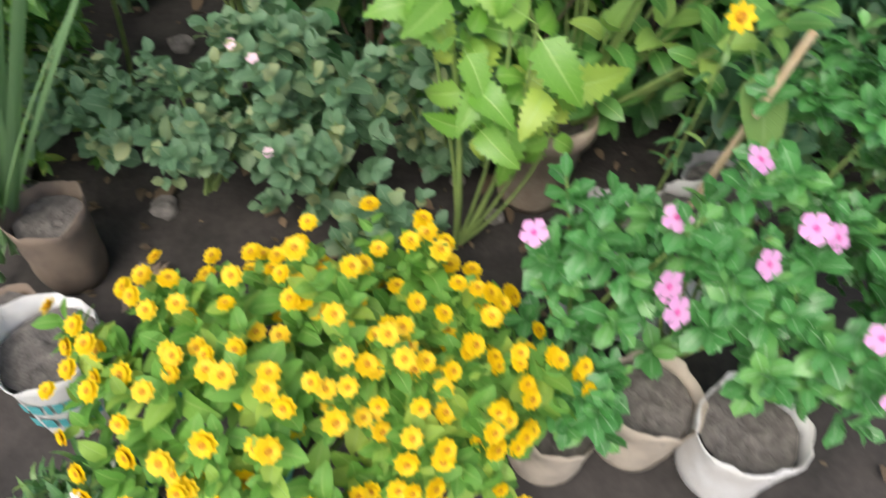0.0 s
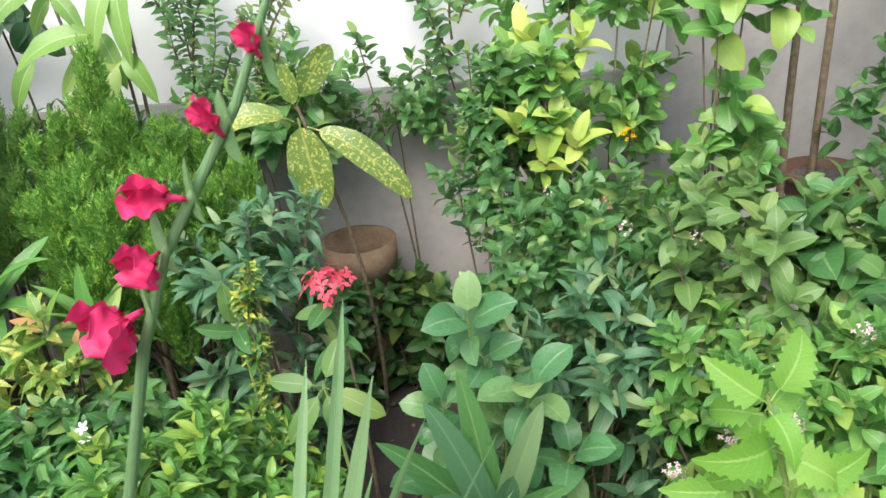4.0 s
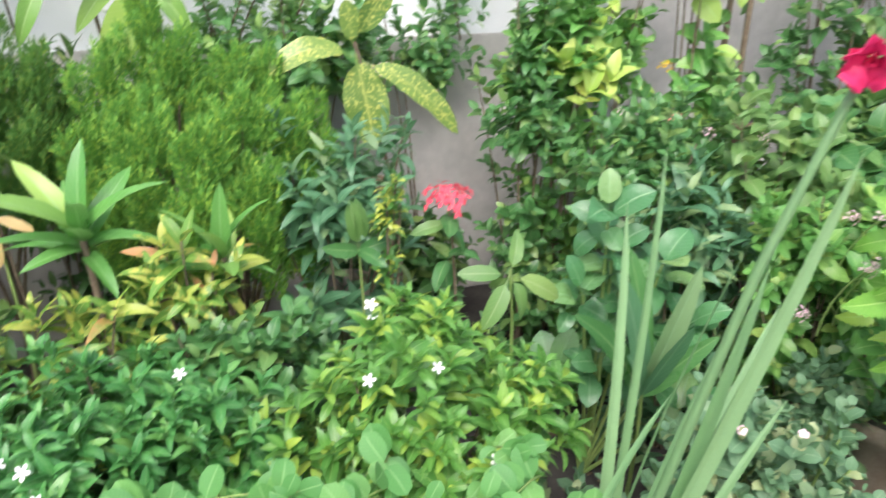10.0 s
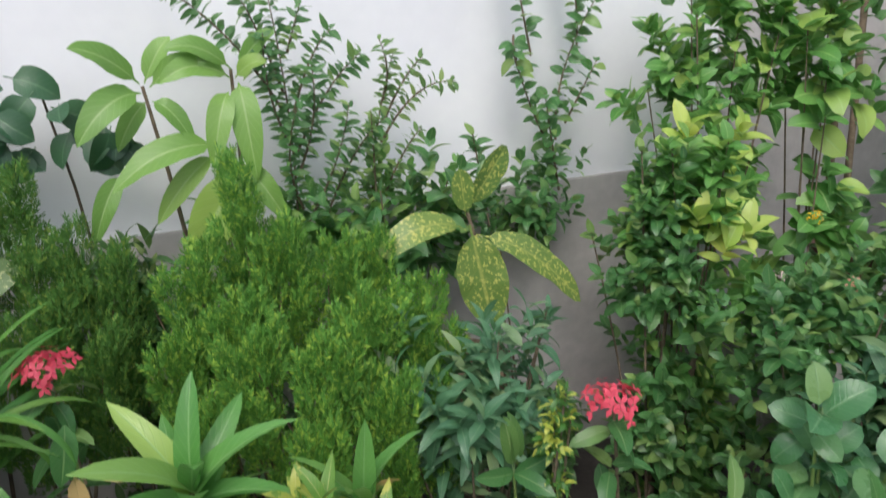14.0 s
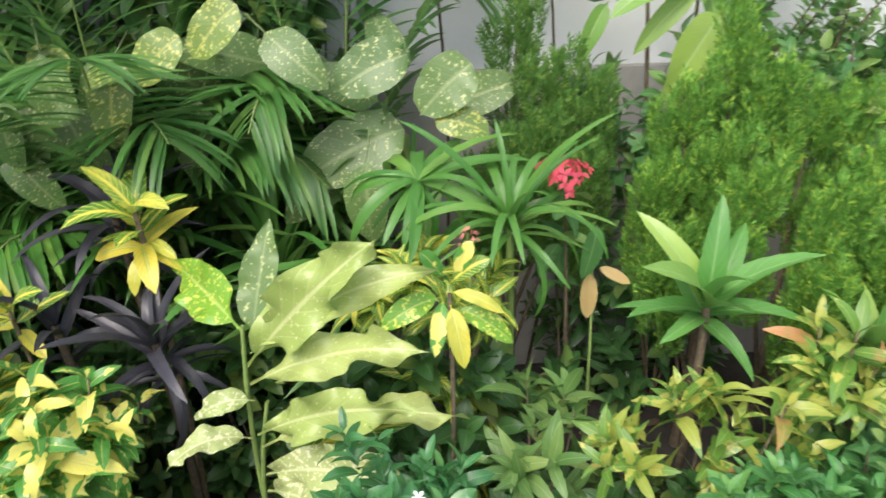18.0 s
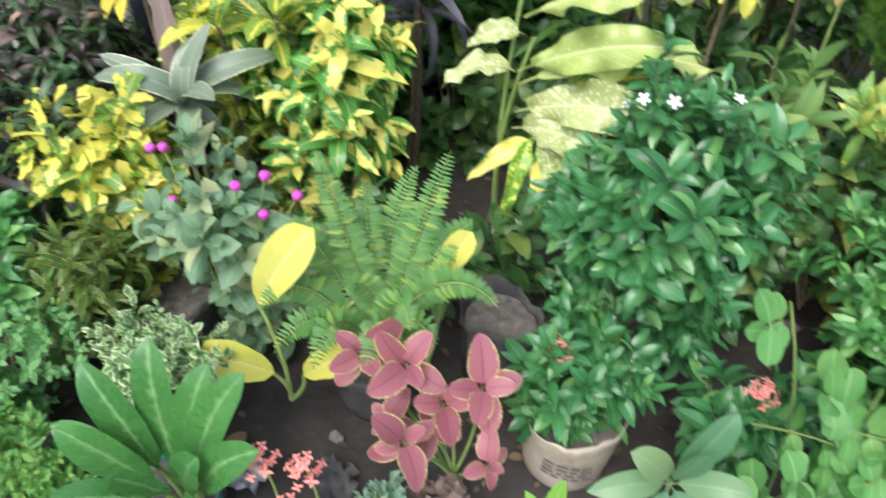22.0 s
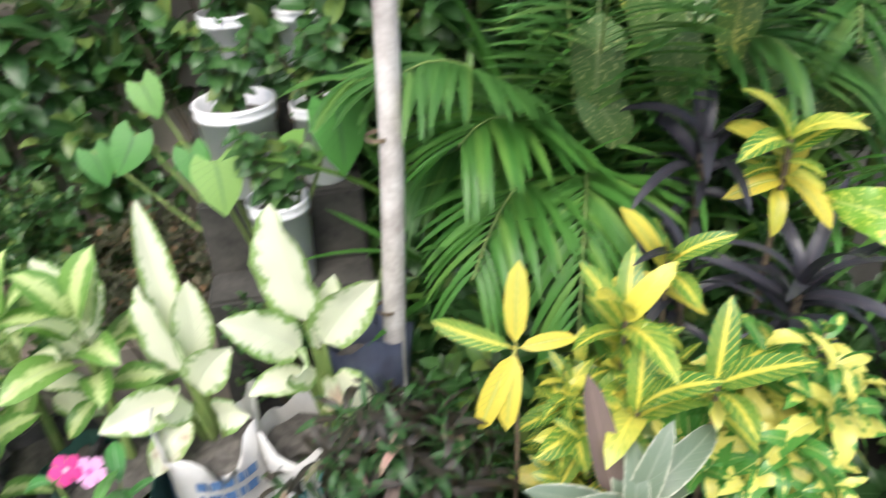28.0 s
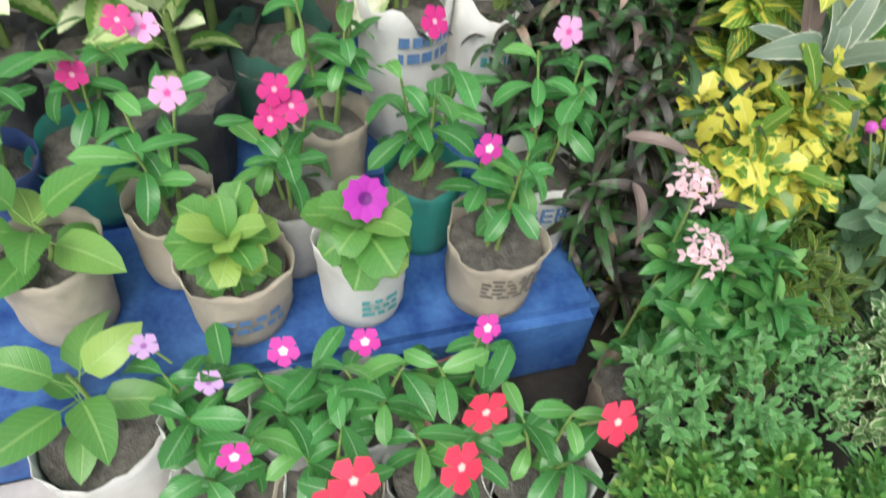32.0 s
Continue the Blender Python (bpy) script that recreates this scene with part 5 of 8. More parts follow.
bush("blue_green_shrub", (-0.98, 2.12, 0.0), (-0.98, 2.1, 0.72), (0.2, 0.15, 0.2), 60, 8, T_LANCE, BLUISH, "shrub with narrow bluish green leaves", "shrub", 1.3, 0.08, BARK, 160)
bush("variegated_croton", (-0.91, 1.94, 0.3), (-0.93, 1.86, 0.745), (0.03, 0.03, 0.115), 30, 6, leaves(L=0.036, W=0.011, a=0.5, b=0.6, droop=0.7, nl=4, nw=2), leaf_mat("leaf_gold_green", (0.34, 0.42, 0.05), (0.66, 0.66, 0.14), None, "patch", (0.06, 0.17, 0.03), 0.45), "small croton with gold and green leaves", "shrub", 1.0, 0.04, BARK, 161)

# two dwarf white-flowered shrubs, one with lit yellow-green put into its leaf colour
tb = bush("dwarf_jasmine", (-1.5, 1.48, 0.0), (-1.54, 1.48, 0.46), (0.29, 0.23, 0.24), 300, 10, T_TAB, JAS, "dense dwarf jasmine with glossy leaves and tiny white flowers", "shrub", 1.25, 0.035, BARK, 170, inner=0.3)
bloom(tb, F_WHITE, 10, 4, rise=0.02)
tb = bush("dwarf_jasmine", (-1.0, 1.44, 0.0), (-0.99, 1.44, 0.46), (0.28, 0.23, 0.25), 270, 10, T_TAB, leaf_mat("leaf_lit_yellow_green", (0.06, 0.21, 0.04), (0.18, 0.40, 0.07), (0.4, 0.55, 0.2), rough=0.28, glow=0.35, young=0.9), "dense dwarf jasmine with glossy leaves coloured a lit yellow-green", "shrub", 1.25, 0.035, BARK, 171, inner=0.3)
bloom(tb, F_WHITE, 6, 5, rise=0.02)
PEAL = leafset("leaflet", PEA, 4, L=0.056, W=0.043, a=0.45, b=0.42, fold=0.07, droop=0.18, nl=8, stalk=0.004)
cr = thing("round_leaved_cover", (-1.3, 1.24, 0.0), "trailing plant with soft round paired leaflets", "climber")
gp = np.random.default_rng(77)
for k in range(60):
    x = -1.67 + 0.83 * ((k * 0.618) % 1)
    top = np.interp(x, [-1.67, -1.5, -1.25, -1.1, -0.95, -0.82], [0.66, 0.69, 0.69, 0.66, 0.64, 0.46])
    z = top - (0.02 if k % 3 == 0 else gp.uniform(0.03, 0.32))
    e = np.array((x, 1.17 + gp.uniform(-0.05, 0.06) - 0.12 * (top - z), z))
    if k % 6 == 0:
        stalk(cr, e + np.array((0, 0.08, -0.06)), 0.004, 0.002, STEM, bow=(0.03, 0, 0), start=((x + 1.3) * 0.6, 0.02, 0))
    pinnate(cr, e - np.array((gp.normal(0, 0.04), -0.07, 0.06)), e + np.array((gp.normal(0, 0.05), -0.03, 0.01)), PEAL, 2 + k % 2, gp.uniform(0.6, 0.95), 1000 + k)


def spray_np(seed):
    """A flat scale-leaved spray that grows along +y: an axis with side twigs, all of narrow lobes."""
    g = np.random.default_rng(seed)
    strip = leaf_np(0.021, 0.0062, 0.4, 0.45, 0.0, 0.12, 2, 1)
    V, F, U, n0 = [], [], [], 0
    for i in range(13):
        y, sgn = 0.0042 * i, (-1, 1, 0)[i % 3] if i < 12 else 0
        m = place((0, y, 0), (sgn * g.uniform(0.55, 0.95), 1.0, g.normal(0, 0.25)), (g.normal(0, 0.3), 0, 1), g.uniform(0.8, 1.25) * (1.15 - 0.03 * i))
        V.append(strip[0] @ m[:3, :3].T + m[:3, 3])
        U.append(strip[2])
        F += [tuple(q + n0 for q in c) for c in strip[1]]
        n0 += len(strip[0])
    return np.concatenate(V), F, np.concatenate(U)


T_SPRAY = [spray_np(s) for s in range(4)]


def thuja(lobes, material, seed, label):
    """A thuja: upright flame-shaped lobes that part at their tips, each clothed in flat feathery sprays. lobes: x, y, top, radius, length."""
    g = np.random.default_rng(seed)
    x0, y0 = lobes[0][0], lobes[0][1]
    ob = thing("thuja", (x0, y0, 0.0), label, "conifer", "thujas")
    part("trunk", tubes_mesh("trunk", [(curve_points((0, 0, 0), (0, 0, lobes[0][2] * 0.7), (0.01, 0, 0), 6), np.linspace(0.016, 0.004, 6))], BARK), ob)
    for x, y, top, rad, ln in lobes:
        c0 = np.array((x - x0, y - y0, top - ln))
        part("branch", tubes_mesh("branch", [(curve_points((0, 0, max(0.05, top - ln - 0.25)), c0 + np.array((0, 0, ln * 0.8)), (0, 0, 0), 6), np.linspace(0.007, 0.0015, 6))], BARK, 5), ob)
        pos = []
        cnt = 4 + int(6 * ln)
        for j in range(cnt + 1):
            t = 0.08 + 0.72 * (j / cnt) ** 0.9
            an = j * 2.4 + g.normal(0, 0.3)
            out = np.array((math.cos(an), math.sin(an), 0))
            wide = (0.55 + 0.45 * t / 0.5) if t < 0.5 else 1 - ((t - 0.5) / 0.62) ** 1.8
            p = c0 + out * rad * 0.54 * wide * g.uniform(0.6, 1.1) + np.array((0, 0, ln * t))
            ax = unit(np.array((0, 0, 1.0)) + out * g.uniform(0.05, 0.3))
            pl, pr = g.uniform(0.11, 0.16), g.uniform(0.018, 0.026)
            if j == cnt:
                p, ax, pl, pr = c0 + np.array((0, 0, ln * 0.72)), np.array((0.04, 0, 1.0)), ln * 0.25, 0.02
            e1 = unit(np.cross(ax, (0.3, 0.8, 0.1)))
            e2 = np.cross(ax, e1)
            for q in range(66):
                k = (q + 0.5) / 66
                a2 = q * 2.4
                o2 = e1 * math.cos(a2) + e2 * math.sin(a2)
                r = pr * (0.6 + 0.4 * k / 0.5 if k < 0.5 else 1 - ((k - 0.5) / 0.56) ** 2)
                pos.append(place(p + ax * pl * k + o2 * r, ax + o2 * (0.55 - 0.3 * k) + g.normal(0, 0.12, 3), np.cross(o2, ax) * math.cos(q) + o2 * math.sin(q * 1.7), g.uniform(0.5, 0.8)))
        pm = part("plume", joined("plume", T_SPRAY, pos, [material]), ob)
        pm["kind"] = "stuff"
    return ob


thuja([(-1.385, 2.42, 1.23, 0.07, 0.5), (-1.50, 2.4, 1.07, 0.07, 0.46), (-1.32, 2.36, 1.11, 0.06, 0.44), (-1.43, 2.31, 0.98, 0.065, 0.42), (-1.56, 2.34, 0.9, 0.06, 0.4), (-1.53, 2.28, 0.75, 0.06, 0.36)], THUJA, 1, "dense upright green thuja with feathery sprays")
thuja([(-1.225, 2.35, 1.055, 0.065, 0.48), (-1.12, 2.38, 1.04, 0.065, 0.46), (-1.03, 2.33, 0.94, 0.06, 0.44), (-1.415, 2.17, 0.94, 0.06, 0.4), (-1.3, 2.08, 0.95, 0.065, 0.42), (-1.2, 2.14, 1.0, 0.065, 0.44), (-1.1, 2.2, 0.93, 0.06, 0.4), (-1.045, 2.22, 0.82, 0.055, 0.36), (-1.185, 2.06, 0.82, 0.06, 0.36), (-1.09, 2.12, 0.76, 0.055, 0.34), (-1.34, 2.03, 0.78, 0.058, 0.34)], THUJA, 2, "dense bright green thuja with feathery sprays")
thuja([(-1.85, 2.58, 1.23, 0.055, 0.46), (-1.765, 2.54, 1.1, 0.06, 0.44), (-1.67, 2.52, 1.04, 0.06, 0.44), (-1.82, 2.48, 0.97, 0.06, 0.42), (-1.72, 2.46, 0.87, 0.06, 0.4), (-1.91, 2.5, 0.89, 0.055, 0.4)], CYPDARK, 3, "dark green pointed thuja near the wall")

DRAC = leafset("leaf", leaf_mat("leaf_dracaena", (0.08, 0.26, 0.05), (0.18, 0.40, 0.10), (0.3, 0.5, 0.2), rough=0.3), 3, L=0.2, W=0.048, a=0.25, b=0.6, fold=0.35, droop=0.3)
for p, n, s in (((-1.565, 2.0, 0.745), 15, 1.15), ((-1.29, 1.9, 0.70), 11, 0.9)):
    dr = thing("dracaena", (p[0], p[1] + 0.03, 0.1), "dracaena rosette of broad strap-shaped green leaves", "foliage plant", "dracaenas")
    stalk(dr, p, 0.01, 0.008, BARK)
    rosette(dr, p, DRAC, n, (0.15, 1.6), (0, -0.25, 1), int(n), (0.85 * s, 1.1 * s), 0.05)

for k, (p, r, n, m, lab) in enumerate([((-1.62, 1.82, 0.58), (0.2, 0.12, 0.12), 22, YRED, "shrub with rusty yellow young leaves"), ((-1.36, 1.86, 0.66), (0.14, 0.1, 0.1), 14, YRED, "shrub with rusty yellow young leaves"), ((-1.9, 1.88, 0.54), (0.14, 0.1, 0.1), 8, OLIVE, "shrub with olive-green and yellowing leaves"), ((-1.7, 1.82, 0.4), (0.28, 0.1, 0.12), 60, DARK, "low shrub with small dull green leaves"), ((-1.3, 1.75, 0.5), (0.25, 0.12, 0.13), 70, GREEN, "low shrub with small green leaves")]):
    bush("low_shrub", (p[0], p[1], 0.05), p, r, n, 7, T_LANCE if k < 3 else T_MID, m, lab, "shrub", 1.25, 0.06, BARK, 180 + k, each=200 if k < 3 else 0)
tn = thing("yellowing_plant", (-1.75, 2.12, 0.1), "thin plant with a hanging tan leaf", "foliage plant")
stalk(tn, (-1.755, 2.14, 0.8), 0.004, 0.003)
TANL = leaf_mesh("leaf", TAN, L=0.11, W=0.036, a=0.5, b=0.6, fold=0.2, droop=0.1)
lone_leaf(tn, TANL, (-1.76, 2.13, 0.75), (0.02, -0.1, -1), (0, -1, 0.1))
lone_leaf(tn, TANL, (-1.74, 2.13, 0.76), (0.8, -0.1, -0.4), (0, -0.7, 0.7), 0.7)
lone_leaf(tn, IXL[0], (-1.755, 2.12, 0.86), (-0.15, -0.3, -1), (0, -1, 0.2), 0.9)

RIBBON = leafset("leaf", PALM, 3, L=0.34, W=0.02, a=0.2, b=0.4, fold=0.3, droop=0.95, nl=10)
sd = thing("spider_plant", (-1.92, 2.2, 0.1), "arching clump of narrow ribbon leaves", "foliage plant")
stalk(sd, (-1.92, 2.17, 0.84), 0.01, 0.008)
rosette(sd, (-1.92, 2.17, 0.84), RIBBON, 34, (0.15, 1.1), (0, -0.2, 1), 7, (0.7, 1.05), 0.02)

# plants that climb in front of the white wall
mg = thing("mango_sapling", (-1.46, 2.7, 0.0), "young mango tree with long drooping leaves", "tree")
for c in ((-1.545, 2.65, 1.395), (-1.345, 2.66, 1.42), (-1.41, 2.62, 1.24), (-1.36, 2.6, 1.18)):
    stalk(mg, c, 0.010, 0.004, BARK, bow=(0.03, 0, 0))
MANGOM = leaf_mat("leaf_mango_pale", (0.13, 0.29, 0.05), (0.26, 0.45, 0.10), (0.42, 0.56, 0.24), rough=0.35, young=0.3)
for k, (b0, tip, w, lf) in enumerate([
    ((-1.55, 2.65, 1.40), (-1.68, 2.58, 1.485), 0.062, 0.14), ((-1.55, 2.64, 1.38), (-1.695, 2.57, 1.28), 0.075, 0.18), ((-1.54, 2.65, 1.40), (-1.47, 2.66, 1.50), 0.05, 0.12),
    ((-1.53, 2.65, 1.39), (-1.40, 2.6, 1.44), 0.055, 0.16), ((-1.54, 2.66, 1.36), (-1.62, 2.66, 1.25), 0.05, 0.12), ((-1.53, 2.64, 1.36), (-1.45, 2.6, 1.25), 0.05, 0.2),
    ((-1.345, 2.64, 1.42), (-1.49, 2.6, 1.47), 0.055, 0.2), ((-1.35, 2.64, 1.40), (-1.51, 2.58, 1.40), 0.06, 0.22), ((-1.34, 2.63, 1.40), (-1.27, 2.58, 1.43), 0.05, 0.2),
    ((-1.335, 2.62, 1.39), (-1.325, 2.56, 1.16), 0.07, 0.16), ((-1.36, 2.62, 1.37), (-1.42, 2.56, 1.2), 0.06, 0.2), ((-1.33, 2.64, 1.42), (-1.24, 2.6, 1.5), 0.045, 0.15),
    ((-1.40, 2.61, 1.25), (-1.64, 2.55, 1.175), 0.075, 0.16), ((-1.41, 2.61, 1.23), (-1.56, 2.6, 1.08), 0.055, 0.1), ((-1.36, 2.58, 1.18), (-1.50, 2.52, 0.985), 0.11, 0.1),
    ((-1.36, 2.6, 1.2), (-1.27, 2.55, 1.06), 0.06, 0.16), ((-1.42, 2.62, 1.26), (-1.36, 2.58, 1.1), 0.055, 0.16), ((-1.62, 2.64, 1.2), (-1.7, 2.6, 1.05), 0.05, 0.14)]):
    arc_leaf(mg, MANGOM, b0, tip, w, lf, (0.1 * (k % 3 - 1), -0.9, 0.55), 0.55, 0.75, 0.22, 0.03, nl=12, seed=k, roll=0.3 * (k % 3 - 1), stalk=0.08)
T_FINE = leaves(L=0.042, W=0.015, a=0.55, b=0.8, fold=0.2, droop=0.4, nl=4, nw=2)
sprigs("wall_vine", (-1.2, 2.74, 0.0), [((-1.22, 2.74, 0.9), (-1.24, 2.68, 1.61), (0.02, 0, 0)), ((-1.22, 2.72, 1.3), (-1.57, 2.66, 1.66), (0.02, 0, 0.05)), ((-1.22, 2.7, 1.35), (-1.32, 2.62, 1.6), (0, 0, 0.02)), ((-1.2, 2.7, 1.3), (-1.1, 2.64, 1.5), (0, 0, 0.03)), ((-1.2, 2.7, 1.2), (-1.03, 2.64, 1.44), (0, 0, 0.03)), ((-1.2, 2.7, 1.15), (-1.16, 2.62, 1.42), (0.02, 0, 0)), ((-1.21, 2.7, 1.2), (-1.27, 2.6, 1.5), (-0.02, 0, 0)), ((-1.2, 2.7, 1.0), (-1.08, 2.6, 1.32), (0.02, 0, 0)), ((-1.2, 2.7, 1.05), (-1.2, 2.6, 1.34), (-0.03, 0, 0)), ((-1.2, 2.7, 1.45), (-1.17, 2.64, 1.56), (0, 0, 0)), ((-1.15, 2.7, 1.0), (-0.98, 2.62, 1.28), (0, 0, 0.04))], T_FINE, GREEN, "slender vine with many fine leaves rising against the white wall", 40, 1.0, 5)
sprigs("wall_vine", (-1.0, 2.74, 0.0), [((-1.0, 2.74, 0.9), (-0.93, 2.68, 1.44), (-0.03, 0, 0)), ((-0.97, 2.72, 1.2), (-0.77, 2.66, 1.35), (0, 0, 0.05)), ((-0.96, 2.72, 1.25), (-0.86, 2.66, 1.42), (0, 0, 0.02)), ((-1.0, 2.7, 1.0), (-1.02, 2.62, 1.3), (0, 0, 0)), ((-0.98, 2.7, 1.05), (-0.88, 2.64, 1.24), (0, 0, 0.02)), ((-0.97, 2.7, 1.3), (-0.98, 2.64, 1.47), (0.02, 0, 0))], T_FINE, OLIVE, "twiggy reddish-stemmed vine with small leaves on the white wall", 34, 0.85, 6)
sprigs("wall_vine", (-0.45, 2.76, 0.0), [((-0.42, 2.74, 1.1), (-0.575, 2.7, 1.44), (-0.02, 0, 0)), ((-0.575, 2.7, 1.46), (-0.57, 2.66, 1.34), (-0.01, 0, 0)), ((-0.42, 2.74, 1.15), (-0.31, 2.7, 1.55), (-0.04, 0, 0)), ((-0.42, 2.72, 1.0), (-0.5, 2.66, 1.3), (0, 0, 0)), ((-0.5, 2.74, 1.4), (-0.56, 2.74, 1.7), (0, 0, 0)), ((-0.35, 2.74, 1.4), (-0.40, 2.74, 1.72), (0.02, 0, 0)), ((-0.4, 2.72, 1.2), (-0.33, 2.66, 1.38), (0, 0, 0))], T_MID, GREEN, "thin hanging vine with pale green leaf tufts on the white wall", 20, 0.95, 7)
IVY = leafset("leaf", leaf_mat("leaf_ivy_dark", (0.02, 0.07, 0.035), (0.05, 0.14, 0.06), (0.1, 0.2, 0.1), rough=0.4, young=0.0, glow=0.12), 3, L=0.1, W=0.075, a=0.45, b=0.55, fold=0.2, droop=0.4, stalk=0.02)
for x0, x1, z0, z1, n, sd in ((-1.93, -1.6, 1.26, 1.44, 26, 1), (-2.2, -1.92, 1.34, 1.56, 44, 2)):
    iv = thing("dark_climber", ((x0 + x1) / 2, 2.76, 0.0), "dark-leaved climber hanging on the white wall", "climber")
    stalk(iv, ((x0 + x1) / 2, 2.74, z1 - 0.04), 0.006, 0.003, BARKDK, bow=(0.06, 0, 0))
    gi = np.random.default_rng(sd + 70)
    for q in range(n):
        x = gi.uniform(x0, x1)
        mid = (x - x0) / (x1 - x0)
        z = z0 + (z1 - z0) * gi.uniform(0, 0.45 + 0.55 * math.sin(math.pi * min(1, 0.2 + mid)))
        lone_leaf(iv, IVY[q % 3], (x, gi.uniform(2.68, 2.75), z), (gi.normal(0, 0.6), -0.4, gi.normal(-0.4, 0.3)), (gi.normal(0, 0.3), -0.9, 0.5), gi.uniform(0.7, 1.1))
for k, (p, r, n, tpl, m, lab) in enumerate([((-1.66, 2.64, 0.85), (0.14, 0.1, 0.22), 50, T_LANCE, DARK, "dark narrow-leaved plant before the white wall"), ((-1.4, 2.6, 0.85), (0.24, 0.1, 0.26), 50, T_SHRUB, GREEN, "leafy green shrub behind the thujas"), ((-0.95, 2.6, 1.0), (0.26, 0.12, 0.2), 50, T_SHRUB, GREEN, "leafy bush at the foot of the wall")]):
    bush("wall_climber", (p[0], p[1], 0.0), p, r, n, 6, tpl, m, lab, "climber", 1.3, 0.1, BARK, 190 + k, inner=0.5, low=-0.7, skirt=0 if k == 2 else None, stems=2 if k == 2 else 5)

for k, (p, r, n) in enumerate([((-2.45, 2.68, 0.75), (0.3, 0.12, 0.35), 100), ((-2.95, 2.7, 0.6), (0.32, 0.12, 0.4), 110), ((-3.3, 2.68, 0.5), (0.25, 0.12, 0.35), 80), ((-2.55, 2.35, 0.35), (0.35, 0.12, 0.25), 100), ((-3.0, 2.3, 0.3), (0.35, 0.12, 0.22), 90), ((-2.1, 2.1, 0.4), (0.3, 0.12, 0.25), 90), ((-2.6, 1.78, 0.17), (0.3, 0.1, 0.13), 60), ((-3.55, 2.76, 1.15), (0.35, 0.07, 0.3), 90), ((-4.05, 2.76, 1.0), (0.25, 0.07, 0.22), 60), ((-3.2, 2.72, 1.1), (0.3, 0.1, 0.35), 90), ((-2.66, 2.73, 1.32), (0.32, 0.08, 0.34), 110), ((-2.35, 2.74, 1.4), (0.2, 0.07, 0.26), 60), ((-2.95, 2.73, 1.5), (0.3, 0.08, 0.3), 80), ((-3.4, 2.47, 0.34), (0.16, 0.06, 0.2), 60), ((-3.2, 2.4, 0.35), (0.16, 0.08, 0.2), 60), ((-0.62, 2.6, 0.3), (0.2, 0.1, 0.2), 50), ((-0.85, 2.45, 0.4), (0.12, 0.1, 0.18), 40)]):
    bush("shade_shrub", (p[0], p[1], 0.0), p, r, n, 7, T_SHRUB, DARK, "dark green shrub in the shade at the back", "shrub", 1.35, 0.1, BARKDK, 320 + k, low=-0.6)

# ================= palms and large leaves in the middle =================
FRONDLEAF = [leaf_np(L=0.2, W=0.0145, a=0.3, b=0.5, fold=0.3, droop=0.35, nl=6, nw=2, seed=s) for s in range(3)]


def frond(ob, start, end, material, leaf=0.2, n=30, bow=0.08, seed=0):
    """A feather palm frond: a bowed rib with leaflets in two ranks."""
    g = np.random.default_rng(seed)
    b = np.array(ob.location)
    a, e = np.array(start) - b, np.array(end) - b
    pts = curve_points(a, e, (0, 0, bow), 12)
    fr = part("rib", tubes_mesh("rib", [(pts, np.linspace(0.005, 0.0015, 12))], STEM, 5), ob)
    pos = []
    for k in range(n):
        t = 0.15 + 0.85 * k / n
        i = min(10, int(t * 11))
        p = pts[i] + (pts[i + 1] - pts[i]) * (t * 11 - i)
        d = unit(pts[i + 1] - pts[i])
        side = unit(np.cross(d, (0, 0, 1)))
        for sgn in (-1, 1):
            pos.append(place(p, d * 0.75 + side * sgn * (1.0 - 0.45 * t) + np.array((0, 0, -0.15)) + g.normal(0, 0.05, 3), (0, -0.2, 1), leaf / 0.2 * (0.55 + 0.6 * math.sin(math.pi * (0.15 + 0.75 * t)))))
    part("frond_blade", joined("frond_blade", FRONDLEAF, pos, [material]), fr)


pl = thing("feather_palm", (-2.85, 2.65, 0.0), "feather palm with arching dark green fronds", "palm")
for k, (e, bow) in enumerate([((-3.22, 2.2, 0.70), 0.24), ((-3.22, 2.28, 0.92), 0.2), ((-3.05, 2.12, 0.62), 0.3), ((-3.3, 2.5, 0.75), 0.2), ((-2.6, 2.3, 1.0), 0.25), ((-2.4, 2.5, 1.1), 0.2), ((-2.9, 2.5, 1.4), 0.1), ((-2.55, 2.6, 1.35), 0.15), ((-3.2, 2.6, 1.25), 0.2), ((-2.3, 2.4, 0.85), 0.3), ((-3.3, 2.3, 1.05), 0.2), ((-3.0, 2.2, 1.2), 0.15), ((-2.7, 2.2, 1.2), 0.2), ((-3.4, 2.45, 1.0), 0.15), ((-2.75, 2.35, 1.5), 0.1), ((-3.05, 2.4, 1.55), 0.1)]):
    frond(pl, (-2.85, 2.65, 0.35), e, PALM if k < 3 else PALMDK, 0.21, 32, bow, k)
pl = thing("feather_palm", (-2.3, 2.7, 0.0), "feather palm standing at the wall", "palm")
for k, (e, bow) in enumerate([((-2.5, 2.6, 1.75), 0.1), ((-2.2, 2.55, 1.55), 0.15), ((-2.75, 2.6, 1.5), 0.2), ((-1.95, 2.6, 1.25), 0.25), ((-2.45, 2.35, 1.0), 0.3)]):
    frond(pl, (-2.3, 2.7, 0.4), e, PALMDK, 0.2, 30, bow, 20 + k)

um = thing("umbrella_palm", (-2.1, 2.3, 0.1), "umbrella sedge with a ring of drooping strap leaves", "foliage plant")
stalk(um, (-2.1, 2.25, 0.92), 0.006, 0.005)
rosette(um, (-2.1, 2.25, 0.92), leafset("leaf", PALM, 3, L=0.24, W=0.028, a=0.3, b=0.45, fold=0.3, droop=0.75, nl=9), 20, (1.1, 1.6), (0, -0.3, 1), 9, (0.8, 1.1), 0.01)

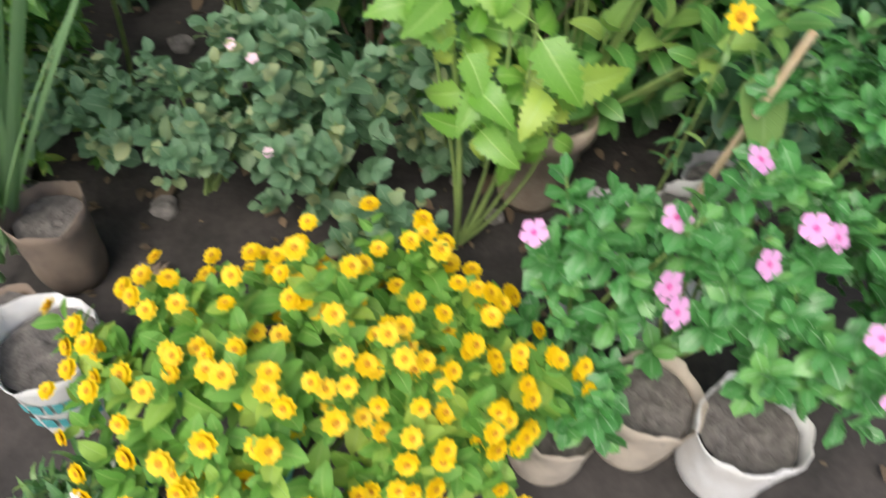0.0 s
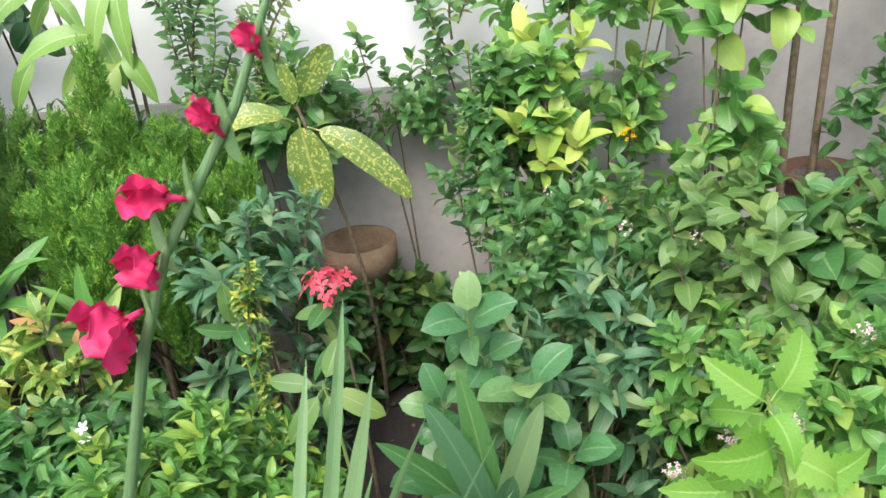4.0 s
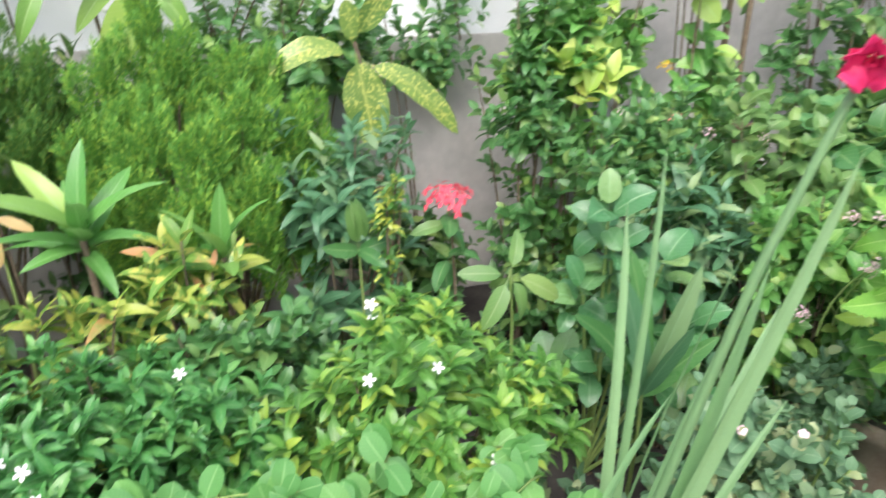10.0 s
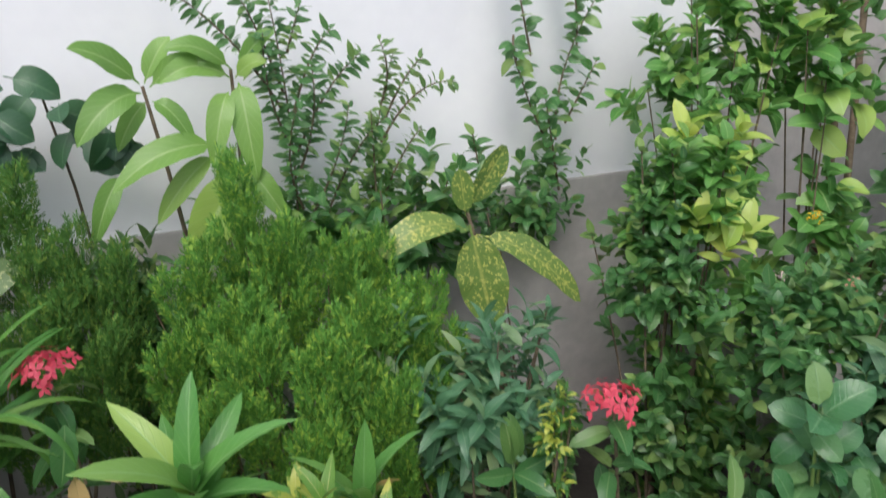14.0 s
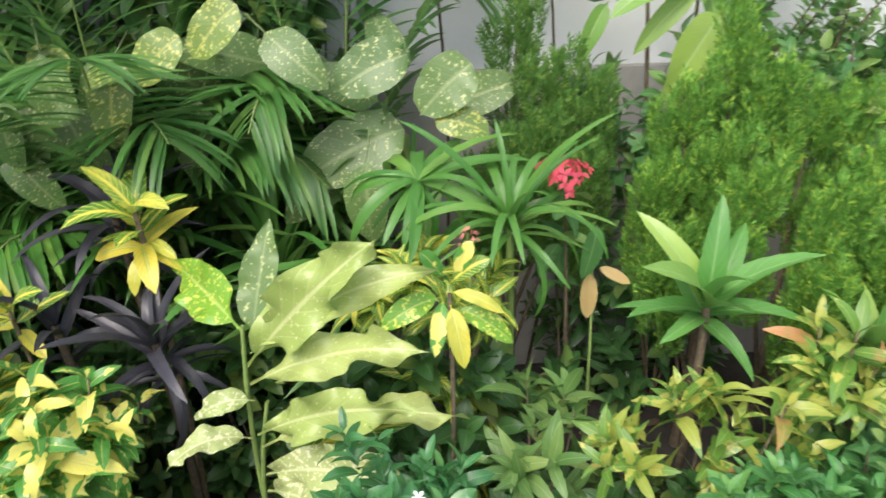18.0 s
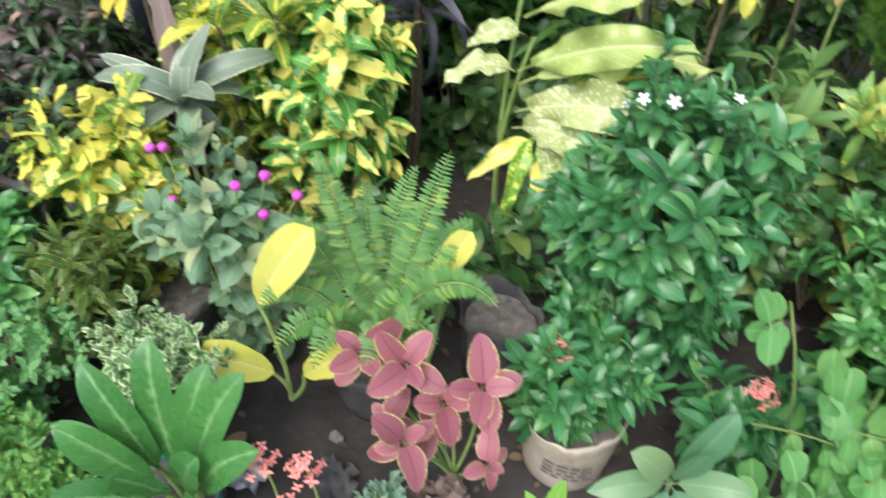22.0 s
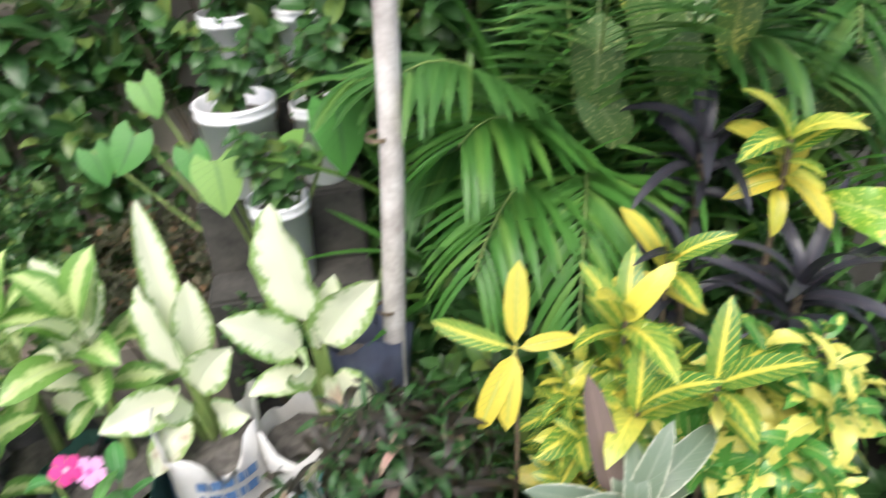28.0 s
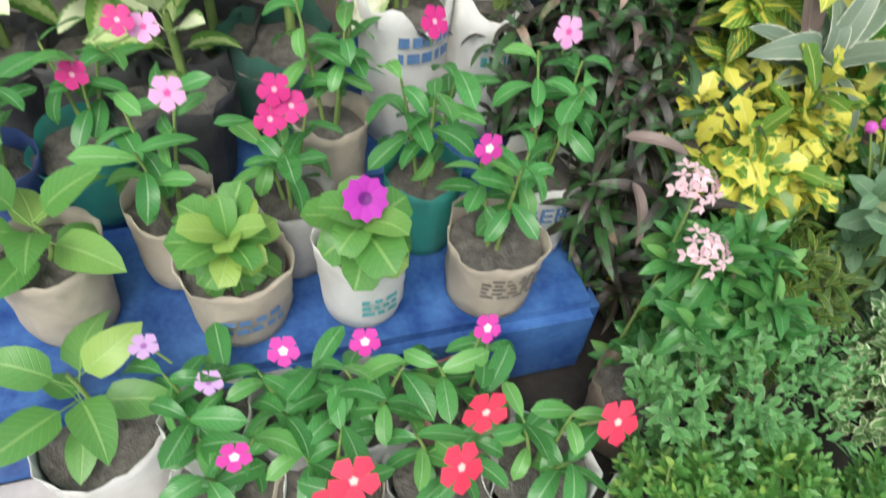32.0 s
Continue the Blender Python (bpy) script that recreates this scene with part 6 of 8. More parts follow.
STRAP = leafset("leaf", PALM, 3, L=0.55, W=0.026, a=0.25, b=0.45, fold=0.3, droop=0.5, nl=10)
for k, (x, y, z, n) in enumerate([(-3.2, 2.5, 0.55, 30), (-2.45, 2.48, 0.6, 34), (-2.7, 2.55, 0.75, 26), (-2.15, 2.45, 0.5, 22), (-3.05, 2.58, 0.8, 22)]):
    sc = thing("strap_leaved_clump", (x, y, 0.05), "clump of long arching bright green strap leaves", "foliage plant", "strap-leaved clumps")
    stalk(sc, (x, y, z), 0.012, 0.01)
    rosette(sc, (x, y, z), STRAP, n, (0.1, 0.95), (0, -0.1, 1), 520 + k, (0.7, 1.1), 0.1)
BIGSPOT = leafset("leaf", SPOTPALE, 3, L=0.26, W=0.14, a=0.4, b=0.6, fold=0.12, droop=0.35, stalk=0.1)
SPOTTED = [(SPOTPALE, (-2.122, 2.48, 0.955), (-2.365, 2.45, 0.845), 0.15), (SPOTPALE, (-1.973, 2.4, 1.12), (-2.085, 2.38, 1.02), 0.12), (SPOTPALE, (-2.108, 2.46, 1.13), (-2.265, 2.44, 1.06), 0.12), (SPOT, (-2.056, 2.38, 1.01), (-1.94, 2.36, 0.975), 0.075), (SPOT, (-2.57, 2.4, 1.195), (-2.67, 2.38, 1.105), 0.09), (SPOT, (-2.70, 2.36, 1.165), (-2.722, 2.33, 0.985), 0.09), (SPOTPALE, (-2.93, 2.44, 1.05), (-2.925, 2.4, 0.9), 0.08), (SPOT, (-2.84, 2.44, 1.18), (-2.87, 2.42, 1.07), 0.09), (SPOT, (-2.45, 2.42, 1.25), (-2.55, 2.4, 1.15), 0.09)]
bs = thing("spotted_dieffenbachia", (-2.15, 2.62, 0.0), "dieffenbachia with broad cream-spotted leaves", "foliage plant")
stalk(bs, (-2.12, 2.6, 0.9), 0.014, 0.01)
for p, d, s in [((-2.14, 2.58, 0.92), (-0.8, -0.4, -0.35), 1.0), ((-2.12, 2.6, 0.95), (-0.6, -0.2, 0.45), 0.8), ((-2.08, 2.6, 0.95), (0.6, -0.3, 0.3), 0.75), ((-2.12, 2.6, 0.97), (-0.2, 0.1, 1), 0.7), ((-2.2, 2.6, 0.98), (-1, -0.1, 0.6), 0.9), ((-2.5, 2.62, 0.95), (-0.5, -0.2, 0.5), 0.8), ((-2.6, 2.6, 0.85), (-0.6, -0.4, -0.5), 0.8), ((-2.35, 2.6, 1.05), (-0.5, -0.3, 0.3), 0.9), ((-2.55, 2.5, 1.1), (-0.2, -0.4, -0.6), 0.7), ((-2.7, 2.5, 1.2), (-0.3, -0.4, -0.5), 0.7), ((-2.45, 2.5, 1.22), (0.4, -0.4, -0.3), 0.7), ((-2.8, 2.45, 1.05), (0.2, -0.4, -0.7), 0.75), ((-2.86, 2.42, 1.24), (0.1, -0.3, -1), 0.75), ((-2.94, 2.4, 1.16), (-0.1, -0.3, -1), 0.7), ((-2.85, 2.4, 1.14), (0.3, -0.3, -0.9), 0.75), ((-3.0, 2.42, 1.02), (0.4, -0.3, -0.6), 0.65), ((-2.2, 2.42, 0.98), (-0.1, -0.4, -0.9), 0.75)]:
    lone_leaf(bs, BIGSPOT[1], p, d, (0, -0.8, 0.6), s)
for k, (m, b0, tip, w) in enumerate(SPOTTED):
    arc_leaf(bs, m, b0, tip, w, 0.08, (0.1, -0.85, 0.55), 0.42, 0.5, 0.12, 0.03, nl=14, seed=340 + k)
rb = thing("red_tipped_plant", (-2.0, 2.1, 0.1), "stem with a small rusty red flower bud", "flowering plant")
stalk(rb, (-2.015, 2.076, 0.88), 0.004, 0.003)
part("flower_head", ixora_head("bud_head", P_CORAL, 0.05, 20), rb, Matrix(facing(np.array((-2.015, 2.076, 0.87)) - np.array(rb.location), (0, -0.5, 1))))

lc = thing("large_croton", (-2.42, 1.97, 0.05), "large croton with long wavy pale lime leaves", "shrub")
for c, bw in (((-2.425, 1.95, 0.78), (-0.02, 0, 0)), ((-2.40, 1.94, 0.62), (-0.03, 0, 0)), ((-2.37, 1.9, 0.44), (0.01, 0, 0))):
    stalk(lc, c, 0.007, 0.004, STEM, bow=bw)
CROVAR = leaf_mat("leaf_pale_blotched", (0.36, 0.46, 0.16), (0.50, 0.57, 0.24), (0.80, 0.82, 0.52), "spots", (0.78, 0.78, 0.50), 0.62, rough=0.32)
for k, (m, b0, tip, w, lf, fc, wv) in enumerate([
    (PALECRO, (-2.425, 1.945, 0.70), (-2.18, 1.87, 0.975), 0.115, 0.06, (0.3, -0.75, 0.6), 0.10),
    (PALECRO, (-2.42, 1.95, 0.72), (-2.08, 1.90, 0.90), 0.08, 0.12, (0.1, -0.7, 0.75), 0.14),
    (PALECRO, (-2.425, 1.94, 0.66), (-2.10, 1.84, 0.78), 0.085, 0.12, (0.1, -0.7, 0.75), 0.14),
    (PALECRO, (-2.425, 1.93, 0.55), (-2.12, 1.81, 0.68), 0.09, 0.12, (0.1, -0.75, 0.7), 0.12),
    (PALECRO, (-2.42, 1.93, 0.52), (-2.03, 1.88, 0.60), 0.08, 0.15, (0, -0.65, 0.75), 0.13),
    (CROVAR, (-2.42, 1.92, 0.46), (-2.10, 1.78, 0.50), 0.105, 0.18, (0.1, -0.7, 0.7), 0.11),
    (CROVAR, (-2.42, 1.92, 0.42), (-2.20, 1.77, 0.42), 0.09, 0.2, (0.1, -0.8, 0.6), 0.10),
    (CROVAR, (-2.43, 1.91, 0.56), (-2.575, 1.85, 0.545), 0.06, 0.26, (-0.2, -0.6, 0.75), 0.05),
    (LIMESPOT, (-2.435, 1.97, 0.76), (-2.60, 2.19, 0.785), 0.11, 0.06, (-0.1, -0.75, 0.65), 0.04),
    (SPOTPALE, (-2.415, 1.96, 0.74), (-2.375, 2.07, 0.93), 0.08, 0.02, (-0.4, -0.9, 0.2), 0.03),
    (CROVAR, (-2.42, 1.93, 0.63), (-2.53, 1.92, 0.60), 0.05, 0.22, (-0.2, -0.6, 0.75), 0.05),
    (VEINED, (-2.36, 1.90, 0.52), (-2.13, 1.93, 0.56), 0.06, 0.08, (0, -0.8, 0.6), 0.05),
    (MOTTLE, (-2.37, 1.89, 0.42), (-2.51, 1.83, 0.34), 0.045, 0.12, (0, -0.6, 0.8), 0.05),
    (MOTTLE, (-2.36, 1.88, 0.42), (-2.35, 1.80, 0.26), 0.05, 0.14, (0, -0.9, 0.4), 0.04),
    (MOTTLE, (-2.36, 1.88, 0.43), (-2.25, 1.80, 0.31), 0.05, 0.16, (0.1, -0.9, 0.5), 0.04),
    (CROVAR, (-2.37, 1.88, 0.44), (-2.31, 1.79, 0.30), 0.05, 0.14, (0.1, -0.9, 0.5), 0.05),
    (LIMESPOT, (-2.38, 1.89, 0.43), (-2.43, 1.79, 0.27), 0.045, 0.14, (-0.1, -0.9, 0.5), 0.05),
    (MOTTLE, (-2.35, 1.89, 0.45), (-2.20, 1.83, 0.38), 0.05, 0.16, (0.1, -0.8, 0.6), 0.05)]):
    arc_leaf(lc, m, b0, tip, w * 0.92, lf, fc, 0.62, 1.0, 0.26, wv * 2.5, nl=34, nw=8, seed=900 + k, stalk=0.1, roll=(0.5, -0.35, 0.15, -0.6)[k % 4])
lm = thing("lime_croton", (-2.07, 1.98, 0.05), "croton with broad lime and gold blotched leaves", "shrub")
stalk(lm, (-2.06, 1.94, 0.83), 0.006, 0.004, BARK)
for k, (m, b0, tip, w) in enumerate([(LIMESPOT, (-2.075, 1.93, 0.83), (-2.18, 1.9, 0.79), 0.06), (GOLD, (-2.06, 1.93, 0.84), (-1.97, 1.9, 0.81), 0.032), (GOLD, (-2.06, 1.92, 0.82), (-2.04, 1.87, 0.72), 0.05), (VEINED, (-2.06, 1.94, 0.85), (-1.99, 1.93, 0.90), 0.04), (MOTTLE, (-2.07, 1.94, 0.86), (-2.11, 1.93, 0.92), 0.04), (MOTTLE, (-2.05, 1.94, 0.86), (-2.02, 1.94, 0.93), 0.04), (MOTTLE, (-2.07, 1.94, 0.82), (-2.09, 1.88, 0.74), 0.04), (LIMESPOT, (-2.05, 1.94, 0.80), (-1.95, 1.91, 0.74), 0.05)]):
    arc_leaf(lm, m, b0, tip, w * 0.75, 0.12, (0, -0.75, 0.7), 0.55, 0.6, 0.2, 0.06, nl=12, seed=930 + k, stalk=0.1)

cy = thing("golden_croton", (-2.66, 2.23, 0.05), "croton with golden and green veined leaves", "shrub")
CROY = leafset("leaf", VEINED, 4, L=0.15, W=0.046, a=0.5, b=0.6, fold=0.2, droop=0.5)
CROGO = leafset("leaf", GOLD, 3, L=0.13, W=0.042, a=0.5, b=0.6, fold=0.2, droop=0.5)
stalk(cy, (-2.66, 2.2, 0.9), 0.008, 0.006, BARK)
rosette(cy, (-2.66, 2.2, 0.9), CROY, 11, (0.2, 1.4), (0, -0.2, 1), 31, (0.8, 1.1), 0.08)
rosette(cy, (-2.66, 2.2, 0.83), CROGO, 6, (1.2, 1.7), (0, -0.4, 1), 32, (0.8, 1.1), 0.03)

CORD = leafset("leaf", PURPLE, 3, L=0.27, W=0.03, a=0.25, b=0.55, fold=0.35, droop=0.85, nl=10)
for p, n, s in (((-2.645, 2.11, 0.65), 28, 0.95), ((-2.75, 2.32, 0.84), 20, 1.0), ((-2.85, 2.15, 0.68), 14, 0.9)):
    co = thing("purple_cordyline", (p[0], p[1] + 0.03, 0.05), "cordyline with dark purple strap leaves", "foliage plant", "cordylines")
    stalk(co, p, 0.01, 0.009, BARKDK)
    rosette(co, p, CORD, n, (0.15, 1.5), (0, -0.15, 1), n, (0.75 * s, 1.05 * s), 0.12)

for k, (p, r, n, tpl, m, lab) in enumerate([
    ((-2.78, 1.92, 0.52), (0.16, 0.12, 0.18), 32, leaves(L=0.105, W=0.036, a=0.55, b=0.75, fold=0.25, droop=0.7, nl=7, nw=4), MOTTLE, "croton bush mottled yellow and green"),
    ((-3.02, 2.02, 0.5), (0.12, 0.08, 0.12), 18, leaves(L=0.1, W=0.036, a=0.55, b=0.6, fold=0.2, droop=0.5, nl=5, nw=4), VEINED, "croton bush with yellow-veined leaves"),
    ((-3.24, 1.74, 0.38), (0.13, 0.1, 0.17), 38, leaves(L=0.092, W=0.042, a=0.9, b=0.35, fold=0.2, droop=0.4, nl=7, nw=4, serr=0.3), leaf_mat("leaf_oak_gold", (0.62, 0.58, 0.07), (0.84, 0.78, 0.14), (0.8, 0.75, 0.3), "patch", (0.12, 0.25, 0.03), 0.3), "croton bush with golden oak-shaped leaves"),
    ((-2.1, 2.1, 0.72), (0.14, 0.1, 0.12), 28, T_LANCE, VEINED, "small croton with golden blotched leaves"),
    ((-3.25, 1.55, 0.28), (0.13, 0.1, 0.1), 60, T_NARROW, NARROW, "low croton with very narrow gold-edged leaves"),
    ((-3.39, 1.98, 0.44), (0.18, 0.16, 0.19), 100, leaves(L=0.09, W=0.017, a=0.5, b=0.6, fold=0.25, droop=1.0, nl=7, nw=2), TIDARK, "bronze-dark twisted croton bush"),
    ((-3.35, 1.75, 0.35), (0.14, 0.12, 0.16), 50, leaves(L=0.13, W=0.019, a=0.4, b=0.6, fold=0.3, droop=1.1, nl=7, nw=2), TIDARK, "dark dry twisted croton with curling leaves"),
    ((-2.17, 1.6, 0.5), (0.18, 0.17, 0.25), 150, T_IXO, GLOSSY, "dense dwarf ixora with dark glossy leaves"),
    ((-2.29, 1.40, 0.285), (0.11, 0.09, 0.09), 40, T_IXO, GLOSSY, "young ixora with dark glossy leaves and an orange flower"),
    ((-1.98, 1.38, 0.22), (0.1, 0.08, 0.1), 24, T_IXO, GLOSSY, "young ixora with dark glossy leaves and a coral flower"),
    ((-1.93, 1.75, 0.3), (0.1, 0.1, 0.14), 30, T_MID, DARK, "dark small shrub between the jasmines"),
    ((-3.36, 1.42, 0.26), (0.17, 0.13, 0.11), 130, T_BOX, leaf_mat("leaf_white_speckled", (0.09, 0.28, 0.08), (0.20, 0.46, 0.16), None, "margin", (0.42, 0.58, 0.28), 0.84), "low mound of tiny white-edged leaves"),
    ((-3.04, 1.4, 0.24), (0.13, 0.1, 0.09), 90, T_SMALL, WHITEVAR, "low mound of tiny cream-variegated leaves"),
    ((-3.36, 1.54, 0.31), (0.1, 0.1, 0.13), 46, T_IXO, JAS, "ixora with pale pink flower heads"),
]):
    sh = bush("ixora_shrub" if "ixora" in lab else "croton" if "croton" in lab else "low_shrub", (p[0], p[1], 0.05), p, r, n, 8, tpl, m, lab, "shrub", 1.25 if k else 1.5, 0.05 if k else 0.09, BARK, 220 + k, inner=0.35, each=260 if k in (0, 1, 2, 3, 6) else 0, pairs=k > 2)
    if k == 7:
        bloom(sh, F_WHITE, 4, k, rise=0.02)
DRY = leafset("dry_leaf", BROWNLEAF, 3, L=0.1, W=0.018, a=0.4, b=0.5, fold=0.6, droop=1.3, nl=8)
dc = thing("dry_croton", (-3.33, 1.82, 0.05), "croton twigs with curled pinkish brown dry leaves", "shrub")
gd = np.random.default_rng(61)
for k in range(16):
    c = (-3.36 + gd.uniform(-0.16, 0.16), 1.80 + gd.uniform(-0.14, 0.14), 0.34 + gd.uniform(-0.05, 0.22))
    if k % 4 == 0:
        stalk(dc, c, 0.005, 0.003, BARKDK)
    lone_leaf(dc, DRY[k % 3], c, (gd.normal(0, 0.6), -0.5, gd.uniform(-0.6, 0.5)), (0, -0.6, 0.8), gd.uniform(0.7, 1.1))
for p, me in (((-2.335, 1.40, 0.35), H_CORAL), ((-1.998, 1.35, 0.335), H_CORAL), ((-2.785, 1.144, 0.37), H_CORAL), ((-2.72, 1.14, 0.36), H_CORAL), ((-2.74, 1.10, 0.31), H_CORAL), ((-3.449, 1.57, 0.54), H_PINK), ((-3.437, 1.514, 0.47), H_PINK)):
    ix = thing("ixora_flower", (p[0], p[1] + 0.02, 0.1), "cluster of small starry ixora flowers on a stem", "flower", "ixora heads")
    stalk(ix, p, 0.003, 0.002, STEM)
    part("flower_head", me, ix, Matrix(facing(np.array(p) - np.array(ix.location) - np.array((0, 0, 0.01)), (0, -0.5, 0.9))))

for k, (p, n) in enumerate([((-3.008, 2.03, 0.70), 10), ((-2.905, 2.11, 0.745), 7), ((-3.02, 1.93, 0.6), 7), ((-2.9, 1.92, 0.64), 7)]):
    ob = thing("veined_croton", (p[0], p[1] + 0.03, 0.05), "croton rosette of green leaves with bold yellow veins", "shrub", "veined crotons")
    stalk(ob, p, 0.006, 0.004, BARK)
    rosette(ob, p, CROY if k != 1 else CROY + CROGO, n, (0.25, 1.4), (0.1 * (k - 1), -0.25, 1), 450 + k, (0.85, 1.2), 0.06)

# fern
fe = thing("sword_fern", (-2.66, 1.5, 0.1), "sword fern with upright ladder-like fronds", "fern")
PINNA = [leaf_np(L=0.03, W=0.0085, a=0.25, b=0.5, fold=0.1, droop=0.25, nl=3, nw=2, seed=s) for s in range(2)]
g2 = np.random.default_rng(14)
for k, (e, lf) in enumerate([((-2.75, 1.5, 0.65), 0.02), ((-2.545, 1.5, 0.66), 0.03), ((-2.68, 1.54, 0.56), 0.02), ((-2.45, 1.43, 0.40), 0.12), ((-2.85, 1.42, 0.36), 0.12), ((-2.55, 1.38, 0.34), 0.09), ((-2.83, 1.4, 0.27), 0.1), ((-2.66, 1.33, 0.33), 0.1), ((-2.75, 1.35, 0.30), 0.1), ((-2.59, 1.35, 0.42), 0.1), ((-2.6, 1.6, 0.55), 0.05), ((-2.5, 1.52, 0.5), 0.09), ((-2.8, 1.5, 0.5), 0.07), ((-2.7, 1.4, 0.45), 0.08)]):
    pts = curve_points((0.012 * math.cos(k), 0.012 * math.sin(k), 0.06), np.array(e) - np.array(fe.location), (0.012 * math.sin(3 * k), 0, lf), 14)
    fr = part("frond", tubes_mesh("rib", [(pts, np.linspace(0.0025, 0.001, 14))], STEM, 4), fe)
    ln = sum(float(np.linalg.norm(pts[i + 1] - pts[i])) for i in range(13))
    pos, cnt = [], max(16, int(ln / 0.0115))
    for i in range(cnt):
        t = 0.14 + 0.85 * i / cnt
        q = min(12, int(t * 13))
        p = pts[q] + (pts[q + 1] - pts[q]) * (t * 13 - q)
        d = unit(pts[q + 1] - pts[q])
        sd2 = unit(np.cross(d, (0, -0.8, 0.5)))
        for sgn in (-1, 1):
            pos.append(place(p, sd2 * sgn + d * 0.25 + g2.normal(0, 0.06, 3), (0, -0.6, 0.8), (1.1 * math.sin(math.pi * (0.16 + 0.8 * t)) + 0.12) * g2.uniform(0.9, 1.08)))
    part("frond_blade", joined("frond_blade", PINNA, pos, [FERN]), fr)
bag((-2.66, 1.52, 0.0), 0.085, 0.14, SACKBLACK, "black plastic nursery bag holding a fern", 30)

# coleus
COL = leafset("leaf", COLEUS, 3, L=0.077, W=0.053, a=0.42, b=0.55, fold=0.1, droop=0.35, nl=19, serr=0.09, stalk=0.01)
cl = thing("coleus", (-2.5, 1.32, 0.03), "coleus with pinkish red leaves edged in yellow-green", "foliage plant")
for k, (p, n, s) in enumerate([((-2.592, 1.328, 0.36), 10, 1.0), ((-2.469, 1.302, 0.35), 9, 1.0), ((-2.588, 1.225, 0.30), 8, 0.9), ((-2.53, 1.3, 0.30), 8, 0.9), ((-2.67, 1.36, 0.34), 8, 0.95), ((-2.45, 1.23, 0.24), 5, 0.7), ((-2.55, 1.3, 0.22), 5, 0.8), ((-2.62, 1.3, 0.24), 5, 0.8)]):
    stalk(cl, p, 0.004, 0.003)
    rosette(cl, p, COL, n, (0.75, 1.4), (0, -0.55, 0.85), 400 + k, (0.6 * s, 1.15 * s), 0.035, turn=1.6, face=(0, -0.6, 0.8))

bush("seedling_mat", (-2.52, 1.24, 0.02), (-2.52, 1.24, 0.06), (0.07, 0.05, 0.04), 40, 6, T_SMALL, BROWNLEAF, "mat of small brownish pink seedlings under the coleus", "seedlings", 1.2, 0.02, STEM, 262)
bush("succulent", (-2.62, 1.22, 0.02), (-2.62, 1.22, 0.1), (0.035, 0.035, 0.07), 16, 7, leaves(L=0.03, W=0.014, a=0.6, b=0.4, fold=0.2, droop=0.2, nl=3, nw=2), leaf_mat("leaf_succulent", (0.14, 0.27, 0.19), (0.25, 0.40, 0.29), None, rough=0.5), "small grey-green succulent with stubby leaves", "succulent", 1.0, 0.03, STEM, 263)
bag((-2.42, 1.60, 0.0), 0.075, 0.2, SACKBLACK, "tall black plastic nursery bag behind the coleus", 38, crumple=0.14)

# pale yellow arum-like leaves
py = thing("yellow_leaved_plant", (-2.8, 1.4, 0.1), "plant with large clear yellow leaves on stalks", "foliage plant")
for k, (b0, tip, w, foot) in enumerate([((-2.86, 1.45, 0.34), (-2.745, 1.43, 0.55), 0.075, (-2.82, 1.42)), ((-2.845, 1.42, 0.18), (-2.975, 1.41, 0.24), 0.075, (-2.82, 1.42)), ((-2.79, 1.42, 0.18), (-2.675, 1.41, 0.285), 0.06, (-2.82, 1.42)), ((-2.55, 1.52, 0.37), (-2.50, 1.5, 0.5), 0.05, (-2.57, 1.5))] ):
    stalk(py, b0, 0.005, 0.004, start=(foot[0] + 2.8, foot[1] - 1.4, 0.0))
    arc_leaf(py, PALEYEL, b0, tip, w, 0.1, (0, -0.75, 0.65), 0.6, 0.42, 0.25, 0.04, nl=12, seed=40 + k)

# globe amaranth
ga = bush("globe_amaranth", (-2.95, 1.6, 0.05), (-2.95, 1.6, 0.4), (0.14, 0.1, 0.15), 40, 6, leaves(L=0.06, W=0.033, a=0.5, b=0.5, nl=4, nw=2), GOMLEAF, "globe amaranth with purple button flowers and grey-green leaves", "flowering plant", 1.3, 0.08, STEM, 260)
bm = bmesh.new()
bmesh.ops.create_icosphere(bm, subdivisions=2, radius=0.0098)
for v in bm.verts:
    v.co *= 1 + 0.12 * noise.noise(v.co * 400)
GOM = bpy.data.meshes.new("globe_flower")
bm.to_mesh(GOM)
bm.free()
GOM.materials.append(P_GOMPH)
for p in ((-3.085, 1.662, 0.5), (-3.06, 1.66, 0.505), (-2.98, 1.63, 0.51), (-2.845, 1.542, 0.553), (-2.86, 1.55, 0.46), (-2.95, 1.6, 0.44), (-3.0, 1.64, 0.49), (-2.9, 1.55, 0.52), (-3.03, 1.58, 0.45), (-2.8, 1.56, 0.5)):
    part("flower", GOM, ga, Matrix.Translation(np.array(p) - np.array(ga.location)))
    part("stalk", tubes_mesh("stalk", [(curve_points((0.3 * (p[0] + 2.95), 0, 0.15), np.array(p) - np.array(ga.location), (0, 0, 0.02), 5), [0.002] * 5)], STEM, 5), ga)

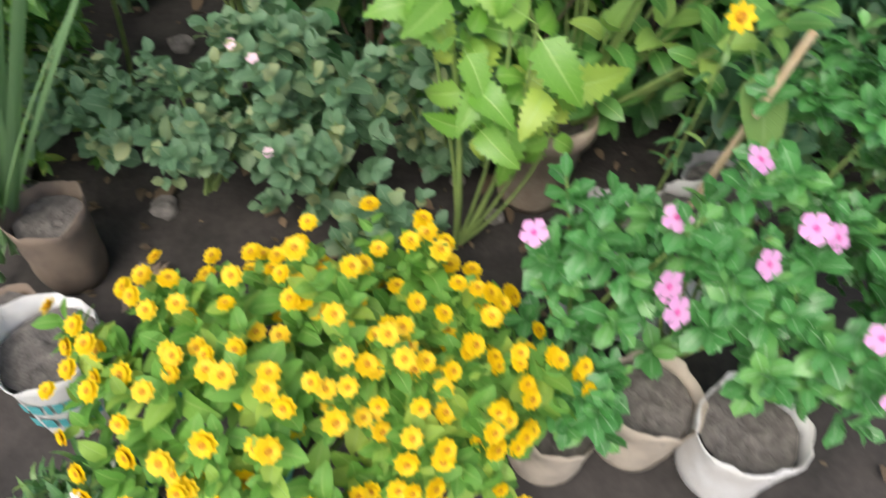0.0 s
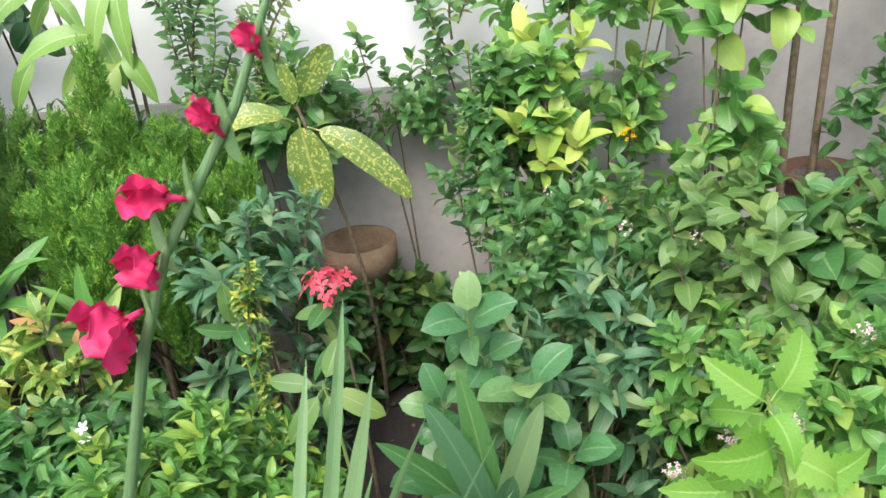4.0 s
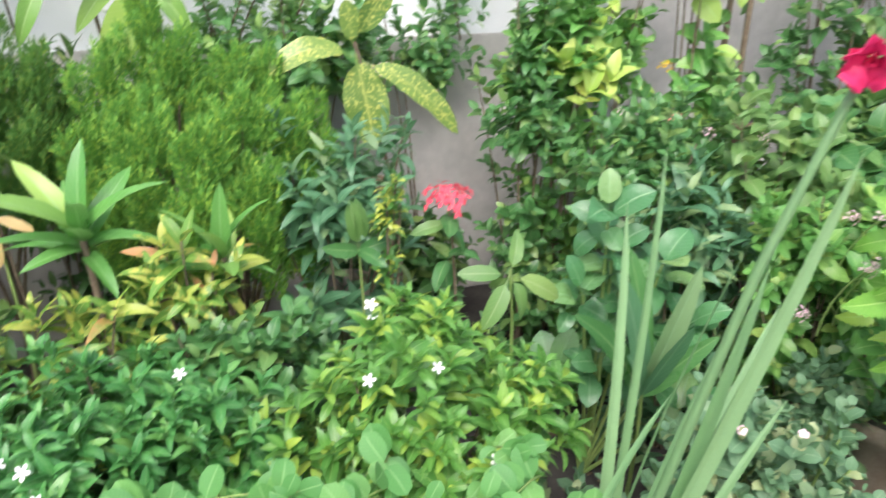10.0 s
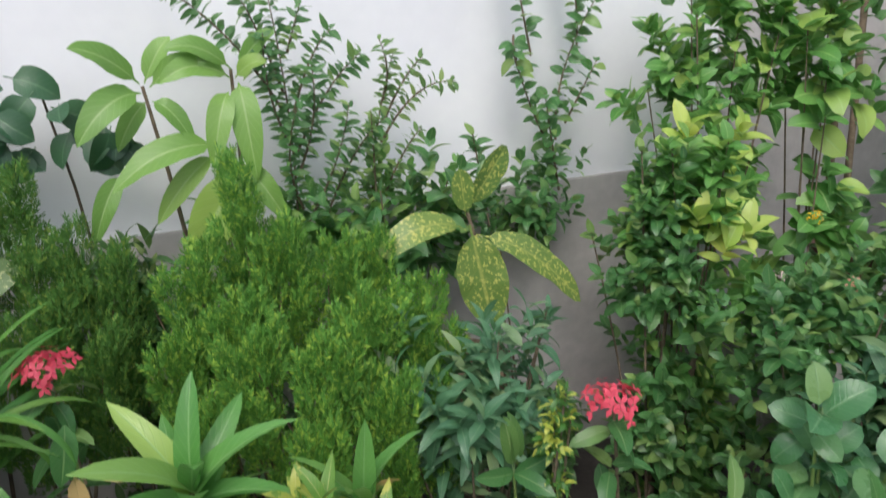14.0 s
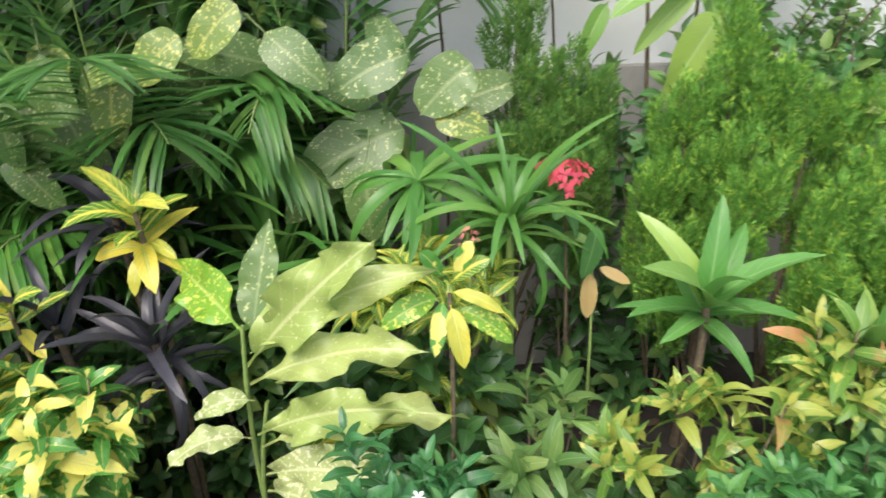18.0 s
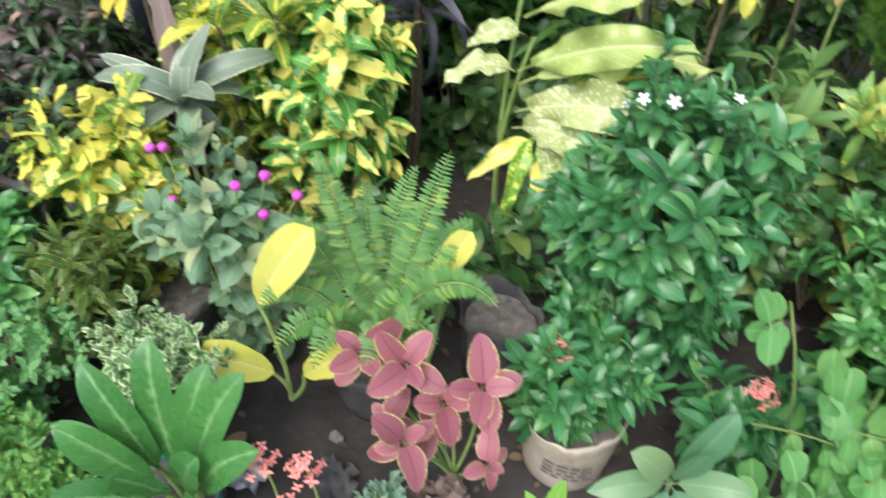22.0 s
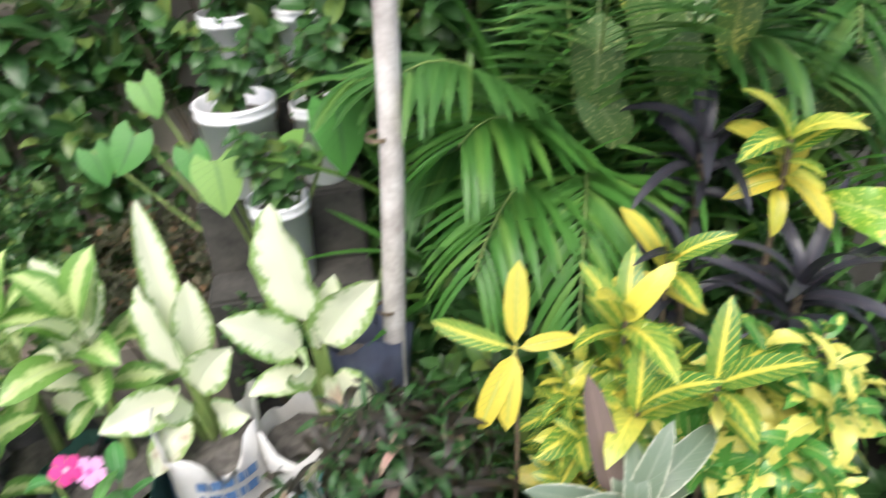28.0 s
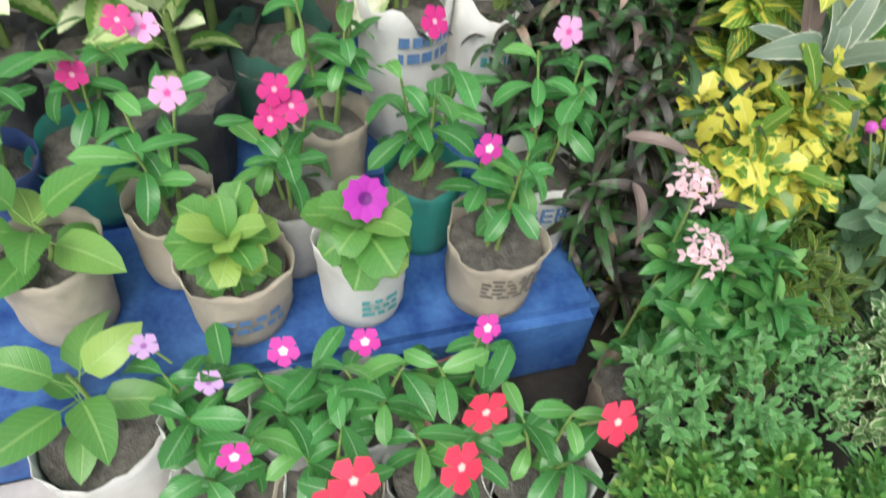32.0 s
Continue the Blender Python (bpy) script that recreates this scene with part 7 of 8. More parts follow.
gc = thing("grey_cordyline", (-3.08, 1.85, 0.05), "cordyline rosette of grey-green bronze leaves", "foliage plant")
stalk(gc, (-3.072, 1.82, 0.5), 0.012, 0.01, BARK)
rosette(gc, (-3.072, 1.82, 0.5), leafset("leaf", GREYLEAF, 3, L=0.19, W=0.05, a=0.3, b=0.55, fold=0.3, droop=0.75, nl=10), 15, (0.2, 1.5), (0.05, -0.4, 1), 55, (0.8, 1.1), 0.03)
lone_leaf(gc, leaf_mesh("leaf", BROWNLEAF, L=0.2, W=0.045, a=0.3, b=0.5, fold=0.4, droop=0.05), (-3.085, 1.85, 0.52), (-0.15, 0.3, 1), (0, -1, 0.2))
lone_leaf(gc, leaf_mesh("leaf", GREYLEAF, L=0.2, W=0.05, a=0.3, b=0.5, fold=0.3, droop=0.6), (-3.06, 1.83, 0.52), (0.8, 0.1, 0.6), (0, -0.6, 0.8))

y5 = thing("yellow_croton", (-3.2, 2.03, 0.1), "croton with five clear yellow leaves", "shrub")
stalk(y5, (-3.195, 2.006, 0.70), 0.005, 0.004, BARK)
Y5 = leafset("leaf", GOLD, 2, L=0.12, W=0.035, a=0.5, b=0.5, fold=0.2, droop=0.2, stalk=0.01)
Y5V = leafset("leaf", VEINED, 2, L=0.12, W=0.032, a=0.5, b=0.5, fold=0.2, droop=0.2, stalk=0.01)
for d, m, sc in (((0.05, 0.3, 1), Y5[0], 1.05), ((-0.9, 0.15, 0.35), Y5V[0], 1.05), ((0.85, 0, 0.12), Y5[0], 0.75), ((-0.3, -0.5, -0.8), Y5[1], 1.0), ((-0.62, -0.4, -0.8), Y5[1], 1.1)):
    lone_leaf(y5, m, (-3.195, 2.0, 0.70), d, (0, -0.8, 0.6), sc)

ag = thing("aglaonema", (-2.95, 1.19, 0.03), "aglaonema with broad dark green leaves streaked pale along the rib", "foliage plant")
for k, tip in enumerate([(-2.97, 1.28, 0.45), (-2.81, 1.22, 0.46), (-3.1, 1.1, 0.27), (-2.775, 1.13, 0.41), (-3.08, 1.16, 0.38), (-3.02, 1.03, 0.22), (-2.93, 1.02, 0.24), (-3.06, 1.24, 0.43), (-2.84, 1.05, 0.30), (-2.88, 1.26, 0.42), (-3.12, 1.2, 0.32), (-2.98, 1.1, 0.36), (-2.87, 1.14, 0.36)]):
    b0 = np.array((-2.95, 1.18, 0.15)) + 0.25 * (np.array(tip) - np.array((-2.95, 1.18, 0.15)))
    stalk(ag, b0, 0.005, 0.004)
    arc_leaf(ag, AGLAO, b0, tip, 0.062, 0.16, (0, -0.6, 0.8), 0.5, 0.65, 0.2, 0.03, nl=12, seed=60 + k)
yn = thing("young_foliage_plant", (-2.17, 1.22, 0.03), "young plant with broad drooping bluish green leaves", "foliage plant")
stalk(yn, (-2.165, 1.21, 0.27), 0.005, 0.004)
for k, (tip, w) in enumerate([((-2.115, 1.22, 0.45), 0.05), ((-2.22, 1.12, 0.12), 0.05), ((-2.15, 1.18, 0.40), 0.04), ((-2.25, 1.2, 0.36), 0.05), ((-2.06, 1.17, 0.31), 0.05), ((-2.30, 1.18, 0.27), 0.045), ((-2.11, 1.1, 0.2), 0.05)]):
    arc_leaf(yn, BLUISH, (-2.165, 1.21, 0.26), tip, w, 0.18, (0, -0.65, 0.75), 0.55, 0.7, 0.2, 0.02, nl=10, seed=80 + k, stalk=0.1)
for k, (p, n, m, lab, kw) in enumerate([((-2.35, 1.15, 0.2), 9, LIME, "young croton with yellow-green leaves", dict(L=0.1, W=0.032, a=0.5, b=0.6)), ((-1.8, 1.08, 0.22), 6, COLEUS, "small coleus with dark red leaves", dict(L=0.09, W=0.045, a=0.5, b=0.65))]):
    ob = thing("foliage_plant", (p[0], p[1] + 0.02, 0.03), lab, "foliage plant")
    stalk(ob, p, 0.006, 0.005)
    rosette(ob, p, leafset("leaf", m, 3, fold=0.2, droop=0.45, **kw), n, (0.4, 1.4), (0, -0.3, 1), 500 + k, (0.8, 1.1), 0.05)
ct = thing("butterfly_pea", (-1.92, 1.3, 0.02), "trailing butterfly pea with round soft leaflets", "climber")
gp = np.random.default_rng(79)
for p0, p1 in (((-1.92, 1.3, 0.02), (-2.09, 1.28, 0.62)), ((-1.92, 1.3, 0.02), (-1.93, 1.24, 0.5)), ((-1.92, 1.3, 0.02), (-1.78, 1.22, 0.4))):
    stalk(ct, p1, 0.003, 0.002, STEM, bow=(0.03, 0, 0))
pinnate(ct, (-2.09, 1.28, 0.58), (-2.13, 1.24, 0.61), PEAL, 2, 0.8, 1100)
for k in range(30):
    x, z = -2.05 + 0.33 * ((k * 0.618) % 1), 0.12 + 0.38 * ((k * 0.414 + 0.2) % 1)
    x += 0.1 * (0.5 - z)
    e = np.array((x, 1.24 - 0.2 * (0.5 - z) + gp.uniform(-0.03, 0.03), z))
    pinnate(ct, e - np.array((gp.normal(0, 0.05), -0.06, 0.05)), e + np.array((gp.normal(0, 0.05), -0.02, 0.02)), PEAL, 2 + k % 2, gp.uniform(0.7, 0.98), 1101 + k)
p21 = bag((-2.28, 1.4, 0.0), 0.088, 0.19, SACKTAN, "tan printed grow bag under a young ixora", 31)
bars(p21, 0.088, 0.19, INKDARK, -100, 0.6, 4, 0.08, 0.008, 4)
bag((-2.06, 1.24, 0.0), 0.06, 0.09, SACKGREY, "crumpled grey plastic grow bag", 32, crumple=0.16)
bag((-1.93, 1.16, 0.0), 0.06, 0.1, SACKTEAL, "small teal plastic grow bag", 33)
bag((-2.5, 1.8, 0.0), 0.07, 0.1, SACKBLACK, "black plastic nursery bag", 34, crumple=0.14)
bag((-2.68, 1.84, 0.0), 0.07, 0.12, SACKBLACK, "black plastic nursery bag", 35, crumple=0.14)
bag((-3.12, 1.62, 0.0), 0.09, 0.16, SACKBLACK, "black plastic nursery bag", 36, crumple=0.14)
pot((-0.96, 2.2, 0.0), 0.075, 0.44, CLAY, "tall old clay pot among the shrubs")
bag((-2.98, 1.2, 0.0), 0.08, 0.13, SACKTEAL, "teal plastic bag holding an aglaonema", 37)

# the pole and what stands behind it
po = thing("pole", (-3.365, 2.25, 0.0), "weathered pale bamboo pole standing among the plants", "pole")
part("cane", tubes_mesh("cane", [([(-0.01, 0, 0), (0.0, 0.01, 0.5), (0.03, 0.03, 0.9), (0.05, 0.06, 1.3), (0.07, 0.09, 2.0)], [0.023, 0.022, 0.021, 0.02, 0.019])], rough_mat("bamboo_marked", (0.34, 0.31, 0.29), (0.62, 0.60, 0.58), 20, 0.8, 0.6), 12), po)
for k, z in enumerate((0.62, 0.95, 1.22)):
    part("node", tubes_mesh("node", [([(-0.005 + 0.04 * (z - 0.5), 0.01 + 0.06 * (z - 0.5), z - 0.004), (-0.005 + 0.04 * (z - 0.5), 0.01 + 0.06 * (z - 0.5), z + 0.004)], [0.0235, 0.0235])], BARK, 12), po)


def bucket(at, r, h, label):
    ob = thing("bucket", at, label, "bucket", "white buckets")
    V, F, n = [], [], 26
    prof = [(0.0, 0.0), (0.82, 0.0), (0.86, 0.02), (0.97, 0.86), (1.03, 0.86), (1.03, 0.9), (0.98, 0.92), (1.04, 0.96), (1.04, 1.0), (0.95, 1.0), (0.92, 0.7)]
    for k, z in prof:
        V += [(r * k * math.cos(2 * math.pi * q / n), r * k * math.sin(2 * math.pi * q / n), z * h) for q in range(n)]
    F = [(i * n + q, i * n + (q + 1) % n, (i + 1) * n + (q + 1) % n, (i + 1) * n + q) for i in range(len(prof) - 1) for q in range(n)]
    part("body", mesh_of("body", V, F, [(v[0], v[2]) for v in V], [WHITEPLASTIC]), ob)
    part("soil", soil_mesh(r * 0.92), ob, Matrix.Translation((0, 0, h * 0.8)))
    part("handle", tubes_mesh("handle", [([(r * 1.04 * math.cos(a), -0.25 * r * math.sin(a) * 2, h * 0.9 - r * 0.8 * math.sin(a)) for a in np.linspace(0, math.pi, 10)], [0.003] * 10)], BARKDK, 5), ob)
    return ob


# Added ledge that carries the pots, in the shade-darkened beige.
box("upper_ledge", (-5.6, 2.545, 0.0), (-3.3, 2.837, 0.42), BEIGESHADE, "grey upper ledge along the wall", 0.01)
# Added tiers under the buckets, coloured dark to stand out less.
DARKSTONE = rough_mat("dark_stone", (0.03, 0.03, 0.028), (0.09, 0.085, 0.075), 12, 0.9, 0.6)
for k, (y0, y1, z) in enumerate(((2.42, 2.54, 0.58), (2.543, 2.68, 0.74), (2.683, 2.836, 0.9))):
    box("planting_tier_%d" % (k + 1), (-3.72, y0, 0.423 if y0 > 2.55 else 0.0), (-3.38, y1, z), DARKSTONE, "dark tier added to carry the buckets", 0.008)
for x, y, z, br0, bh in ((-3.55, 2.48, 0.58, 0.06, 0.19), (-3.612, 2.612, 0.74, 0.08, 0.19), (-3.45, 2.612, 0.74, 0.055, 0.17), (-3.455, 2.76, 0.9, 0.06, 0.17), (-3.61, 2.76, 0.9, 0.062, 0.17)):
    bucket((x, y, z), br0, bh, "white plastic paint bucket with stained sides")
    sprigs("bucket_plant", (x, y, z + bh * 0.8), [((x, y, z + bh * 0.8), (x + 0.07 * math.cos(q * 1.9 + x * 30), y - 0.05 + 0.03 * math.sin(q * 2.3), z + bh + 0.12 + 0.03 * (q % 3)), (0, -0.02, 0.02)) for q in range(5)], T_MID, DARK, "thin dark-leaved young plant growing in a white bucket", 22, 0.8, int(-x * 100), BARKDK, "potted plant", 0.3)
COLO = leafset("leaf", COLOC, 2, L=0.16, W=0.14, a=0.28, b=0.5, fold=0.08, droop=0.2, heart=0.22, stalk=0.0, nl=9, nw=6)
COLP = leafset("leaf", leaf_mat("leaf_taro_pale", (0.20, 0.40, 0.08), (0.30, 0.50, 0.14), (0.05, 0.12, 0.07), rough=0.5, young=0.0), 2, L=0.15, W=0.145, a=0.28, b=0.4, fold=0.05, droop=0.15, heart=0.2, nl=9, nw=6)
tr = thing("taro", (-3.6, 2.56, 0.5), "taro with heart-shaped dark-veined leaves", "foliage plant")
for ms, p, d, sc in ((COLP, (-3.645, 2.44, 0.875), (0.1, -0.35, -0.9), 0.85), (COLO, (-3.415, 2.44, 0.955), (0.1, -0.3, -0.95), 1.0), (COLO, (-3.48, 2.46, 0.875), (-0.75, -0.4, -0.35), 0.75), (COLO, (-3.69, 2.47, 0.89), (0.2, -0.4, -0.8), 0.6), (COLO, (-3.80, 2.56, 0.9), (-0.4, -0.4, -0.7), 0.7), (COLO, (-3.9, 2.6, 0.86), (0.3, -0.4, -0.8), 0.6), (COLO, (-3.78, 2.62, 0.98), (0.3, -0.4, -0.6), 0.6)):
    stalk(tr, p, 0.005, 0.003)
    lone_leaf(tr, ms[0], p, d, (0.15 * math.sin(p[0] * 40), -0.9, 0.4), sc * 0.82)
for k, (p, r, n, m) in enumerate([((-4.2, 2.58, 0.66), (0.26, 0.12, 0.22), 230, DARK), ((-3.55, 2.4, 0.5), (0.16, 0.05, 0.1), 50, DARK), ((-3.86, 2.6, 0.56), (0.14, 0.1, 0.16), 110, leaf_mat("leaf_brown_green", (0.06, 0.07, 0.04), (0.14, 0.13, 0.08), None, rough=0.6)), ((-4.6, 2.6, 0.6), (0.2, 0.14, 0.2), 120, DARK)]):
    bush("small_leaved_bush", (p[0], p[1], 0.0), p, r, n, 9, T_SMALL, m, "dense dark bush with small leaves", "shrub", 1.2, 0.06, BARKDK, 280 + k)
ba = thing("bromeliad", (-4.28, 2.75, 0.42), "bromeliad with reddish bronze leaves", "foliage plant")
rosette(ba, (-4.28, 2.75, 0.8), leafset("leaf", leaf_mat("leaf_red_bronze", (0.22, 0.08, 0.03), (0.36, 0.16, 0.05), None), 2, L=0.2, W=0.035, a=0.3, b=0.5, fold=0.3, droop=0.4), 9, (0.5, 1.3), (0, -0.2, 1), 71, (0.8, 1.1), 0.02)
pot((-4.5, 2.64, 0.42), 0.09, 0.2, BRICKRED, "red clay pot beside a dark bush")

# ================= dieffenbachia row =================
DF = leafset("leaf", DIEF, 4, L=0.17, W=0.085, a=0.5, b=0.6, fold=0.22, droop=0.35, stalk=0.05)
DG = leafset("leaf", DIEFGREEN, 4, L=0.17, W=0.082, a=0.5, b=0.6, fold=0.2, droop=0.45, stalk=0.05)
CREAM = leaf_mat("leaf_cream_white", (0.22, 0.40, 0.10), (0.36, 0.52, 0.18), (0.84, 0.88, 0.68), "centre", (0.86, 0.89, 0.68), 0.74, rough=0.3, old=(0.55, 0.40, 0.30))
for k, (foot, tips) in enumerate([
    ((-3.505, 2.2, 0.3), [((-3.515, 2.2, 0.665), (-3.54, 2.22, 0.885), 0.105), ((-3.49, 2.19, 0.62), (-3.385, 2.14, 0.765), 0.085), ((-3.53, 2.19, 0.61), (-3.645, 2.14, 0.725), 0.08), ((-3.48, 2.18, 0.55), (-3.40, 2.1, 0.49), 0.07), ((-3.53, 2.18, 0.56), (-3.62, 2.12, 0.585), 0.055), ((-3.5, 2.2, 0.6), (-3.455, 2.2, 0.75), 0.06), ((-3.51, 2.17, 0.58), (-3.53, 2.07, 0.65), 0.07), ((-3.5, 2.17, 0.53), (-3.46, 2.08, 0.57), 0.06)]),
    ((-3.716, 2.2, 0.3), [((-3.735, 2.2, 0.59), (-3.765, 2.2, 0.78), 0.075), ((-3.715, 2.18, 0.57), (-3.63, 2.12, 0.69), 0.075), ((-3.71, 2.2, 0.6), (-3.69, 2.2, 0.775), 0.065), ((-3.74, 2.17, 0.51), (-3.80, 2.1, 0.455), 0.065), ((-3.69, 2.17, 0.51), (-3.622, 2.1, 0.56), 0.065), ((-3.75, 2.18, 0.55), (-3.868, 2.12, 0.555), 0.075), ((-3.72, 2.15, 0.56), (-3.74, 2.06, 0.62), 0.065), ((-3.73, 2.22, 0.62), (-3.752, 2.27, 0.895), 0.055)])]):
    ob = thing("dieffenbachia", (foot[0], foot[1], 0.3), "dieffenbachia with cream-white leaves, some browned at the tip", "foliage plant", "dieffenbachias")
    for q, (b0, tip, w) in enumerate(tips):
        stalk(ob, b0, 0.008, 0.005)
        arc_leaf(ob, CREAM, b0, tip, w * 1.05, 0.09, (0.35 * (q % 3 - 1), -0.8, 0.6), 0.55, 0.85, 0.35, 0.04, nl=14, seed=620 + 10 * k + q, roll=(0.4, -0.5, 0.2)[q % 3])
    wb = bag(((-3.545, -3.70)[k], 2.15, 0.2), 0.08, (0.28, 0.31)[k], SACKWHITE, "white sacking bag holding a dieffenbachia", 50 + k, crumple=0.1, peak=0.11)
    bars(wb, 0.08, (0.28, 0.31)[k], INKTEAL if k == 0 else INKBLUE, -80, 0.78, 2, 0.08, 0.02, 20 + k)
for k, (p, n) in enumerate([((-3.9, 2.26, 0.56), 18), ((-4.04, 2.3, 0.55), 16), ((-4.2, 2.28, 0.50), 18), ((-4.40, 2.3, 0.48), 16), ((-4.1, 2.14, 0.42), 15), ((-4.6, 2.2, 0.45), 16)]):
    ob = thing("dieffenbachia", (p[0], p[1], 0.1), "dieffenbachia with green leaves streaked cream", "foliage plant", "dieffenbachias")
    stalk(ob, (p[0], p[1], p[2] + 0.08), 0.012, 0.008)
    rosette(ob, (p[0], p[1], p[2] + 0.1), DG + DF[:2], n, (0.15, 1.45), (0, -0.15, 1), 602 + k, (0.7, 1.0), 0.16)
    bag((p[0] - 0.02, p[1] - 0.05, 0.2), 0.1, 0.2, SACKBLACK if k else sack_mat("sack_dark_green", (0.03, 0.12, 0.09), (0.05, 0.09, 0.075)), "black grow bag holding a dieffenbachia" if k else "dark green grow bag holding a dieffenbachia", 52 + k, crumple=0.13, peak=0.06)

bag((-3.42, 2.3, 0.0), 0.08, 0.56, sack_mat("sack_slate", (0.09, 0.11, 0.18), (0.06, 0.065, 0.10)), "dull slate blue plastic sack behind the dieffenbachias", 61, crumple=0.12)

# ================= blue step, slabs and rows of vincas =================
box("shelf_step", (-5.6, 2.0, 0.0), (-3.44, 2.5, 0.2), BLUEPAINT, "dark blue painted upper planting step", 0.015)
box("blue_step", (-5.6, 1.63, 0.0), (-3.46, 1.996, 0.19), BLUEPAINT, "blue painted concrete step under the grow bags", 0.02)
pv = thing("pavement", (-4.5, 1.2, 0.0), "grey concrete paving slabs with open joints", "pavement", kind="structure")
for k, y in enumerate((1.535, 1.38, 1.2, 0.95)):
    y0 = (1.375, 1.196, 0.946, 0.6)[k]
    sl = box("slab", (-5.6, y0, 0.0), (-3.66 + 0.04 * k, y, 0.024), SLAB, "", 0.004, parent=pv)
    sl.location = -pv.location
sl = box("slab", (-5.6, 1.54, 0.0), (-3.62, 1.628, 0.022), SLAB, "", 0.004, parent=pv)
sl.location = -pv.location

ROWS = [
    # x, y, base z, radius, height, material, label, plant height, leaves, flowers
    (-4.10, 1.495, 0.024, 0.078, 0.12, SACKWHITE, "white sacking grow bag with a red printed band", 0.14, 20, [(F_MAG, 0.025, -0.065, 0.215)]),
    (-3.965, 1.45, 0.024, 0.075, 0.12, SACKTAN, "cream sacking grow bag", 0.14, 20, [(F_RED, 0.02, -0.08, 0.21), (F_RED, -0.015, -0.1, 0.19)]),
    (-3.80, 1.44, 0.024, 0.075, 0.12, SACKGREY, "grey sacking grow bag on slabs", 0.14, 20, [(F_RED, -0.015, -0.08, 0.2), (F_RED, 0.035, -0.02, 0.21)]),
    (-3.655, 1.415, 0.024, 0.078, 0.11, SACKWHITE, "white sacking grow bag with a folded rim", 0.15, 22, [(F_RED, 0.06, -0.04, 0.2)]),
    (-4.12, 1.58, 0.024, 0.062, 0.17, SACKWHITE, "white sacking grow bag", 0.13, 16, [(F_LILAC, -0.05, 0.02, 0.19), (F_LILAC, 0.02, -0.02, 0.14)]),
    (-4.0, 1.56, 0.024, 0.06, 0.17, SACKGREY, "grey sacking grow bag on slabs", 0.13, 16, [(F_MAG, 0.0, 0.0, 0.18)]),
    (-3.88, 1.545, 0.024, 0.065, 0.17, SACKGREY, "grey sacking grow bag on slabs", 0.15, 20, [(F_MAG, -0.015, 0.0, 0.19)]),
    (-3.75, 1.52, 0.024, 0.065, 0.17, rough_mat("sack_maroon", (0.22, 0.07, 0.09), (0.4, 0.2, 0.2), 20, 0.5), "maroon edged grow bag", 0.15, 16, [(F_MAG, 0.02, 0.01, 0.19)]),
    (-4.13, 1.87, 0.19, 0.065, 0.16, SACKTAN, "tan grow bag with a rolled rim", 0.22, 20, [(F_PINK, 0.04, -0.06, 0.26)]),
    (-3.95, 1.85, 0.19, 0.058, 0.16, SACKGREY, "grey sacking bag on the blue step", 0.18, 20, [(F_CRIM, 0.01, -0.04, 0.22), (F_CRIM, -0.02, -0.05, 0.21), (F_CRIM, -0.01, -0.04, 0.25)]),
    (-3.73, 1.86, 0.19, 0.062, 0.16, SACKTEAL, "teal and white grow bag", 0.29, 26, [(F_CRIM, -0.01, -0.02, 0.31)]),
    (-3.54, 1.82, 0.19, 0.068, 0.17, SACKWHITE, "white grow bag with blue lettering", 0.28, 28, [(F_PINK, -0.02, -0.02, 0.295)]),
    (-3.86, 2.0, 0.2, 0.06, 0.17, SACKTAN, "cream sacking bag on the blue step", 0.28, 26, [(F_CRIM, 0.0, -0.03, 0.29), (F_PINK, 0.03, -0.03, 0.28)]),
    (-4.24, 2.04, 0.2, 0.065, 0.17, SACKTEAL, "teal plastic grow bag tilted over", 0.2, 18, [(F_CRIM, 0.01, -0.05, 0.16), (F_CRIM, 0.09, -0.05, 0.24), (F_PINK, 0.12, -0.04, 0.22)]),
    (-3.65, 1.715, 0.19, 0.075, 0.14, SACKTAN, "cream printed grow bag with dry cracked soil", 0.23, 22, [(F_MAG, -0.06, -0.05, 0.25)]),
    (-4.38, 1.98, 0.2, 0.062, 0.17, SACKBLUE, "navy and white grow bag", 0.2, 18, [(F_CRIM, 0.03, -0.03, 0.24)]),
]
made = []
for k, (x, y, z, r, h, m, lab, ht, n, fl) in enumerate(ROWS):
    bg = bag((x, y, z), r, h, m, lab, 100 + k, (0, 0) if k != 13 else (8, -10))
    made.append(bg)
    vinca((x, y, z + h * 0.82), ht * 0.92, n, 700 + k, fl, size=1.12, width=0.09)
writing(made[11], "BER", 0.045, 0.068, 0.17, INKBLUE, -98, 0.72)
writing(made[11], "A", 0.05, 0.068, 0.17, INKBLUE, -98, 0.28)
bars(made[0], 0.078, 0.13, INKRED, -60, 0.35, 1, 0.09, 0.03, 1)
bars(made[14], 0.072, 0.16, INKDARK, -90, 0.7, 5, 0.08, 0.006, 2)
LET = leafset("leaf", BRIGHT, 3, L=0.08, W=0.046, a=0.8, b=0.26, fold=0.3, droop=0.5, nl=11)
lb = bag((-4.05, 1.75, 0.19), 0.076, 0.14, SACKTAN, "cream printed grow bag", 130)
bars(lb, 0.076, 0.14, INKBLUE, -80, 0.55, 2, 0.08, 0.012, 14)
lt = thing("petunia_seedling", (-4.05, 1.74, 0.305), "compact rosette of soft rounded green leaves", "flowering plant")
stalk(lt, (-4.05, 1.7, 0.37), 0.006, 0.005)
rosette(lt, (-4.05, 1.72, 0.4), LET, 40, (0.35, 1.7), (0, -0.15, 1), 81, (0.8, 1.2), 0.09)
pb = bag((-3.86, 1.735, 0.19), 0.066, 0.15, SACKWHITE, "white grow bag with teal printing", 131)
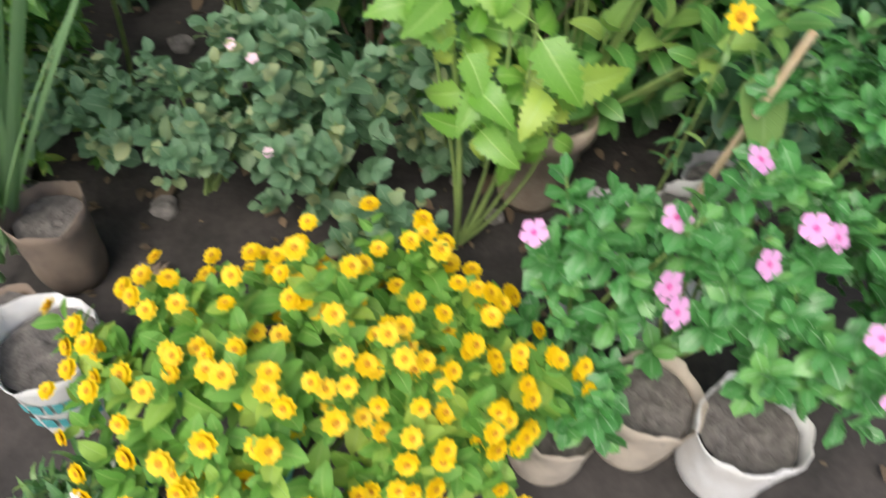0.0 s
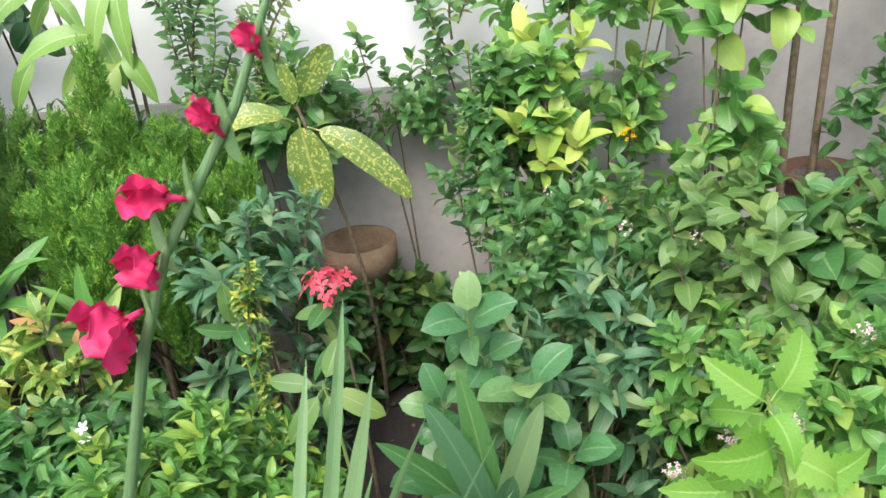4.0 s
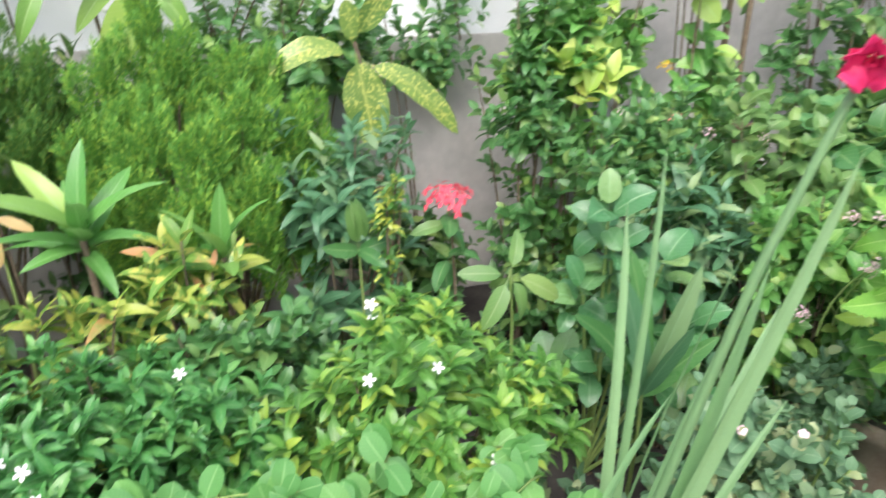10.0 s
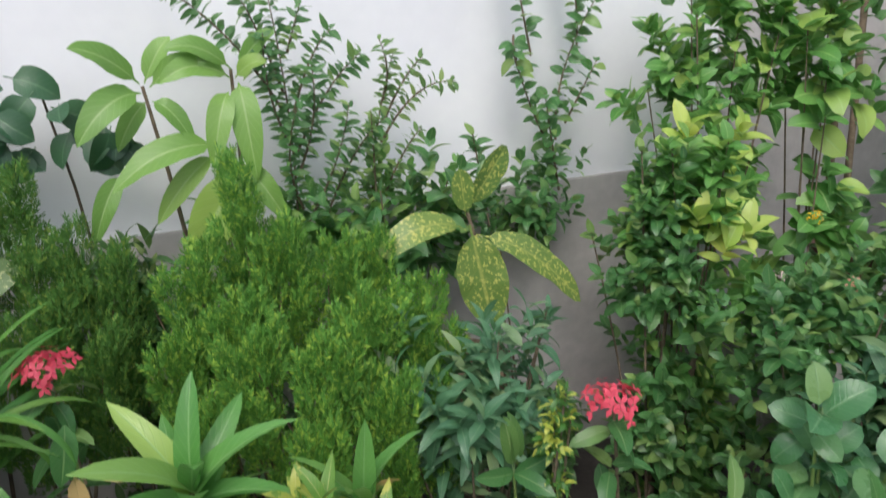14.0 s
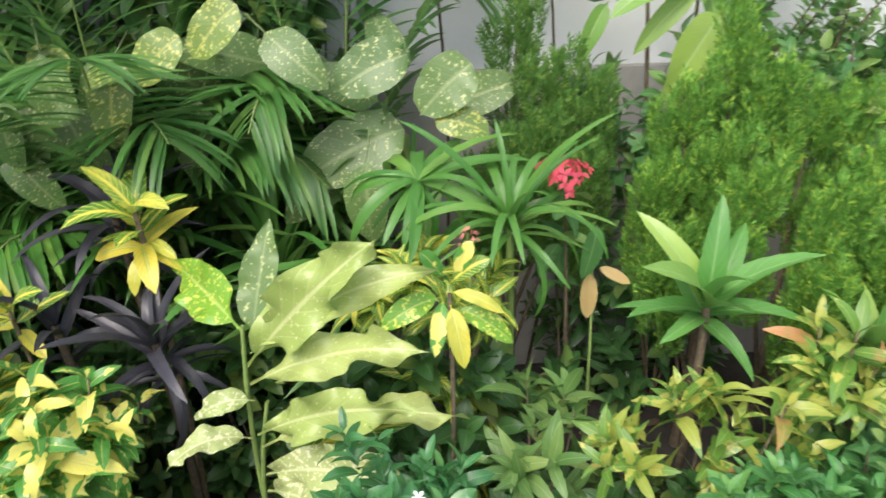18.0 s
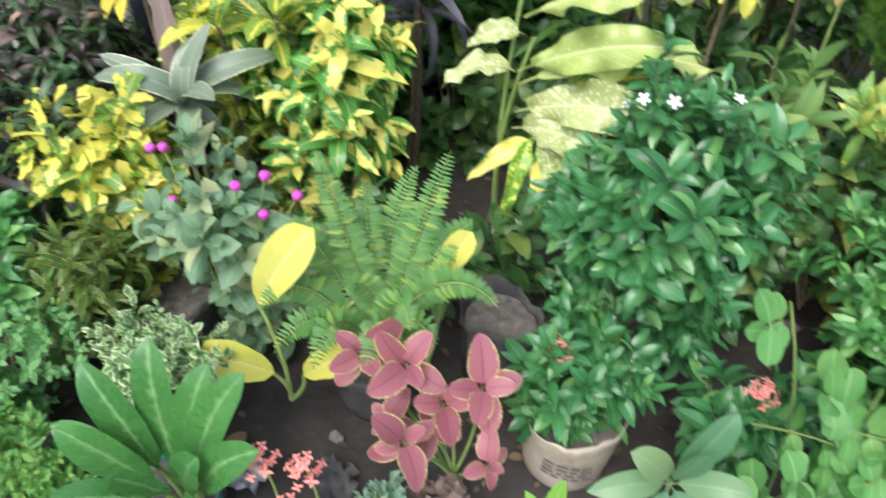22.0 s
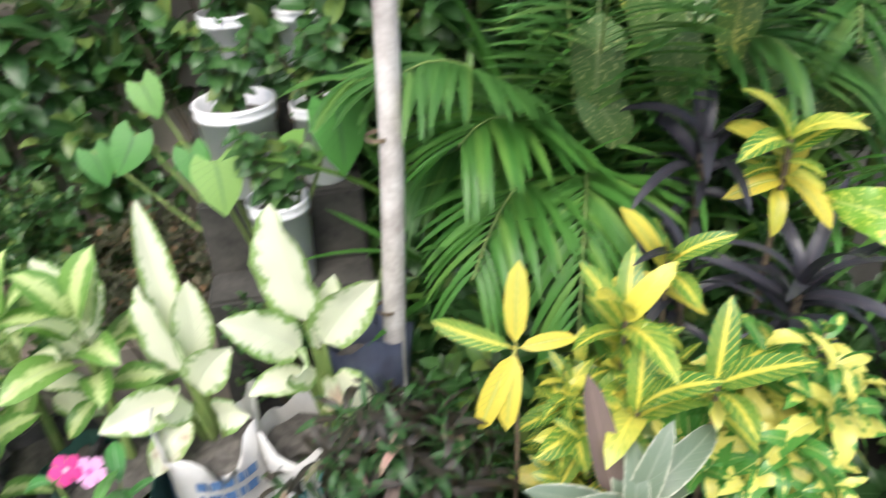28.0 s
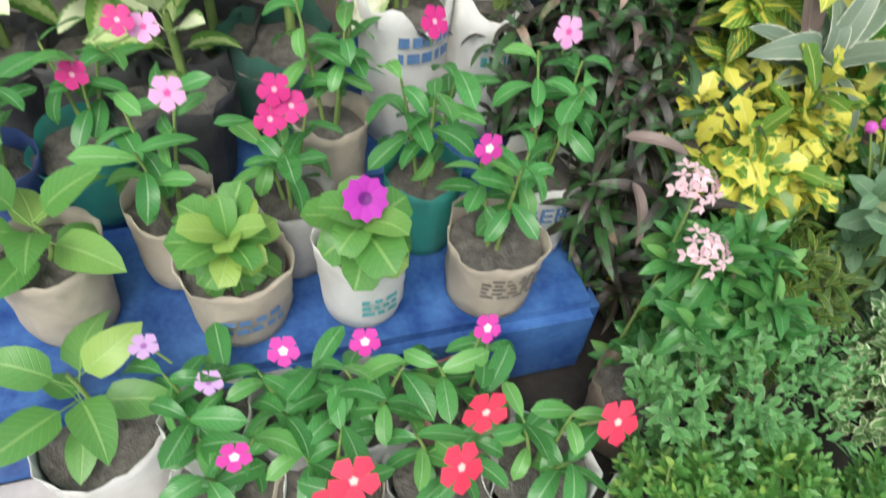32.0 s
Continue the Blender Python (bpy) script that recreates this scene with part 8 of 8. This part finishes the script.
bars(pb, 0.066, 0.15, INKTEAL, -80, 0.55, 3, 0.05, 0.009, 8)
pt2 = thing("petunia", (-3.86, 1.73, 0.31), "petunia with one deep violet flower", "flowering plant")
stalk(pt2, (-3.865, 1.69, 0.44), 0.004, 0.003)
PETL = leafset("leaf", BRIGHT, 3, L=0.075, W=0.056, a=0.5, b=0.3, fold=0.2, droop=0.45, nl=11)
rosette(pt2, (-3.865, 1.69, 0.43), PETL, 22, (0.7, 1.8), (0, -0.2, 1), 82, (0.95, 1.3), 0.1)
part("flower", F_PETUNIA, pt2, Matrix(facing(np.array((-3.865, 1.69, 0.47)) - np.array(pt2.location), (0, -0.7, 0.6))))
PEP = leafset("leaf", BRIGHT, 3, L=0.11, W=0.06, a=0.45, b=0.75, fold=0.15, droop=0.45, stalk=0.03)
bag((-4.27, 1.6, 0.024), 0.085, 0.15, SACKWHITE, "pinkish white grow bag with a young chilli plant", 132)
pe = thing("chilli_plant", (-4.27, 1.6, 0.15), "young chilli plant with broad soft leaves", "vegetable plant")
stalk(pe, (-4.27, 1.6, 0.32), 0.005, 0.003)
rosette(pe, (-4.27, 1.6, 0.3), PEP, 9, (0.8, 1.6), (0.1, -0.2, 1), 83, (0.8, 1.2), 0.12)
bag((-4.3, 1.8, 0.19), 0.07, 0.16, SACKTAN, "tan grow bag on the blue step", 133)
pe = thing("broad_leaved_seedling", (-4.3, 1.8, 0.32), "seedling with long soft oval leaves", "vegetable plant")
stalk(pe, (-4.3, 1.8, 0.4), 0.005, 0.003)
rosette(pe, (-4.3, 1.8, 0.4), PEP, 9, (0.6, 1.5), (0.1, -0.1, 1), 84, (0.9, 1.3), 0.06)
for k, (x, y) in enumerate(((-3.5, 1.3), (-3.34, 1.27), (-3.2, 1.2))):
    bag((x, y, 0.0), 0.075, 0.14, SACKWHITE if k == 0 else SACKGREY, "crumpled white bag with a box-leaved plant" if k == 0 else "grey bag with a box-leaved plant", 140 + k, crumple=0.14)
    bush("box_plant", (x, y, 0.11), (x, y, 0.16), (0.085, 0.08, 0.085), 130, 9, T_BOX, BRIGHT, "small round mound of tiny bright green leaves", "shrub", 1.2, 0.03, STEM, 300 + k, group="box plants")

tb2 = bag((-3.45, 1.5, 0.0), 0.07, 0.14, SACKOLD, "torn grey printed bag beside the blue step", 150, crumple=0.15)
bars(tb2, 0.07, 0.14, INKDARK, -100, 0.75, 2, 0.06, 0.012, 5)

# torn scraps of plastic and stones between the bags
def scrap(at, size, material, label, seed):
    """A crumpled torn sheet of plastic lying on the ground."""
    g = np.random.default_rng(seed)
    n = 9
    V = [((i / n - 0.5) * size * (1 + 0.25 * g.normal()), (j / n - 0.5) * size * 0.7 * (1 + 0.2 * g.normal()), 0.008 + abs(g.normal(0, size * 0.09)) + 0.2 * size * noise.noise((i * 0.7 + seed, j * 0.7, 0)) ** 2) for j in range(n + 1) for i in range(n + 1)]
    F = [(j * (n + 1) + i, j * (n + 1) + i + 1, (j + 1) * (n + 1) + i + 1, (j + 1) * (n + 1) + i) for j in range(n) for i in range(n)]
    ob = tagged(new("plastic_scrap", mesh_of("plastic_scrap", V, F, [(v[0] * 4, v[1] * 4) for v in V], [material])), label, "litter", "plastic scraps")
    ob.location, ob.rotation_euler = (at[0], at[1], 0.012), (0, 0, seed * 1.3)


for k, (x, y, sz, m) in enumerate([(-2.0, 1.27, 0.15, SACKGREY), (-2.53, 1.19, 0.09, SACKWHITE), (-1.82, 1.1, 0.12, SACKWHITE), (-2.2, 1.16, 0.1, SACKOLD), (-2.36, 1.6, 0.14, SACKBLACK), (-2.72, 1.28, 0.1, SACKBLACK), (-2.9, 1.3, 0.1, SACKGREY), (-3.12, 1.12, 0.1, SACKGREY), (-1.1, 0.98, 0.12, SACKOLD), (0.42, 1.02, 0.12, SACKWHITE), (0.3, 1.06, 0.1, SACKGREY), (0.55, 1.1, 0.12, SACKWHITE), (-0.55, 1.05, 0.1, SACKOLD)]):
    scrap((x, y), sz, m, "torn crumpled plastic scrap lying on the soil", k + 1)
bm = bmesh.new()
bmesh.ops.create_icosphere(bm, subdivisions=2, radius=0.03)
for v in bm.verts:
    v.co *= 1 + 0.5 * noise.noise(v.co * 40)
    v.co.z *= 0.6
STONE = bpy.data.meshes.new("stone")
bm.to_mesh(STONE)
bm.free()
STONE.materials.append(rough_mat("stone_grey", (0.12, 0.11, 0.10), (0.26, 0.24, 0.22), 40, 0.9, 0.6))
g8 = np.random.default_rng(12)
for k in range(46):
    so = tagged(new("stone", STONE), "small grey stone lying on the earth", "stone", "small stones")
    so.location = (g8.uniform(-3.3, 0.6), g8.uniform(0.85, 1.9), 0.012)
    so.rotation_euler, so.scale = (0, 0, g8.uniform(0, 6)), [g8.uniform(0.4, 1.1)] * 3

# fallen leaves on the soil
g9 = np.random.default_rng(33)
lit = []
for k in range(1100):
    x, y = g9.uniform(-3.4, 0.9), g9.uniform(0.75, 2.6)
    a = g9.uniform(0, 6.28)
    lit.append(place((x, y, 0.016), (math.cos(a), math.sin(a), g9.normal(0, 0.12)), (g9.normal(0, 0.2), g9.normal(0, 0.2), 1), g9.uniform(0.6, 1.2)))
tagged(new("leaf_litter", joined("leaf_litter", T_SMALL + T_MID[:2] + T_TINY, lit, [leaf_mat("leaf_dry", (0.05, 0.037, 0.025), (0.22, 0.15, 0.09), (0.2, 0.14, 0.08), rough=0.8, glow=0.05, young=0.0)])), "dry brown fallen leaves scattered on the soil", "leaf litter", kind="stuff")
